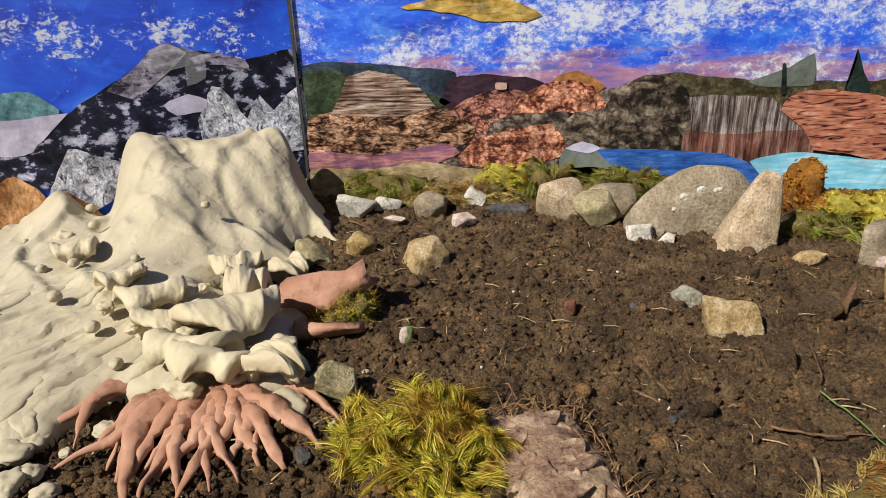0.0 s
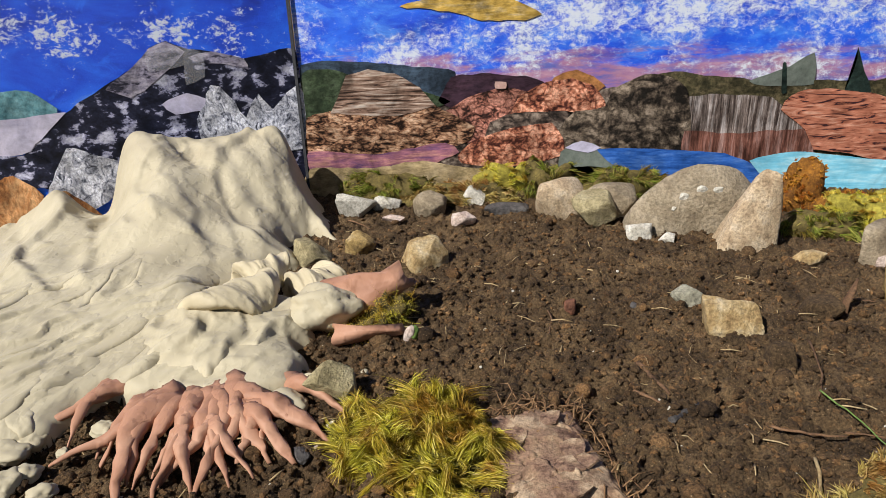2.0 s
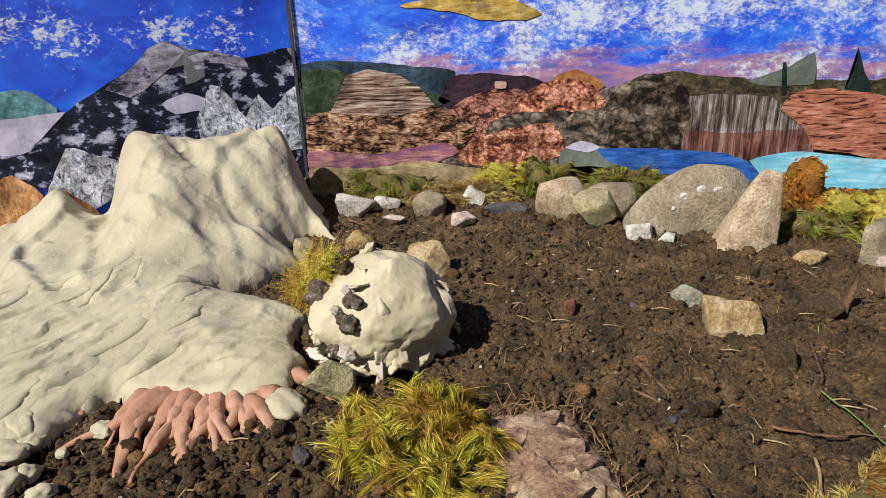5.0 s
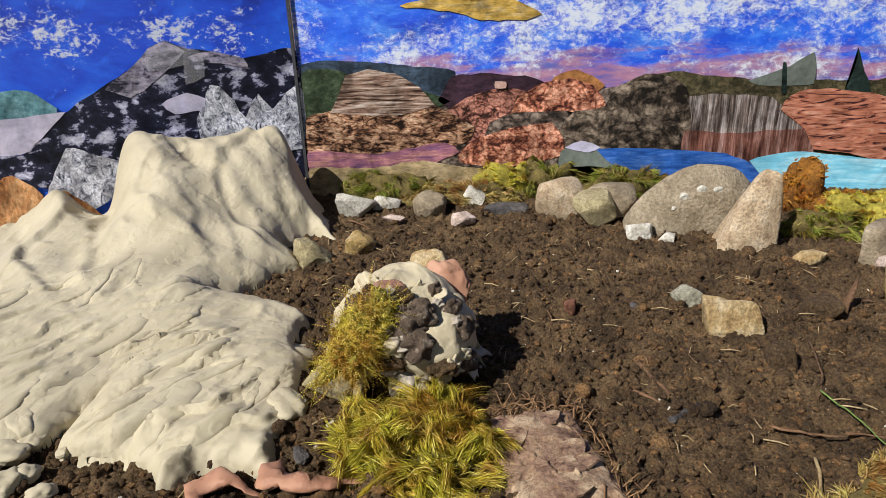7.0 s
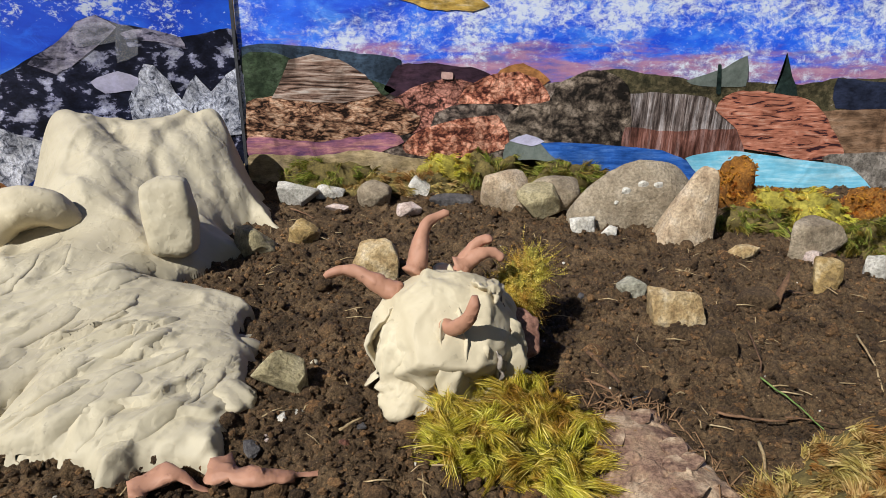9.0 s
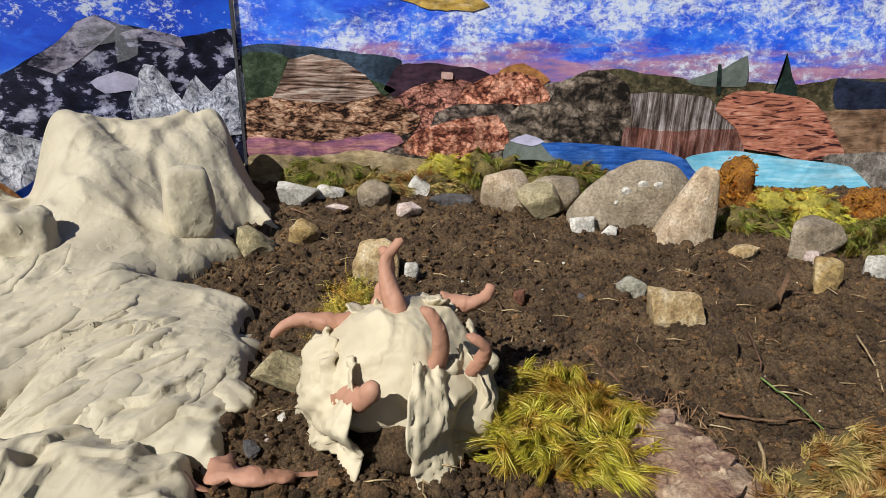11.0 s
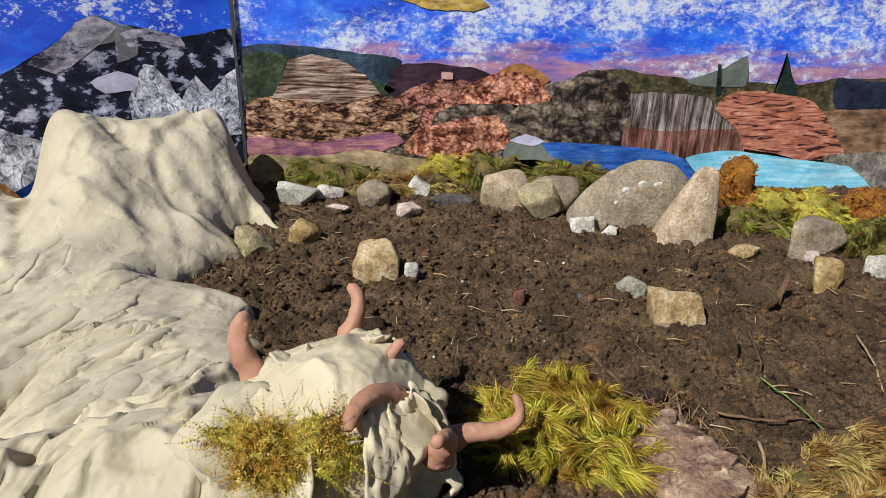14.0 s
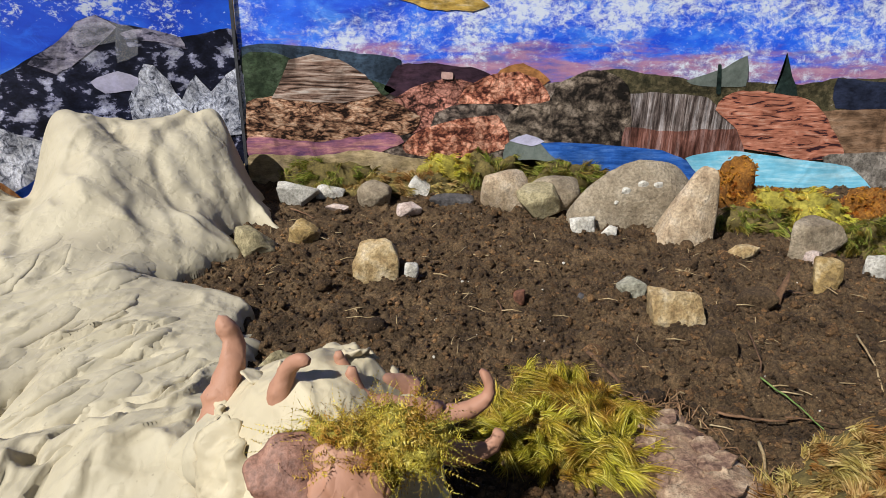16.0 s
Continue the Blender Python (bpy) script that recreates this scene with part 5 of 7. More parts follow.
P_GOLD = paper("gold_cloud_print", [(0.3, (0.25, 0.14, 0.03)), (0.5, (0.55, 0.36, 0.08)), (0.7, (0.62, 0.5, 0.3))], (20, 1, 90))
P_GREEN = paper("green_hill_print", [(0.3, (0.012, 0.02, 0.012)), (0.5, (0.04, 0.06, 0.03)), (0.7, (0.10, 0.13, 0.08))], (35, 1, 50), fine=0.7, finescale=180)
P_BLUEHILL = paper("blue_hill_print", [(0.3, (0.015, 0.025, 0.04)), (0.6, (0.05, 0.075, 0.11))], (30, 1, 50), fine=0.6, finescale=200)
P_MESA = paper("dark_mesa_print", [(0.3, (0.02, 0.012, 0.02)), (0.6, (0.06, 0.03, 0.045))], (15, 1, 40))
P_TOWN = paper("scrub_town_print", [(0.35, (0.02, 0.02, 0.012)), (0.5, (0.07, 0.06, 0.03)), (0.62, (0.14, 0.11, 0.06)), (0.72, (0.35, 0.32, 0.26))], (70, 1, 90), fine=0.6, finescale=220)
P_SAIL = paper("grey_rock_print", [(0.3, (0.10, 0.12, 0.10)), (0.7, (0.20, 0.22, 0.19))], (20, 1, 20), fine=0.2)
P_CYPRESS = paper("cypress_print", [(0.3, (0.006, 0.012, 0.012)), (0.7, (0.03, 0.05, 0.04))], (60, 1, 60))
P_NAVY = paper("navy_print", [(0.3, (0.012, 0.015, 0.03)), (0.7, (0.03, 0.038, 0.07))], (15, 1, 30))
P_FIELD = paper("dry_field_print", [(0.35, (0.10, 0.055, 0.03)), (0.5, (0.24, 0.14, 0.08)), (0.65, (0.34, 0.22, 0.14))], (22, 1, 90))
P_DOME = paper("orange_hill_print", [(0.3, (0.18, 0.07, 0.03)), (0.7, (0.48, 0.22, 0.07))], (15, 1, 30))
P_SCREE = paper("red_scree_print", [(0.43, (0.03, 0.014, 0.012)), (0.5, (0.26, 0.10, 0.07)), (0.58, (0.56, 0.26, 0.19))], (48, 1, 60), pattern="cracks", fine=0.75, finescale=220)
P_ORANGE = paper("orange_rock_print", [(0.42, (0.07, 0.02, 0.015)), (0.5, (0.42, 0.15, 0.085)), (0.58, (0.74, 0.38, 0.25))], (42, 1, 55), pattern="cracks", fine=0.75, finescale=220)
P_BOULDER = paper("brown_boulders_print", [(0.42, (0.012, 0.010, 0.008)), (0.48, (0.062, 0.046, 0.034)), (0.54, (0.15, 0.115, 0.083)), (0.63, (0.33, 0.26, 0.195))], (24, 1, 30), pattern="cracks", fine=0.75, finescale=240)
P_DARK = paper("dark_rock_print", [(0.43, (0.02, 0.016, 0.014)), (0.52, (0.13, 0.095, 0.075)), (0.6, (0.30, 0.24, 0.19))], (26, 1, 34), pattern="cracks", fine=0.7, finescale=200)
P_REED = paper("reed_print", [(0.42, (0.05, 0.035, 0.03)), (0.5, (0.20, 0.155, 0.135)), (0.58, (0.40, 0.35, 0.33))], (120, 1, 9), fine=0.7, finescale=260)
P_REDREED = paper("red_reed_print", [(0.36, (0.05, 0.02, 0.015)), (0.5, (0.17, 0.07, 0.05)), (0.66, (0.36, 0.22, 0.19))], (120, 1, 10), fine=0.7, finescale=260)
P_CLIFFTOP = paper("layered_rock_print", [(0.40, (0.025, 0.014, 0.01)), (0.47, (0.20, 0.12, 0.085)), (0.55, (0.36, 0.26, 0.20)), (0.66, (0.56, 0.47, 0.40))], (9, 1, 110), rough=0.62, distort=2.2, fine=0.45, finescale=220)
P_CLIFF = paper("honeycomb_rock_print", [(0.43, (0.012, 0.006, 0.004)), (0.48, (0.17, 0.08, 0.045)), (0.54, (0.38, 0.21, 0.12)), (0.62, (0.58, 0.40, 0.27))], (34, 1, 80), pattern="cracks", fine=0.75, finescale=260)
P_PURPLE = paper("purple_desert_print", [(0.36, (0.10, 0.05, 0.12)), (0.5, (0.30, 0.12, 0.16)), (0.64, (0.55, 0.28, 0.22))], (16, 1, 110), fine=0.4)
P_SAND = paper("sand_print", [(0.36, (0.20, 0.15, 0.07)), (0.5, (0.40, 0.30, 0.16)), (0.66, (0.55, 0.43, 0.26))], (18, 1, 40), fine=0.4)
P_DUNE = paper("red_dune_print", [(0.38, (0.04, 0.015, 0.018)), (0.43, (0.32, 0.11, 0.065)), (0.55, (0.46, 0.18, 0.11)), (0.68, (0.62, 0.32, 0.22))], (17, 1, 100), rough=0.5, distort=2.4, fine=0.3, finescale=200)
P_STONE = paper("grey_gravel_print", [(0.36, (0.12, 0.10, 0.08)), (0.6, (0.34, 0.30, 0.25))], (60, 1, 60), fine=0.7)
P_SEA = paper("blue_sea_print", [(0.36, (0.015, 0.06, 0.24)), (0.5, (0.03, 0.11, 0.40)), (0.66, (0.09, 0.20, 0.52))], (20, 1, 110), fine=0.25)
P_ICE = paper("pale_blue_water_print", [(0.36, (0.10, 0.40, 0.58)), (0.5, (0.22, 0.55, 0.70)), (0.68, (0.55, 0.78, 0.84))], (7, 1, 60), fine=0.08)
P_MOUNT = paper("black_mountain_print", [(0.40, (0.005, 0.006, 0.014)), (0.535, (0.018, 0.02, 0.042)), (0.55, (0.24, 0.24, 0.36)), (0.64, (0.58, 0.58, 0.70))], (30, 1, 44), rough=0.66, distort=0.15, fine=0.45, finescale=300)
P_CAP = paper("snow_cap_print", [(0.42, (0.03, 0.03, 0.05)), (0.47, (0.24, 0.22, 0.30)), (0.62, (0.50, 0.46, 0.54))], (30, 1, 60), rough=0.66, distort=0.2, fine=0.5, finescale=300)
P_SNOW = paper("lavender_snow_print", [(0.3, (0.40, 0.38, 0.52)), (0.7, (0.60, 0.56, 0.68))], (20, 1, 30), fine=0.15)
P_FROST = paper("frosted_tree_print", [(0.38, (0.03, 0.034, 0.05)), (0.46, (0.36, 0.37, 0.44)), (0.56, (0.72, 0.72, 0.78))], (75, 1, 60), distort=1.4, fine=0.6, finescale=300)
P_HOUSE = paper("pink_house_print", [(0.3, (0.42, 0.24, 0.20)), (0.7, (0.62, 0.42, 0.36))], (30, 1, 30), fine=0.2)
P_TEAL = paper("teal_hill_print", [(0.36, (0.05, 0.16, 0.20)), (0.66, (0.22, 0.40, 0.44))], (40, 1, 40), fine=0.4)
P_RED = paper("orange_canyon_print", [(0.38, (0.06, 0.02, 0.01)), (0.48, (0.40, 0.17, 0.06)), (0.62, (0.66, 0.38, 0.18))], (30, 1, 14), distort=1.2, fine=0.5, finescale=200)

cutout("cloud_picture", [(-0.088, 0.28), (-0.044, 0.291), (0.067, 0.287), (0.114, 0.264), (0.09, 0.257), (0.027, 0.257), (0.007, 0.266), (-0.045, 0.275)], 0, P_GOLD, "gold paper cloud glued on the painted sky")
cutout("rock_picture", [(-0.24, 0.139), (-0.02, 0.146), (0.129, 0.155), (0.323, 0.157), (0.339, 0.026), (-0.251, 0.023)], -0.5, P_DARK, "dark rocky ground cut from a magazine")
cutout("hill_picture", [(-0.237, 0.204), (-0.179, 0.209), (-0.084, 0.199), (-0.011, 0.189), (-0.02, 0.154), (-0.103, 0.128), (-0.241, 0.127)], 0, P_BLUEHILL, "hazy blue hill cut from a magazine")
cutout("hill_picture", [(-0.238, 0.193), (-0.196, 0.198), (-0.133, 0.178), (-0.069, 0.165), (-0.02, 0.146), (-0.104, 0.112), (-0.241, 0.115)], 1, P_GREEN, "dark green wooded hill cut from a magazine")
cutout("mesa_picture", [(-0.037, 0.149), (-0.016, 0.181), (0.029, 0.185), (0.091, 0.179), (0.117, 0.17), (0.104, 0.143), (-0.02, 0.137)], 1, P_MESA, "dark purple mesa cut from a magazine")
cutout("town_picture", [(0.255, 0.148), (0.257, 0.173), (0.302, 0.18), (0.361, 0.172), (0.439, 0.162), (0.506, 0.163), (0.584, 0.16), (0.642, 0.17), (0.774, 0.162), (0.813, 0.031), (0.275, 0.028)], 1, P_TOWN, "scrubby hillside with houses cut from a magazine")
cutout("rock_picture", [(0.407, 0.164), (0.461, 0.182), (0.492, 0.201), (0.498, 0.157), (0.431, 0.156)], 2, P_SAIL, "grey-green triangle of rock cut from a magazine", wav=0.001)
cutout("cypress_picture", [(0.541, 0.143), (0.55, 0.174), (0.551, 0.205), (0.564, 0.174), (0.581, 0.143)], 2, P_CYPRESS, "dark pointed cypress cut from a magazine")
cutout("post_picture", [(0.455, 0.146), (0.451, 0.187), (0.456, 0.187), (0.462, 0.146)], 3, P_CYPRESS, "thin dark post cut from a magazine", wav=0.0003)
cutout("ridge_picture", [(0.641, 0.125), (0.635, 0.17), (0.71, 0.164), (0.774, 0.16), (0.786, 0.119)], 2, P_NAVY, "navy ridge cut from a magazine")
cutout("field_picture", [(0.611, 0.12), (0.786, 0.121), (0.807, 0.049), (0.655, 0.044)], 3, P_FIELD, "dry brown field cut from a magazine")
cutout("hill_picture", [(0.124, 0.167), (0.144, 0.183), (0.164, 0.186), (0.19, 0.176), (0.205, 0.162), (0.171, 0.143)], 1, P_DOME, "orange brown hill cut from a magazine")
cutout("scree_picture", [(-0.029, 0.129), (0.013, 0.154), (0.062, 0.164), (0.1, 0.156), (0.129, 0.151), (0.106, 0.088), (0.013, 0.079), (-0.025, 0.1)], 2, P_SCREE, "red stony slope cut from a magazine")
cutout("rock_picture", [(0.038, 0.113), (0.088, 0.13), (0.151, 0.131), (0.163, 0.061), (0.03, 0.055)], 3, P_DARK, "dark rock face cut from a magazine")
cutout("rock_picture", [(0.071, 0.128), (0.083, 0.153), (0.12, 0.17), (0.157, 0.174), (0.188, 0.164), (0.207, 0.141), (0.203, 0.121), (0.134, 0.129)], 4, P_ORANGE, "orange lit rock cut from a magazine")
cutout("boulder_picture", [(0.14, 0.101), (0.164, 0.126), (0.207, 0.133), (0.216, 0.158), (0.236, 0.166), (0.26, 0.178), (0.298, 0.173), (0.323, 0.155), (0.335, 0.081), (0.324, 0.057), (0.237, 0.054), (0.15, 0.061)], 5, P_BOULDER, "brown boulders and spiky plants cut from a magazine")
cutout("reed_picture", [(0.325, 0.081), (0.316, 0.139), (0.356, 0.147), (0.442, 0.14), (0.468, 0.117), (0.499, 0.087), (0.409, 0.077)], 4, P_REED, "grey upright reeds cut from a magazine")
cutout("reed_picture", [(0.33, 0.042), (0.323, 0.094), (0.39, 0.089), (0.494, 0.093), (0.514, 0.052), (0.433, 0.036)], 5.5, P_REDREED, "red-brown reeds cut from a magazine")
cutout("cliff_picture", [(-0.237, 0.126), (-0.21, 0.134), (-0.168, 0.14), (-0.103, 0.133), (-0.053, 0.145), (-0.02, 0.129), (0.015, 0.109), (0.009, 0.089), (-0.03, 0.07), (-0.106, 0.063), (-0.173, 0.069), (-0.241, 0.074)], 4, P_CLIFF, "honeycombed brown rock cut from a magazine")
cutout("cliff_picture", [(-0.2, 0.134), (-0.187, 0.156), (-0.171, 0.187), (-0.139, 0.195), (-0.099, 0.188), (-0.065, 0.168), (-0.043, 0.141), (-0.103, 0.127), (-0.161, 0.13)], 5, P_CLIFFTOP, "layered tan rock tower cut from a magazine")
cutout("desert_picture", [(-0.239, 0.077), (-0.139, 0.069), (-0.029, 0.085), (-0.008, 0.07), (-0.073, 0.045), (-0.241, 0.046)], 6, P_PURPLE, "purple desert strip cut from a magazine")
cutout("rock_picture", [(-0.029, 0.074), (0.03, 0.086), (0.158, 0.082), (0.215, 0.061), (0.24, 0.028), (-0.03, 0.026)], 4.5, P_DARK, "shadowed rock strip cut from a magazine")
cutout("rock_picture", [(0.144, 0.023), (0.144, 0.067), (0.162, 0.08), (0.192, 0.08), (0.213, 0.061), (0.227, 0.028)], 7, P_SAIL, "grey-green rock cut from a magazine")
cutout("snow_picture", [(0.15, 0.073), (0.175, 0.084), (0.203, 0.073), (0.185, 0.065)], 8, P_SNOW, "white rock cap cut from a magazine", wav=0.001)
cutout("crag_picture", [(-0.011, 0.066), (0.021, 0.091), (0.08, 0.107), (0.131, 0.111), (0.149, 0.083), (0.147, 0.061), (0.065, 0.044), (-0.004, 0.053)], 6, P_ORANGE, "pink and orange crag cut from a magazine")
cutout("sand_picture", [(-0.24, 0.048), (-0.141, 0.048), (-0.064, 0.058), (0.03, 0.042), (0.151, 0.045), (0.283, 0.037), (0.43, 0.029), (0.441, -0.013), (-0.246, -0.02)], 7, P_SAND, "sandy strip cut from a magazine")
cutout("dune_picture", [(0.457, 0.123), (0.468, 0.142), (0.493, 0.151), (0.553, 0.147), (0.603, 0.136), (0.633, 0.108), (0.672, 0.055), (0.61, 0.044), (0.563, 0.055), (0.513, 0.063), (0.496, 0.093)], 6, P_DUNE, "red sand dunes cut from a magazine")
cutout("gravel_picture", [(0.636, 0.05), (0.679, 0.056), (0.804, 0.06), (0.832, -0.035), (0.701, -0.031)], 7, P_STONE, "grey gravel bank cut from a magazine")
cutout("sea_picture", [(0.197, 0.07), (0.245, 0.071), (0.323, 0.066), (0.385, 0.06), (0.429, 0.042), (0.455, 0.011), (0.403, -0.004), (0.284, 0.023), (0.225, 0.044)], 8, P_SEA, "deep blue sea cut from a magazine", wav=0.001)
cutout("water_picture", [(0.422, 0.048), (0.465, 0.059), (0.5, 0.06), (0.591, 0.048), (0.684, 0.036), (0.739, -0.012), (0.701, -0.031), (0.607, -0.026), (0.534, -0.026), (0.46, 0.011)], 9, P_ICE, "pale blue water cut from a magazine", wav=0.001)
cutout("mountain_picture", [(0.399, 0.096), (0.327, 0.157), (0.269, 0.191), (0.223, 0.216), (0.199, 0.24), (0.176, 0.247), (0.149, 0.235), (0.116, 0.231), (0.075, 0.218), (0.001, 0.226), (-0.001, 0.073), (0.003, 0.005), (0.286, 0.037), (0.385, 0.061)], 1, P_MOUNT, "black snowy mountain cut from a magazine", SIDE, 1)
cutout("snow_picture", [(0.266, 0.189), (0.223, 0.216), (0.199, 0.24), (0.176, 0.247), (0.153, 0.233), (0.176, 0.21), (0.215, 0.183), (0.235, 0.175)], 2, P_CAP, "grey snow cap cut from a magazine", SIDE, 1)
cutout("snow_picture", [(0.151, 0.226), (0.116, 0.231), (0.075, 0.218), (0.069, 0.203), (0.107, 0.214), (0.137, 0.216)], 2, P_CAP, "snowy ridge cut from a magazine", SIDE, 1)
cutout("snow_picture", [(0.196, 0.164), (0.159, 0.176), (0.13, 0.163), (0.142, 0.15), (0.18, 0.147)], 2, P_SNOW, "lavender snow patch cut from a magazine", SIDE, 1)
cutout("tree_picture", [(0.151, 0.134), (0.125, 0.185), (0.105, 0.175), (0.085, 0.137), (0.062, 0.168), (0.043, 0.146), (-0.002, 0.179), (-0.001, 0.08), (0.119, 0.08), (0.148, 0.104)], 3, P_FROST, "frosted white trees cut from a magazine", SIDE, 1, 0.006)
cutout("hill_picture", [(0.455, 0.171), (0.395, 0.195), (0.36, 0.194), (0.33, 0.167), (0.342, 0.152), (0.46, 0.153)], 1, P_TEAL, "teal hill cut from a magazine", SIDE, 1)
cutout("snow_picture", [(0.46, 0.153), (0.362, 0.159), (0.32, 0.162), (0.359, 0.128), (0.389, 0.107), (0.473, 0.107)], 2, P_SNOW, "lavender snow field cut from a magazine", SIDE, 1)
cutout("forest_picture", [(0.471, 0.112), (0.375, 0.105), (0.345, 0.082), (0.367, 0.059), (0.485, 0.06)], 3, P_MOUNT, "black and white forest cut from a magazine", SIDE, 1)
cutout("frost_picture", [(0.37, 0.047), (0.331, 0.112), (0.309, 0.105), (0.262, 0.083), (0.282, 0.037), (0.317, 0.017)], 4, P_FROST, "frosted grey ground cut from a magazine", SIDE, 1)
cutout("canyon_picture", [(0.502, -0.001), (0.441, 0.067), (0.406, 0.08), (0.374, 0.047), (0.402, 0.008), (0.447, -0.013)], 4, P_RED, "orange canyon rock cut from a magazine", SIDE, 1)
cutout("canyon_picture", [(0.373, 0.043), (0.345, 0.052), (0.306, 0.011), (0.34, 0)], 5, P_RED, "orange canyon rock cut from a magazine", SIDE, 1)

cutout("house_picture", [(0.047, 0.173), (0.063, 0.172), (0.063, 0.163), (0.047, 0.163)], 5, P_HOUSE, "tiny pale house cut from a magazine", wav=0.0003)
m_tape, n_, l_, b_ = shader("clear_tape", 0.12, 0, 0.5)
b_.inputs["Alpha"].default_value = 0.10
b_.inputs["Base Color"].default_value = (0.7, 0.7, 0.75, 1)
cutout("clear_tape", [(0.203, 0.235), (0.148, 0.241), (0.149, 0.216), (0.205, 0.208)], 5, m_tape, "strip of clear sticky tape on the mountain", SIDE, 1, 0.0006)
cutout("clear_tape", [(0.153, 0.237), (0.129, 0.23), (0.131, 0.197), (0.158, 0.187)], 5, m_tape, "strip of clear sticky tape on the mountain", SIDE, 1, 0.0006)

# ---- moss and plants along the boards ----
def moss_at(q, material, seed, label, tufts=60, blades=24, length=0.014, depth=0.6, z=0.0, fill=1.8):
    x, y, w, h = q
    w = w * 1.22
    ob = moss_clump("moss_clump", w, w * depth, h * (1.25 if material == ORANGE else fill * 0.85), tufts, blades, length, material, {LICHEN: PEAT_YELLOW, ORANGE: PEAT_ORANGE}.get(material, PEAT), seed, label)
    ob.matrix_world = pose(x, y + w * depth * 0.3, z)
    return ob


moss_at((-0.118, 1.017, 0.135, 0.034), MOSS_DEEP, 21, "dark green moss along the board", 130, 34, 0.020)
moss_at((-0.165, 1.022, 0.059, 0.024), MOSS_DEEP, 22, "dark green moss along the board", 60, 30, 0.016)
moss_at((0.065, 1.034, 0.112, 0.054), LICHEN, 23, "pale yellow-green moss against the board", 150, 34, 0.014, 0.45)
moss_at((0.124, 1.02, 0.094, 0.043), MOSS_DEEP, 24, "brown-green moss against the board", 130, 34, 0.016, 0.45)
moss_at((0.235, 1.016, 0.111, 0.039), MOSS_DEEP, 25, "dark green moss between stones", 150, 36, 0.018, 0.4)
moss_at((-0.004, 0.997, 0.158, 0.027), MOSS_DRY, 26, "dry brown moss along the board", 150, 34, 0.016, 0.3)
moss_at((0.469, 0.951, 0.071, 0.058), ORANGE, 27, "rounded orange moss cushion by the boulder", 380, 26, 0.005, 0.7, -0.002, 1.05)
moss_at((0.513, 0.927, 0.071, 0.027), ORANGE, 28, "low orange moss cushion by the board", 220, 26, 0.005)
moss_at((0.64, 0.896, 0.077, 0.037), ORANGE, 29, "orange moss cushion against the board", 260, 26, 0.005)
moss_at((0.52, 0.867, 0.123, 0.039), LICHEN, 30, "bright yellow-green lichen cushion", 240, 34, 0.010, 0.45)
moss_at((0.457, 0.852, 0.088, 0.022), MOSS_DEEP, 31, "dark green moss beside the lichen", 150, 34, 0.012, 0.4)
moss_at((0.56, 0.772, 0.074, 0.037), MOSS_DEEP, 32, "dark green moss behind the stones", 170, 34, 0.014, 0.6)
moss_at((0.298, 0.354, 0.076, 0.034), MOSS_DRY, 33, "straw-coloured moss clump on the soil", 420, 50, 0.012, 0.7)
moss_at((0.243, 0.362, 0.032, 0.008), MOSS_DRY, 34, "dry moss litter beside the bark", 60, 24, 0.018, 0.6)


# ---- twigs, straw and chips ----
def stick(a, b, r, material, name, label, lift=0.003, bow=0.0, seed=0):
    rn = random.Random(seed)
    a, b = Vector((*a, lift)), Vector((*b, lift * 0.6))
    side = Vector((-(b - a).y, (b - a).x, 0)) * bow
    pts = [a.lerp(b, k / 8) + side * math.sin(k / 8 * math.pi) + Vector((rn.gauss(0, 0.0004), rn.gauss(0, 0.0004), rn.uniform(0, 0.0008))) for k in range(9)]
    v, f = tube([p - a for p in pts], [r * (1.05 - 0.45 * k / 8) * rn.uniform(0.85, 1.1) for k in range(9)], 6, 0.7)
    ob = mesh_object(name, v, f, material)
    ob.location = a
    return tagged(ob, label, name.replace("_", " "))


stick((0.286, 0.498), (0.306, 0.439), 0.0011, GRASS, "grass_blade", "green grass blade lying on the soil", 0.012, 0.04, 1)
stick((0.311, 0.576), (0.287, 0.498), 0.0012, WOOD, "twig", "thin brown stalk lying on the soil", 0.011, 0.06, 2)
stick((0.235, 0.458), (0.285, 0.451), 0.0016, WOOD, "twig", "thin brown twig lying on the soil", 0.009, -0.06, 3)
stick((0.283, 0.451), (0.32, 0.446), 0.0011, WOOD, "twig", "thin brown twig lying on the soil", 0.009, 0.05, 4)
stick((0.161, 0.551), (0.177, 0.507), 0.0028, WOOD, "twig", "short thick brown stick on the soil", 0.004, 0.0, 5)
v, f = tube([(0, 0, -0.006), (0.002, 0.003, 0.012), (0.0092, 0.008, 0.0223), (0.0132, 0.012, 0.0318)], [0.0045, 0.005, 0.004, 0.001], 8, 0.45)
sliver = mesh_object("wood_sliver", v, f, WOOD)
sliver.location = (0.3772, 0.6480, 0)
tagged(sliver, "red-brown upright wood sliver stuck in the soil", "wood sliver")
stick((0.395, 0.671), (0.417, 0.667), 0.0016, WOOD, "twig", "thin brown twig lying on the soil", 0.004, 0.0, 7)
stick((0.076, 0.769), (0.101, 0.768), 0.0014, STRAW, "straw", "pale straw bit lying on the soil", 0.004, 0.0, 8)
stick((0.146, 0.75), (0.167, 0.742), 0.0013, STRAW, "straw", "pale straw bit lying on the soil", 0.004, 0.0, 9)
stick((0.09, 0.659), (0.09, 0.609), 0.0012, WOOD, "twig", "thin red-brown twig on the soil", 0.004, 0.1, 10)
stick((0.409, 0.568), (0.381, 0.487), 0.0012, STRAW, "straw", "long pale straw leaning on the soil", 0.01, 0.03, 11)
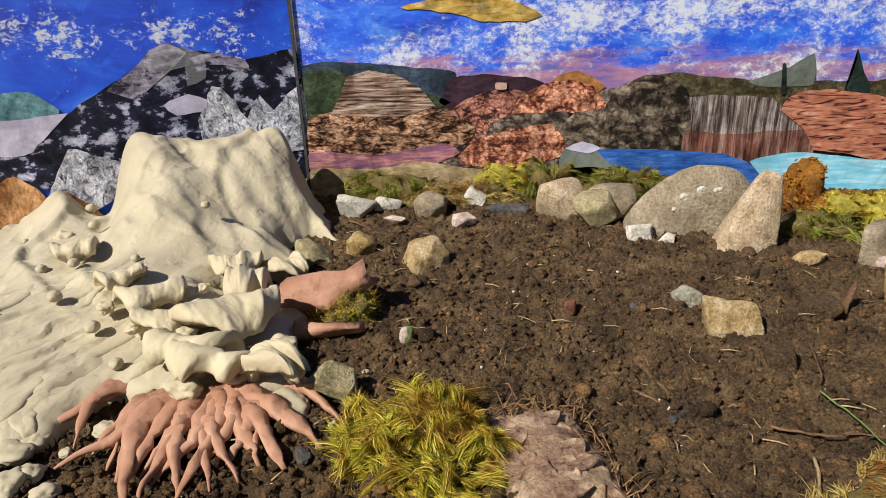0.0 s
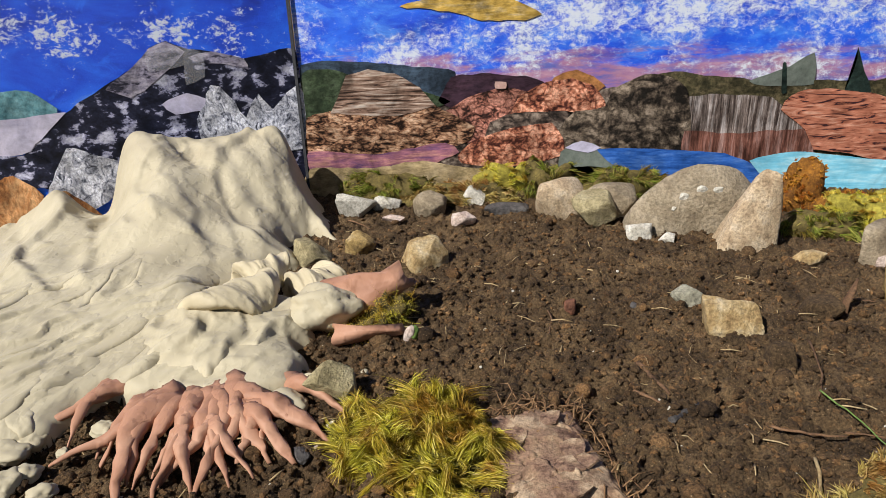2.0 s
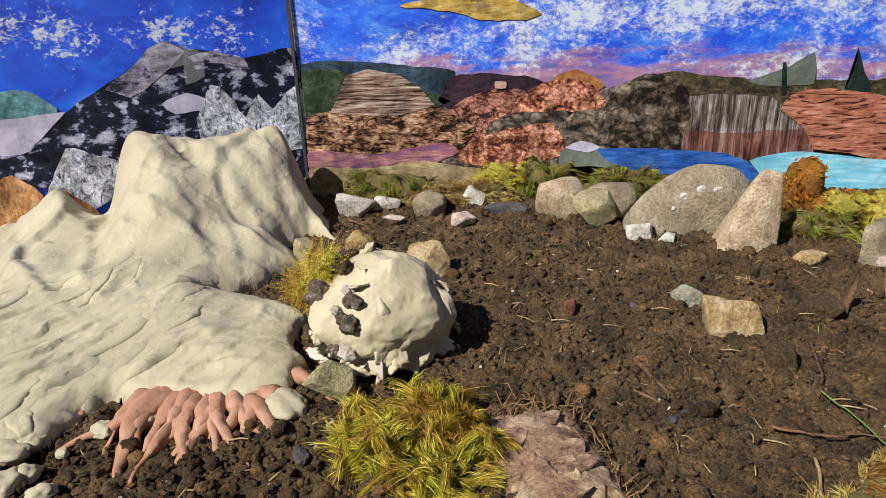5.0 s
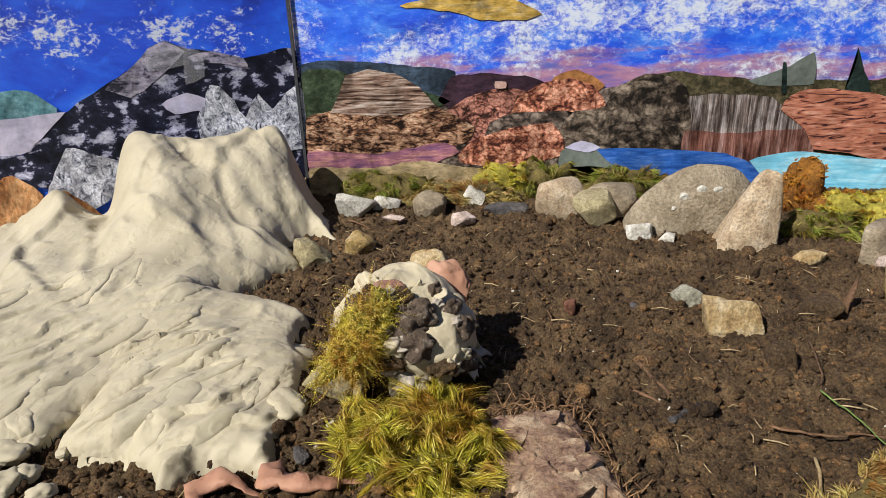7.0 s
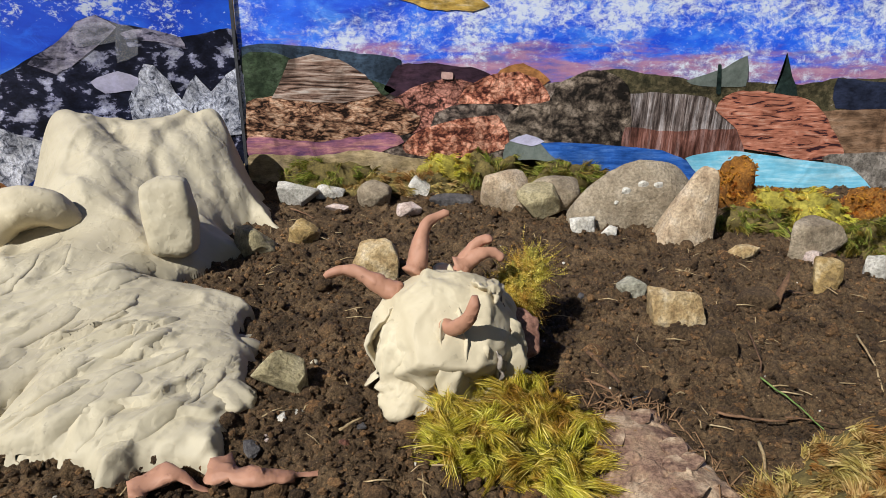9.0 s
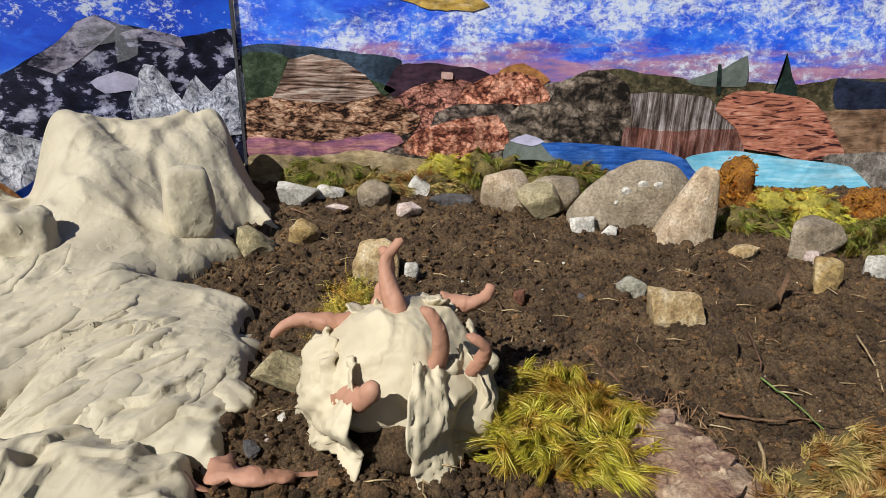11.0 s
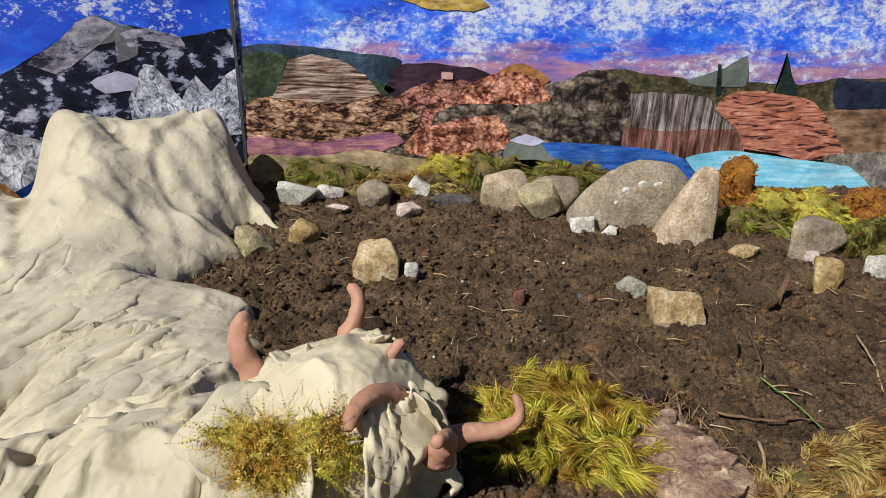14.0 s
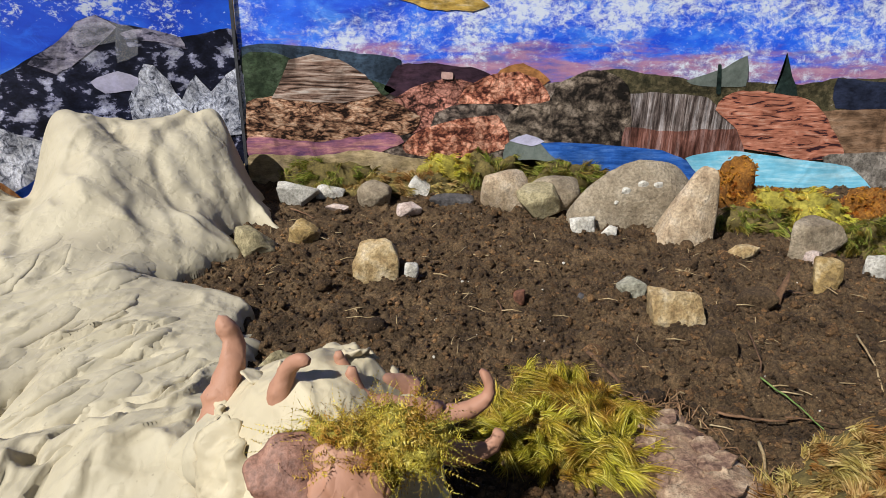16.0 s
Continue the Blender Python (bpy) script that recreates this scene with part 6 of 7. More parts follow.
stick((-0.161, 0.928), (-0.125, 0.894), 0.0016, WOOD, "twig", "thin brown twig by the clay", 0.004, 0.05, 12)
stick((0.187, 0.53), (0.221, 0.524), 0.0012, WOOD, "twig", "thin brown twig on the soil", 0.004, 0.05, 13)
stick((-0.043, 0.447), (-0.028, 0.464), 0.0014, STRAW, "straw", "pale straw bit lying on the soil", 0.004, 0.0, 14)
stick((0.251, 0.425), (0.234, 0.381), 0.0014, STRAW, "straw", "orange-brown straw by the bark", 0.008, 0.05, 15)
stick((0.141, 0.517), (0.173, 0.491), 0.0022, WOOD, "twig", "flat brown chip on the soil", 0.004, 0.0, 16)
stick((0.169, 0.47), (0.195, 0.495), 0.0030, STONE["dark"], "wood_sliver", "dark charred sliver on the soil", 0.004, 0.0, 17)
for k, (g, w, kind) in enumerate([((-0.117, 0.471), 0.016, "red"), ((-0.103, 0.455), 0.012, "red"), ((-0.093, 0.439), 0.010, "pink"), ((-0.086, 0.464), 0.013, "white"), ((-0.077, 0.471), 0.010, "pale"), ((-0.07, 0.478), 0.006, "white"),
                                  ((-0.101, 0.43), 0.014, "dark"), ((-0.103, 0.504), 0.007, "pale"), ((-0.092, 0.546), 0.006, "white"), ((-0.038, 0.435), 0.010, "red"), ((-0.027, 0.454), 0.008, "dark")]):
    chip = stone_mesh("soil_chip", w, w * 0.8, w * 0.5, 300 + k, STONE[kind], 0.1)
    chip.matrix_world = pose(g[0], g[1], 0.0, 0, 12, k * 50)
    tagged(chip, {"red": "red-brown bark chip on the soil", "dark": "dark bark chip on the soil"}.get(kind, "small pale stone chip on the soil"), "chip", "chips on the soil")
bud = clay_lump("leaf_bud", 0.013, 0.009, 0.021, 160, "pink and green leaf bud on the soil", GRASS, 0.1)
tagged(bud, "", "leaf bud")
blush = clay_lump("petal", 0.010, 0.008, 0.019, 161, "pink side of the bud", STONE["pink"], 0.1, bud)
blush.location = (-0.0025, -0.0016, 0.001)


def soil_scatter():
    """Crumbs, grit and fibres strewn over the soil."""
    rn = np.random.default_rng(11)

    def ball(level):
        ico = bmesh.new()
        bmesh.ops.create_icosphere(ico, subdivisions=level, radius=1)
        got = np.array([v.co[:] for v in ico.verts]), np.array([[v.index for v in f.verts] for f in ico.faces])
        ico.free()
        return got

    def pebbles(name, count, lo, hi, power, material, label, category, flat=0.8, level=1):
        base, tri = ball(level)
        y = 0.26 + 0.78 * rn.random(count) ** 1.25
        x = 0.02 + (rn.random(count) * 2 - 1) * (0.72 * y + 0.06)
        ok = edge_distance(x, y, FOOT) < -0.004
        x, y = x[ok], y[ok]
        r = lo + (hi - lo) * rn.random(len(x)) ** power
        z = ground_z(x, y) + r * 0.25
        V = base[None] * (1 + (0.22 if level == 1 else 0.07) * rn.standard_normal((len(x), len(base), 1))) * (0.7 + 0.6 * rn.random((len(x), 1, 3))) * r[:, None, None] * np.array([1, 1, flat])
        a = rn.random(len(x)) * 6.3
        c, s_ = np.cos(a)[:, None], np.sin(a)[:, None]
        W = np.stack([V[..., 0] * c - V[..., 1] * s_, V[..., 0] * s_ + V[..., 1] * c, V[..., 2]], -1) + np.stack([x, y, z], -1)[:, None, :]
        F = (tri[None] + (np.arange(len(x)) * len(base))[:, None, None]).reshape(-1, 3)
        ob = mesh_object(name, W.reshape(-1, 3).tolist(), F.tolist(), material, None, level > 1)
        tagged(ob, label, category, kind="stuff")

    pebbles("soil_crumbs", 52000, 0.0005, 0.0036, 3.4, CRUMB, "dark crumbs of soil strewn over the ground", "soil crumbs")
    pebbles("soil_lumps", 800, 0.0025, 0.0088, 3.0, CRUMB, "rounded lumps of dark soil", "soil lumps", 0.8, 3)
    pebbles("pale_grit", 260, 0.0006, 0.0022, 3.0, STONE["white"], "tiny pale grit on the soil", "grit")
    n = 320
    y = 0.26 + 0.74 * rn.random(n) ** 1.3
    x = 0.02 + (rn.random(n) * 2 - 1) * (0.72 * y + 0.06)
    ok = edge_distance(x, y, FOOT) < -0.01
    verts, faces = [], []
    for px_, py_ in zip(x[ok], y[ok]):
        ln, a, r = rn.uniform(0.006, 0.024), rn.random() * 6.3, rn.uniform(0.0003, 0.0008)
        z = float(ground_z(px_, py_)) + 0.0022
        mid = (px_ + rn.normal(0, 0.0008), py_ + rn.normal(0, 0.0008), z + 0.0012)
        d = (math.cos(a) * ln / 2, math.sin(a) * ln / 2)
        v, f = tube([(px_ - d[0], py_ - d[1], z), mid, (px_ + d[0], py_ + d[1], z)], [r, r, r * 0.6], 4)
        k = len(verts)
        verts += v
        faces += [tuple(i + k for i in q) for q in f]
    tagged(mesh_object("straw_bits", verts, faces, STRAW), "short straw fibres strewn on the soil", "straw", kind="stuff")


soil_scatter()


# ---- what moves ----
EYE = Vector((0.014, 0.052, 0.309))
PLACE = {}


def motions():
    def at(g, z, yaw):
        return pose(g[0], g[1], z, 0, 0, yaw)

    hide = at((-0.202, 0.602), -0.17, 180)
    path = [(0, hide), (1.8, hide), (2.2, at((-0.193, 0.591), -0.10, 175)), (2.7, at((-0.165, 0.595), -0.06, 170)), (3.5, at((-0.120, 0.610), -0.040, 190)), (4.2, at((-0.085, 0.625), -0.022, 220)),
            (5.2, at((-0.056, 0.57), 0.0, 290)), (6.3, at((-0.038, 0.547), 0.0, 355)), (7.2, at((-0.038, 0.547), 0.0, 360)), (7.5, at((-0.034, 0.551), 0.0, 380)),
            (8.0, at((-0.017, 0.547), 0.0, 410)), (8.5, at((0.03, 0.527), 0.0, 445)), (9.0, at((0.037, 0.519), 0, 480)), (9.8, at((0.027, 0.495), 0, 510)), (10.6, at((0.011, 0.473), 0, 530)),
            (11.5, at((-0.007, 0.463), 0, 540)), (12.0, at((-0.007, 0.46), 0, 542)), (12.5, at((-0.018, 0.463), 0, 544)), (13.0, at((-0.015, 0.457), 0, 546)), (13.5, at((-0.025, 0.444), 0, 548)),
            (14.0, at((-0.034, 0.398), 0.007, 550)), (14.5, at((-0.040, 0.386), 0.010, 551)), (15.0, at((-0.041, 0.380), 0.008, 552)), (16.0, at((-0.046, 0.380), 0.007, 553))]
    walk(creature, path)
    PLACE.update(dict(path))
    # tentacles
    reach = {
        0: [(7.5, (-0.074, 0.559, 0.05), (-0.112, 0.564, 0.065), 1),
            (8.0, (-0.054, 0.553, 0.047), (-0.101, 0.561, 0.068), 1),
            (8.5, (-0.01, 0.543, 0.081), (-0.032, 0.553, 0.103), 1),
            (9.0, (-0.008, 0.52, 0.079), (-0.059, 0.526, 0.088), 1),
            (11.5, (-0.072, 0.482, 0.066), (-0.101, 0.481, 0.062), 1),
            (12.0, (-0.016, 0.482, 0.077), (-0.051, 0.487, 0.085), 1),
            (12.5, (-0.074, 0.495, 0.071), (-0.095, 0.498, 0.076), 1),
            (13.0, (0.001, 0.429, 0.056), (0, 0.414, 0.097), 1),
            (13.5, (0.004, 0.416, 0.051), (-0.013, 0.413, 0.095), 1),
            (16.0, (-0.02, 0.393, 0.094), (-0.032, 0.387, 0.106), -1)],
        1: [(7.5, (-0.048, 0.587, 0.062), (-0.073, 0.602, 0.098), 1),
            (8.0, (-0.019, 0.585, 0.069), (-0.013, 0.605, 0.112), -1),
            (8.5, (0.038, 0.565, 0.087), (0.038, 0.583, 0.129), -1),
            (9.0, (0.007, 0.532, 0.083), (0.038, 0.561, 0.128), -1),
            (11.5, (0.012, 0.474, 0.082), (0.014, 0.494, 0.13), -1),
            (12.0, (0.039, 0.489, 0.073), (0.044, 0.508, 0.12), -1),
            (12.5, (0.022, 0.469, 0.071), (0.026, 0.482, 0.102), -1),
            (13.0, (0.042, 0.46, 0.064), (0.044, 0.477, 0.104), 1),
            (13.5, (0.021, 0.457, 0.082), (0.025, 0.471, 0.114), 1),
            (14.0, (0.005, 0.398, 0.072), (0.005, 0.409, 0.099), -1),
            (14.5, (0.005, 0.38, 0.081), (-0.011, 0.388, 0.098), -1),
            (15.0, (0.007, 0.377, 0.085), (-0.013, 0.384, 0.099), -1),
            (16.0, (-0.003, 0.378, 0.086), (-0.023, 0.375, 0.103), -1)],
        2: [(7.5, (-0.013, 0.59, 0.068), (0.01, 0.598, 0.084), -1),
            (8.0, (0.002, 0.587, 0.071), (0.009, 0.598, 0.095), 1),
            (8.5, (0.053, 0.563, 0.084), (0.072, 0.569, 0.1), -1),
            (9.0, (0.057, 0.554, 0.088), (0.074, 0.561, 0.105), -1),
            (11.5, (-0.02, 0.501, 0.091), (-0.018, 0.511, 0.116), 1),
            (12.0, (-0.006, 0.471, 0.077), (0.004, 0.485, 0.113), 1),
            (12.5, (-0.003, 0.494, 0.076), (-0.001, 0.506, 0.105), 1),
            (13.5, (0.012, 0.46, 0.087), (0.015, 0.47, 0.112), 1),
            (14.0, (-0.036, 0.433, 0.075), (-0.032, 0.45, 0.117), 1),
            (14.5, (-0.033, 0.397, 0.093), (-0.042, 0.415, 0.136), 1),
            (15.0, (-0.027, 0.402, 0.09), (-0.071, 0.409, 0.103), 1),
            (16.0, (-0.066, 0.363, 0.076), (-0.044, 0.358, 0.117), -1)],
        3: [(8.0, (-0.046, 0.538, 0.037), (-0.102, 0.534, 0.033), 1),
            (8.5, (0.007, 0.519, 0.077), (-0.005, 0.489, 0.083), 1),
            (9.0, (0.024, 0.504, 0.073), (0.052, 0.461, 0.104), 1),
            (11.5, (-0.001, 0.427, 0.052), (0.007, 0.413, 0.109), 1),
            (12.0, (-0.036, 0.403, 0.054), (0.03, 0.399, 0.083), -1),
            (12.5, (-0.026, 0.41, 0.055), (0.056, 0.395, 0.084), -1),
            (13.0, (-0.003, 0.403, 0.053), (0.061, 0.398, 0.077), -1),
            (13.5, (0.007, 0.392, 0.053), (0.037, 0.37, 0.035), 1),
            (14.0, (0, 0.376, 0.063), (-0.023, 0.342, 0.085), 1),
            (14.5, (-0.002, 0.357, 0.07), (-0.037, 0.334, 0.102), 1)],
        4: [(11.5, (-0.042, 0.429, 0.051), (-0.013, 0.39, 0.078), 1),
            (12.0, (-0.051, 0.441, 0.059), (-0.041, 0.403, 0.047), -1),
            (12.5, (-0.024, 0.428, 0.051), (-0.027, 0.412, 0.091), 1),
            (13.0, (-0.055, 0.442, 0.064), (-0.043, 0.454, 0.093), 1),
            (13.5, (-0.065, 0.434, 0.061), (-0.047, 0.427, 0.097), 1),
            (14.0, (-0.088, 0.425, 0.076), (-0.095, 0.437, 0.104), -1),
            (14.5, (-0.081, 0.407, 0.085), (-0.103, 0.431, 0.142), -1),
            (15.0, (-0.089, 0.4, 0.08), (-0.113, 0.421, 0.127), -1),
            (16.0, (-0.107, 0.392, 0.057), (-0.108, 0.414, 0.112), 1)],
        5: [(8.0, (0.041, 0.583, 0.06), (0.044, 0.596, 0.088), 1),
            (9.0, (0.06, 0.553, 0.086), (0.082, 0.554, 0.089), -1),
            (11.5, (0.034, 0.494, 0.08), (0.069, 0.496, 0.088), 1),
            (12.5, (0.028, 0.467, 0.065), (0.044, 0.478, 0.093), -1),
            (14.0, (0.026, 0.371, 0.042), (0.021, 0.338, 0.078), 1),
            (14.5, (0.03, 0.353, 0.05), (0.022, 0.32, 0.088), 1),
            (15.0, (0.029, 0.35, 0.052), (0.022, 0.317, 0.09), 1),
            (16.0, (0.033, 0.357, 0.064), (0.058, 0.359, 0.073), 1)],
        6: [(11.5, (0.042, 0.438, 0.055), (0.046, 0.423, 0.097), 1),
            (12.0, (0.048, 0.439, 0.057), (0.076, 0.447, 0.079), 1),
            (12.5, (0.037, 0.43, 0.029), (0.067, 0.433, 0.04), 1),
            (13.0, (0.041, 0.436, 0.032), (0.068, 0.44, 0.043), 1),
            (13.5, (0.041, 0.442, 0.046), (0.07, 0.446, 0.059), 1),
            (14.0, (0.039, 0.394, 0.041), (0.073, 0.403, 0.065), 1),
            (14.5, (0.039, 0.377, 0.052), (0.072, 0.384, 0.073), 1),
            (15.0, (0.039, 0.377, 0.061), (0.07, 0.382, 0.078), 1),
            (16.0, (0.024, 0.38, 0.068), (0.05, 0.389, 0.092), 1)],
    }
    tuft = [(6.3, (-0.065, 0.5, 0.058), 60),
            (7.2, (-0.065, 0.499, 0.056), 60),
            (7.5, (-0.028, 0.515, 0.048), 70),
            (8.0, (0.02, 0.513, 0.064), 80),
            (8.5, (0.08, 0.525, 0.072), 60),
            (9.0, (0.1, 0.579, 0.047), 60),
            (9.8, (0.071, 0.611, 0.043), 60),
            (10.6, (-0.035, 0.567, 0.032), 60),
            (11.5, (-0.051, 0.534, 0.029), 80),
            (12.0, (-0.085, 0.463, 0.065), 80),
            (12.5, (-0.044, 0.459, 0.097), 85),
            (13.0, (-0.026, 0.465, 0.108), 30),
            (13.5, (-0.06, 0.448, 0.108), -5),
            (14.0, (-0.058, 0.353, 0.063), 0),
            (14.5, (-0.044, 0.332, 0.066), 0),
            (15.0, (-0.022, 0.336, 0.076), 10),
            (16.0, (-0.01, 0.336, 0.079), 5)]
    petal_0 = [(6.3, (-0.047, 0.542, 0.071)), (7.2, (-0.046, 0.531, 0.069)), (7.5, (-0.013, 0.569, 0.055)), (8.0, (0, 0.519, 0.016)), (8.5, (0.08, 0.505, 0.024)), (12.5, (-0.077, 0.482, 0.059)), (13.0, (-0.056, 0.457, 0.078)), (13.5, (-0.068, 0.433, 0.071)), (14.0, (-0.037, 0.404, 0.03)), (14.5, (-0.04, 0.377, 0.043)), (15.0, (-0.045, 0.319, 0.073)), (16.0, (-0.05, 0.32, 0.075))]
    petal_1 = [(6.3, (-0.003, 0.591, 0.063)), (7.2, (-0.003, 0.591, 0.063)), (7.5, (-0.033, 0.493, 0.011)), (8.0, (0.027, 0.497, 0.015)), (8.5, (0.089, 0.503, 0.02)), (9.0, (0.041, 0.531, 0.03)), (14.5, (-0.036, 0.393, 0.03)), (15.0, (-0.025, 0.312, 0.072)), (16.0, (-0.02, 0.313, 0.074))]

    stops = sorted(t for t in PLACE if t >= 7.2)

    def inner(k):
        return pose(0.012 * math.cos(k), 0.012 * math.sin(k), 0.004, 0, 0, k * 50)

    def fill(rows):
        """Extra rows on the way where a part turns far."""
        done = [rows[0]]
        for (ta, ma), (tb, mb) in zip(rows, rows[1:]):
            turn = ma.to_quaternion().rotation_difference(mb.to_quaternion()).angle
            steps = max(1, math.ceil(min(turn, 2 * math.pi - turn) / 1.2))
            done += [(ta + (tb - ta) * j / steps, ma.lerp(mb, j / steps)) for j in range(1, steps)] + [(tb, mb)]
        return done

    for k, (ob, tip) in enumerate(TENT):
        known = {r[0]: r for r in reach[k]}
        rows = [(0, inner(k))]
        for t in stops:
            if t not in known:
                if t in (9.8, 10.6):
                    continue
                rows.append((t, inner(k)))
                continue
            _, b, e, side = known[t]
            b, e = Vector(b), Vector(e)
            d = (e - b).normalized()
            view = (b - EYE).normalized()
            across = d.cross(view).normalized() * side
            frame_now = Matrix((across, d.cross(across), d)).transposed().to_4x4()
            lean = math.atan2(tip.x, tip.z)
            turn = frame_now @ Matrix.Rotation(-lean, 4, "Y")
            m = Matrix.Translation(e) @ turn @ Matrix.Translation(-tip)
            rows.append((t, PLACE[t].inverted() @ m))
        walk(ob, fill(rows))

    def facing(p, tilt, up, out=0.0):
        p = Vector(p)
        p = p + (EYE - p).normalized() * out
        z = ((EYE - p).normalized() + Vector((0, 0, up))).normalized()
        x = (Vector((1, 0, 0)) - z * z.x).normalized()
        return Matrix.Translation(p) @ Matrix((x, z.cross(x), z)).transposed().to_4x4() @ pose(0, 0, 0, 0, 0, tilt)
    rows = [(t, PLACE[t].inverted() @ facing((p[0], p[1], p[2] + (0.012 if 7.3 < t < 8.7 else 0)), a, 0.25, 0.016 if t < 7.3 else 0.008 if t < 8.7 else 0.006)) for t, p, a in tuft]
    walk(body_moss, fill([(0, rows[0][1])] + rows))
    for ob, spots in ((PETALS[0], petal_0), (PETALS[1], petal_1)):
        rows = [(t, PLACE[t].inverted() @ facing(p, 20, 0.2, 0.014 if t < 8.7 else 0.004) @ pose(0, 0, 0, 90)) for t, p in spots]
        walk(ob, fill([(0, inner(3)), (5.2, inner(3))] + rows))
    # end of tentacles
    for k, (c, out, back) in enumerate(CRUSTS):
        walk(c, [(0, back), (3.6, back), (4.4, out if k % 2 else back), (6.0, out), (8.6, out), (9.6, back), (16, back)])
    rest = pose(0, 0, 0)
    for ob, az, late in SHELLS:
        if late:
            wide = pose(0.011 * late * math.cos(radians(az)), 0.011 * late * math.sin(radians(az)), 0.003, -7 * late * math.sin(radians(az)), 7 * late * math.cos(radians(az)), 0)
            slim = pose(-0.004 * math.cos(radians(az)), -0.004 * math.sin(radians(az)), 0.0)
            walk(ob, [(0, rest), (9.2, rest), (10.4, wide), (11.6, wide), (12.1, pose(0, 0, 0.002, 0, 0, 4)), (12.6, slim), (13.6, slim), (14.2, wide), (16, wide)])
    for ob, p in PLUGS:
        inside, shown = Matrix.Translation(p * 0.35), Matrix.Translation(p)
        early = shown if p.z < 0.03 else inside
        walk(ob, [(0, inside), (9.4, inside), (10.6, early), (11.9, early), (12.4, shown), (13.6, shown), (14.0, inside), (16, inside)])
    walk(tongue, [(0, pose(-0.05, 0.10, -0.045)), (4.2, pose(-0.05, 0.10, -0.045)), (5.2, pose(-0.02, 0.05, -0.02)), (6.3, pose(0, 0, 0)), (16, pose(0, 0, 0))])

    def m(g, yaw=0.0):
        return pose(g[0], g[1], -0.004, 0, 0, yaw)
    walk(moss_front, [(0, m((-0.018, 0.438))), (7.5, m((-0.018, 0.438))), (8.0, m((0.031, 0.443), 4)), (8.5, m((0.073, 0.433), 6)), (9.2, m((0.08, 0.436), 8)), (11.3, m((0.114, 0.445), 12)), (16, m((0.114, 0.445), 12))])
    walk(bark, [(0, m((0.072, 0.422), 15)), (7.5, m((0.072, 0.422), 15)), (8.0, m((0.111, 0.429), 15)), (8.5, m((0.166, 0.409), 15)), (9.2, m((0.168, 0.409), 15)), (11.3, m((0.189, 0.408), 20)), (16, m((0.189, 0.408), 20))])

    def p3(p, dz=0.0, rx=0, ry=0, rz=0):
        return pose(p[0], p[1], p[2] + dz, rx, ry, rz)
    for k, (ob, (a, b)) in enumerate(zip(BALLS, BALL_PATHS)):
        walk(ob, [(0, p3(a, 0.010)), (1.5, p3(b, 0.007, 40, 0, 0)), (2.0 + 0.03 * k, p3(b, -0.03, 60, 0, 0)), (16, p3(b, -0.03, 60, 0, 0))])
    for k, (ob, x, y, z) in enumerate(PELLETS):
        e = 1.3 + 0.05 * (k % 5)
        walk(ob, [(0, pose(x, y, z + 0.006, 10, 0, k * 37)), (1.2, pose(x + 0.008, y - 0.008, z + 0.003, 18, 6, k * 37 + 12)), (e + 0.5, pose(x + 0.014, y - 0.012, z - 0.04, 20, 6, k * 37 + 15)), (16, pose(x + 0.014, y - 0.012, z - 0.06, 20, 6, k * 37 + 15))])
    late_waves = {0: ((-0.264, 0.638), 0.022), 10: ((-0.192, 0.664), 0.026), 1: ((-0.082, 0.672), 0.030), 9: ((-0.097, 0.617), 0.028)}
    for k, (ob, (a, b)) in enumerate(zip(WAVES, WAVE_PATHS)):
        e = 1.5 + 0.15 * (k % 3)
        if k in late_waves:
            g, up = late_waves[k]
            y = (40, 10, -15, 30, 60, -10, 25, 35, 30, 50, 20)[k]
            walk(ob, [(0, p3(a, 0.004, 0, 0, y)), (1.6, p3(b, 0.003, 4, 0, y + 15)), (2.6, pose(*g, up - 0.01, 0, 0, y + 30)), (4.2, pose(*g, up, 0, 0, y + 45)), (5.2, pose(*g, -0.06, 0, 0, y + 45)), (16, pose(*g, -0.08, 0, 0, y + 45))])
            continue
        y = (40, 10, -15, 30, 60, -10, 25, 35, 30, 50, 20)[k]
        walk(ob, [(0, p3(a, 0.004, 0, 0, y)), (0.6, p3(a, 0.006, 0, 6, y + 6)), (1.1, p3(b, 0.000, 4, 0, y + 15)), (e, p3(b, -0.022, 0, 0, y + 20)), (e + 0.8, p3(b, -0.07, 0, 0, y + 20)), (16, p3(b, -0.07, 0, 0, y + 20))])
    n0 = pose(-0.225, 0.60, -0.11)
    walk(NECK, [(0, n0), (0.5, pose(-0.225, 0.60, -0.085)), (1.1, pose(-0.222, 0.597, -0.028)), (1.5, pose(-0.220, 0.596, -0.008)), (2.0, pose(-0.215, 0.595, -0.004, 0, 0, -6)), (2.8, pose(-0.208, 0.592, 0.006, 0, -2, 0)), (3.6, pose(-0.198, 0.592, 0.004, 0, 0, 4)), (4.2, pose(-0.196, 0.59, -0.006, 0, 2, 6)), (5.2, pose(-0.21, 0.585, -0.05)), (6.2, n0), (16, n0)])
    sink = pose((-0.319, 0.859, 0.09)[0], (-0.319, 0.859, 0.09)[1], 0.0)

    def near(p, k, rx=0, ry=0, rz=0, up=0.0):
        q = Vector(p) + (Vector((0.03, 0.04, 0.31)) - Vector(p)).normalized() * k
        return pose(q.x, q.y, q.z + up, rx, ry, rz)
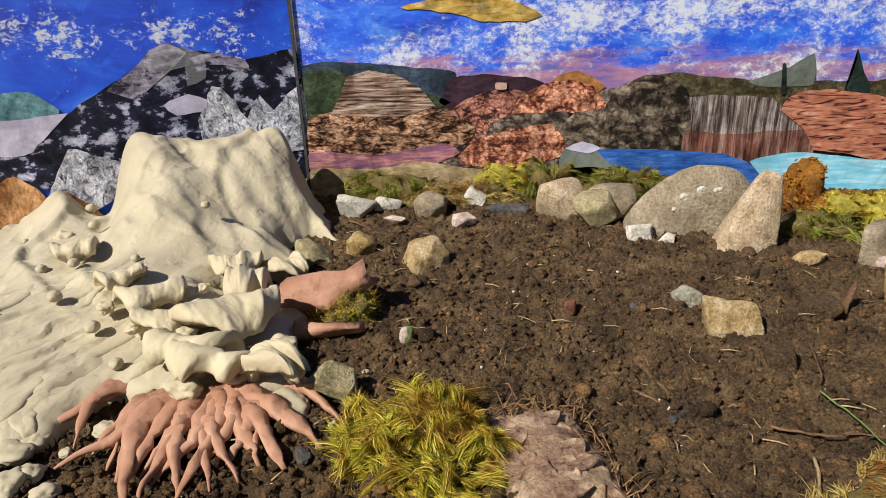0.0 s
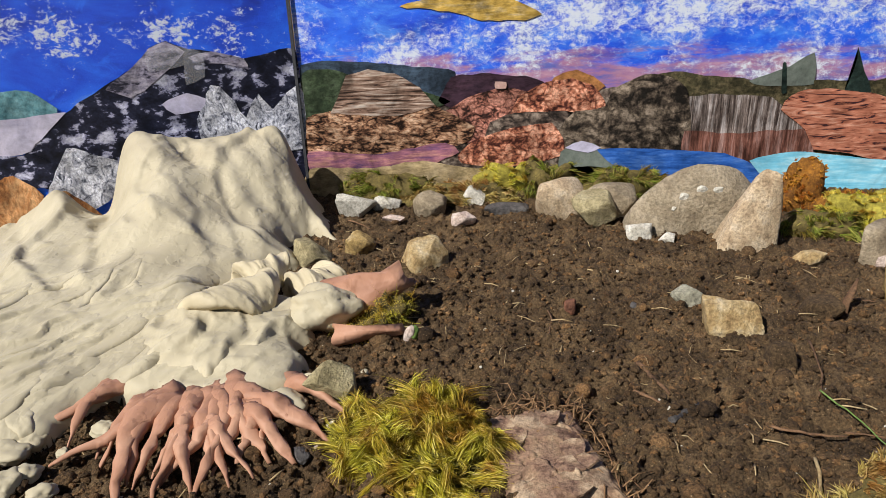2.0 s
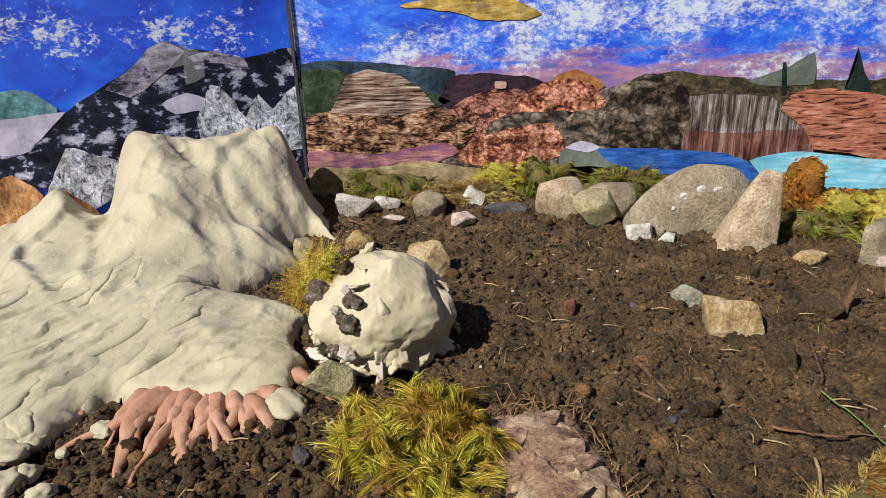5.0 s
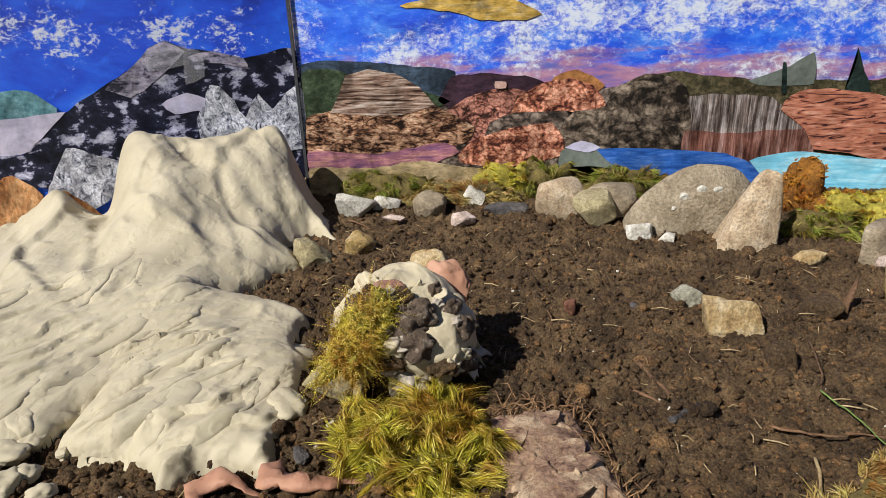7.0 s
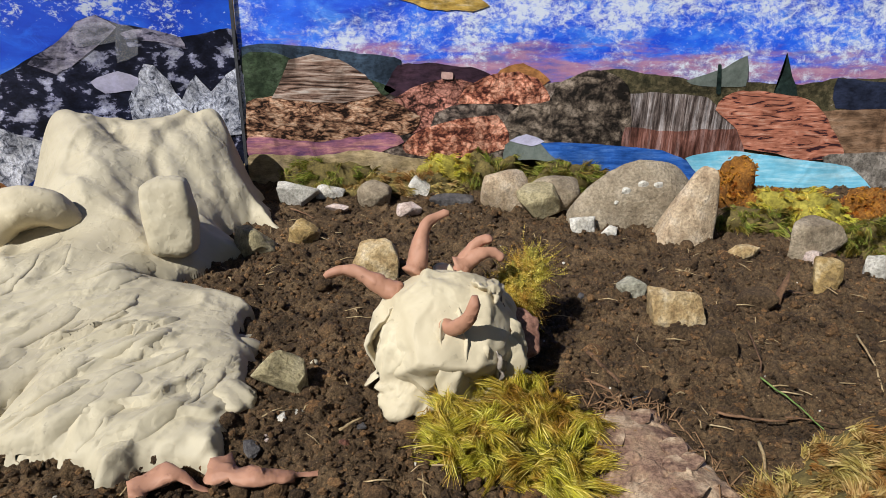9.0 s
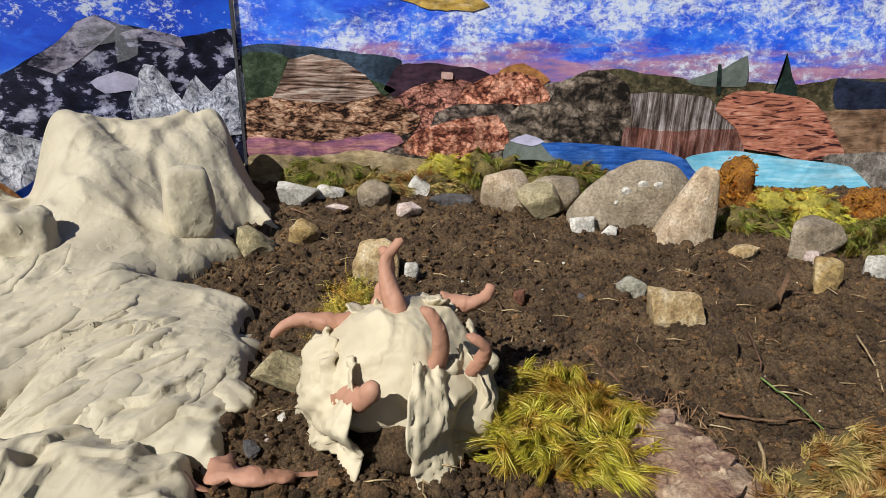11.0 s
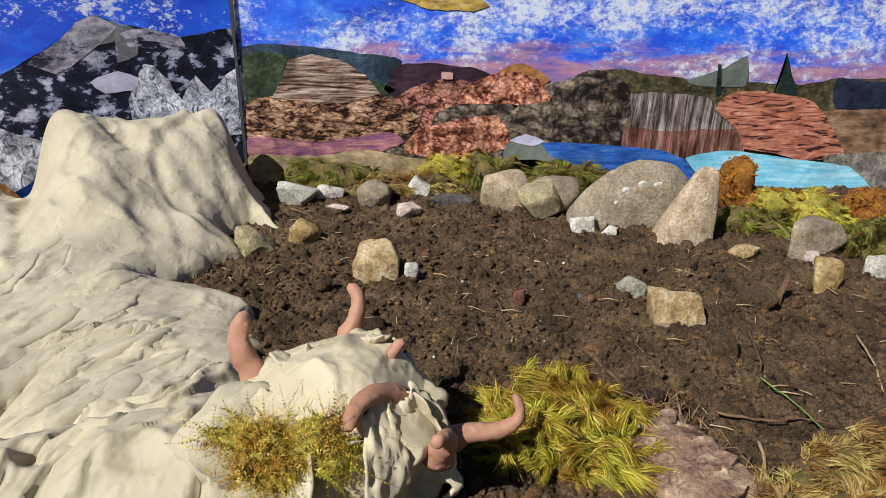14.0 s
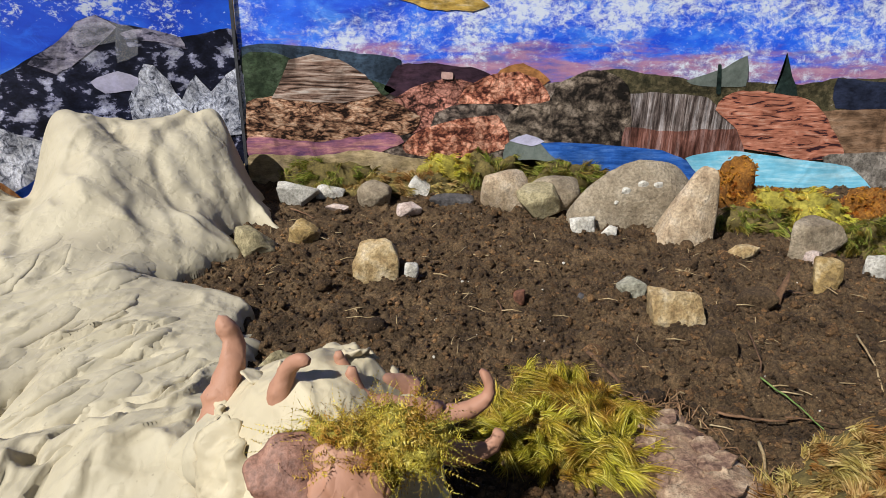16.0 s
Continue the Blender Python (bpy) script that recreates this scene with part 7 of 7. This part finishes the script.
    walk(BLOCK, [(0, sink), (7.4, sink), (7.5, near((-0.333, 0.869, 0.095), 0.030, -15, -12, 5, 0.018)), (7.7, near((-0.317, 0.844, 0.086), 0.030, -18, 4, 5)), (8.0, near((-0.299, 0.837, 0.082), 0.046, -18, 22, 5)),
                 (8.2, near((-0.259, 0.825, 0.066), 0.052, -15, 52, 0)), (8.4, near((-0.25, 0.818, 0.056), 0.056, -10, 62, 0)), (8.6, near((-0.246, 0.821, 0.049), 0.056, -5, 76, 0)), (8.8, near((-0.249, 0.773, 0.057), 0.034, -10, 35, 0)),
                 (9.0, near((-0.259, 0.755, 0.054), 0.032, -15, -5, 8)), (9.3, near((-0.263, 0.747, 0.052), 0.030, -18, 0, 0)), (10.6, near((-0.247, 0.776, 0.058), 0.014, -15, 0, 20)),
                 (11.5, near((-0.251, 0.788, 0.06), 0.008, -10, 0, 30)), (12.0, p3((-0.252, 0.723, 0.03), -0.012, -30, 0, 20)), (12.5, p3((-0.253, 0.705, 0.019), -0.07, -30, 0, 20)), (16, p3((-0.253, 0.705, 0.019), -0.10, -30, 0, 20))])
    sink = pose((-0.663, 1.1, 0.004)[0], (-0.663, 1.1, 0.004)[1], 0.0)
    walk(SLUG, [(0, sink), (7.4, sink), (7.5, near((-0.53, 0.88, 0.057), 0.020, 0, 0, 20, 0.040)), (7.7, near((-0.611, 1.042, 0.003), 0.020, 10, 35, 10, 0.026)), (8.0, near((-0.524, 0.908, 0.033), 0.020, 65, 10, 10, 0.008)), (8.2, near((-0.575, 1.002, 0.003), 0.052, 0, -30, 0, 0.010)),
                (8.4, near((-0.51, 0.916, 0.027), 0.055, 0, -50, 0, 0.010)), (8.6, near((-0.438, 0.828, 0.052), 0.052, 0, -60, 0, 0.004)), (9.0, near((-0.4, 0.744, 0.048), 0.024, 0, 0, 30)), (9.3, near((-0.392, 0.727, 0.045), 0.020, 0, 10, 30)), (10.6, p3((-0.389, 0.721, 0.044), -0.03, 0, 10, 30)), (11.3, p3((-0.389, 0.721, 0.044), -0.09, 0, 10, 30)), (16, p3((-0.389, 0.721, 0.044), -0.10, 0, 10, 30))])
    sink = p3((-0.384, 0.71, 0.042), -0.09)
    walk(HEAD, [(0, sink), (9.3, sink), (10.6, p3((-0.39, 0.71, 0.042), -0.02, 0, 0, -40)), (11.3, p3((-0.375, 0.677, 0.037), 0.018, 0, 0, -30)), (11.5, pose(-0.311, 0.629, 0.060, 0, 0, -10)), (11.7, pose(-0.307, 0.623, 0.060, 10, 0, 10)), (11.85, pose(-0.27, 0.55, 0.055, 30, 0, 20)),
                (12.0, pose(-0.234, 0.476, 0.050, 60, 0, 30)), (12.3, pose(-0.196, 0.502, 0.046, 60, 20, 40)), (12.5, pose(-0.150, 0.478, 0.038, 45, 28, 40)), (12.6, pose(-0.134, 0.462, 0.038, 40, 30, 40)), (13.0, pose(-0.112, 0.424, 0.044, 40, 40, 60)),
                (13.3, pose(-0.102, 0.383, 0.030, 40, 60, 60)), (14.0, pose(-0.090, 0.392, 0.040, 40, 60, 60)), (16, pose(-0.092, 0.386, 0.034, 40, 60, 60))])
    sink = p3((-0.248, 0.731, 0.033), -0.09)
    walk(KNOB, [(0, sink), (11.5, sink), (12.0, p3((-0.251, 0.72, 0.028), 0.016, 0, 0, 20)), (12.5, p3((-0.238, 0.64, 0.026), 0.02, 20, 0, 20)), (12.7, p3((-0.238, 0.634, 0.026), 0.02, 30, 0, 20)), (12.9, p3((-0.2, 0.562, 0.024), 0.02, 50, 0, 20)),
                (13.1, p3((-0.144, 0.496, 0.006), 0.012, 70, 0, 20)), (13.3, pose(*(-0.111, 0.402), 0.030, 80, 0, 30)), (13.7, pose(*(-0.094, 0.377), 0.018, 80, 0, 30)), (16, pose(*(-0.105, 0.364), 0.015, 80, 0, 30))])
    # the tan stone is nudged aside, and a pebble works up beside it
    r1 = ROCK.matrix_world.copy()
    r0 = Matrix.Translation((-0.013, 0.057, -0.007)) @ r1 @ pose(0, 0, 0, 0, 8, 40)
    walk(ROCK, [(0, r0), (4.4, r0), (5.8, r1), (16, r1)])
    b1 = PEBBLE.matrix_world.copy()
    b0 = Matrix.Translation((0, -0.02, -0.03)) @ b1
    walk(PEBBLE, [(0, b0), (9.4, b0), (10.8, b1), (16, b1)])
    low = pose(-0.03, 0.03, -0.045)
    walk(puddle, [(0, low), (9.3, low), (11.1, pose(0, 0, 0)), (16, pose(0, 0, 0))])
    deep = pose(-0.03, 0.02, -0.075)
    walk(apron, [(0, deep), (12.6, deep), (13.2, pose(-0.012, 0.006, -0.030)), (13.9, pose(0, 0, 0)), (16, pose(0, 0, 0))])
    # roots stir, then draw back under the flow
    for k, (ob, b) in enumerate(FINGERS):
        rows = [(0, 0), (0.8, 2), (1.5, 7), (2.1, -4 if k < 5 else 8), (2.7, 5), (3.2, -3), (3.8, 4 if k % 2 else -5), (4.2, 6 if k > 6 else -6), (16, 0)]
        walk(ob, [(t, Matrix.Translation(b) @ pose(0, 0, 0, 0, 0, a * (0.6 + 0.1 * (k % 4)))) for t, a in rows])
    walk(roots, [(0, pose(0, 0, 0)), (4.2, pose(0, 0, 0)), (5.2, pose(-0.01, 0.03, -0.012)), (6.2, pose(-0.02, 0.07, -0.05)), (16, pose(-0.02, 0.07, -0.05))])
    for ob, k in ((strip_a, 1), (strip_b, 2)):
        back = pose(-0.09, 0.13, -0.07)
        walk(ob, [(0, back), (4.3, back), (5.4, pose(-0.03, 0.03, -0.012)), (6.3, pose(0, 0, -0.003)), (16, pose(0, 0, -0.003))])
    a0, a1, a2, a3 = (-0.1, 0.647), (-0.079, 0.641), (-0.056, 0.641), (-0.037, 0.647)
    z = pose(*(-0.039, 0.561), -0.12)
    walk(arm, [(0, pose(*a0, 0)), (0.8, pose(*a0, 0.002)), (1.5, pose(*a1, 0.0)), (2.4, pose(*a2, 0, 0, 0, 4)), (3.5, pose(*a2, 0, 0, 0, 8)), (4.2, pose(*a3, -0.012, 0, 0, 10)), (5.2, pose(*(-0.041, 0.58), -0.06)), (6.3, z), (16, z)])
    walk(paw, [(0, pose(-0.10, 0.0, -0.03)), (1.0, pose(-0.10, 0.0, -0.03)), (1.8, pose(-0.075, -0.02, 0.022)), (2.4, pose(-0.05, -0.02, 0.024)), (3.6, pose(-0.05, -0.02, 0.022)), (16, pose(-0.05, -0.02, 0.02))])
    walk(bud, [(0, pose(*(-0.043, 0.593), 0.008, 0, 10, 0)), (1.5, pose(*(-0.042, 0.593), 0.008, 0, 20, 0)), (2.5, pose(*(-0.032, 0.596), 0.008, 0, 30, 0)), (4.2, pose(*(-0.023, 0.59), 0.006, 0, 50, 0)), (6.3, pose(*(-0.021, 0.57), -0.02, 0, 50, 0)), (16, pose(*(-0.021, 0.57), -0.02, 0, 50, 0))])


motions()
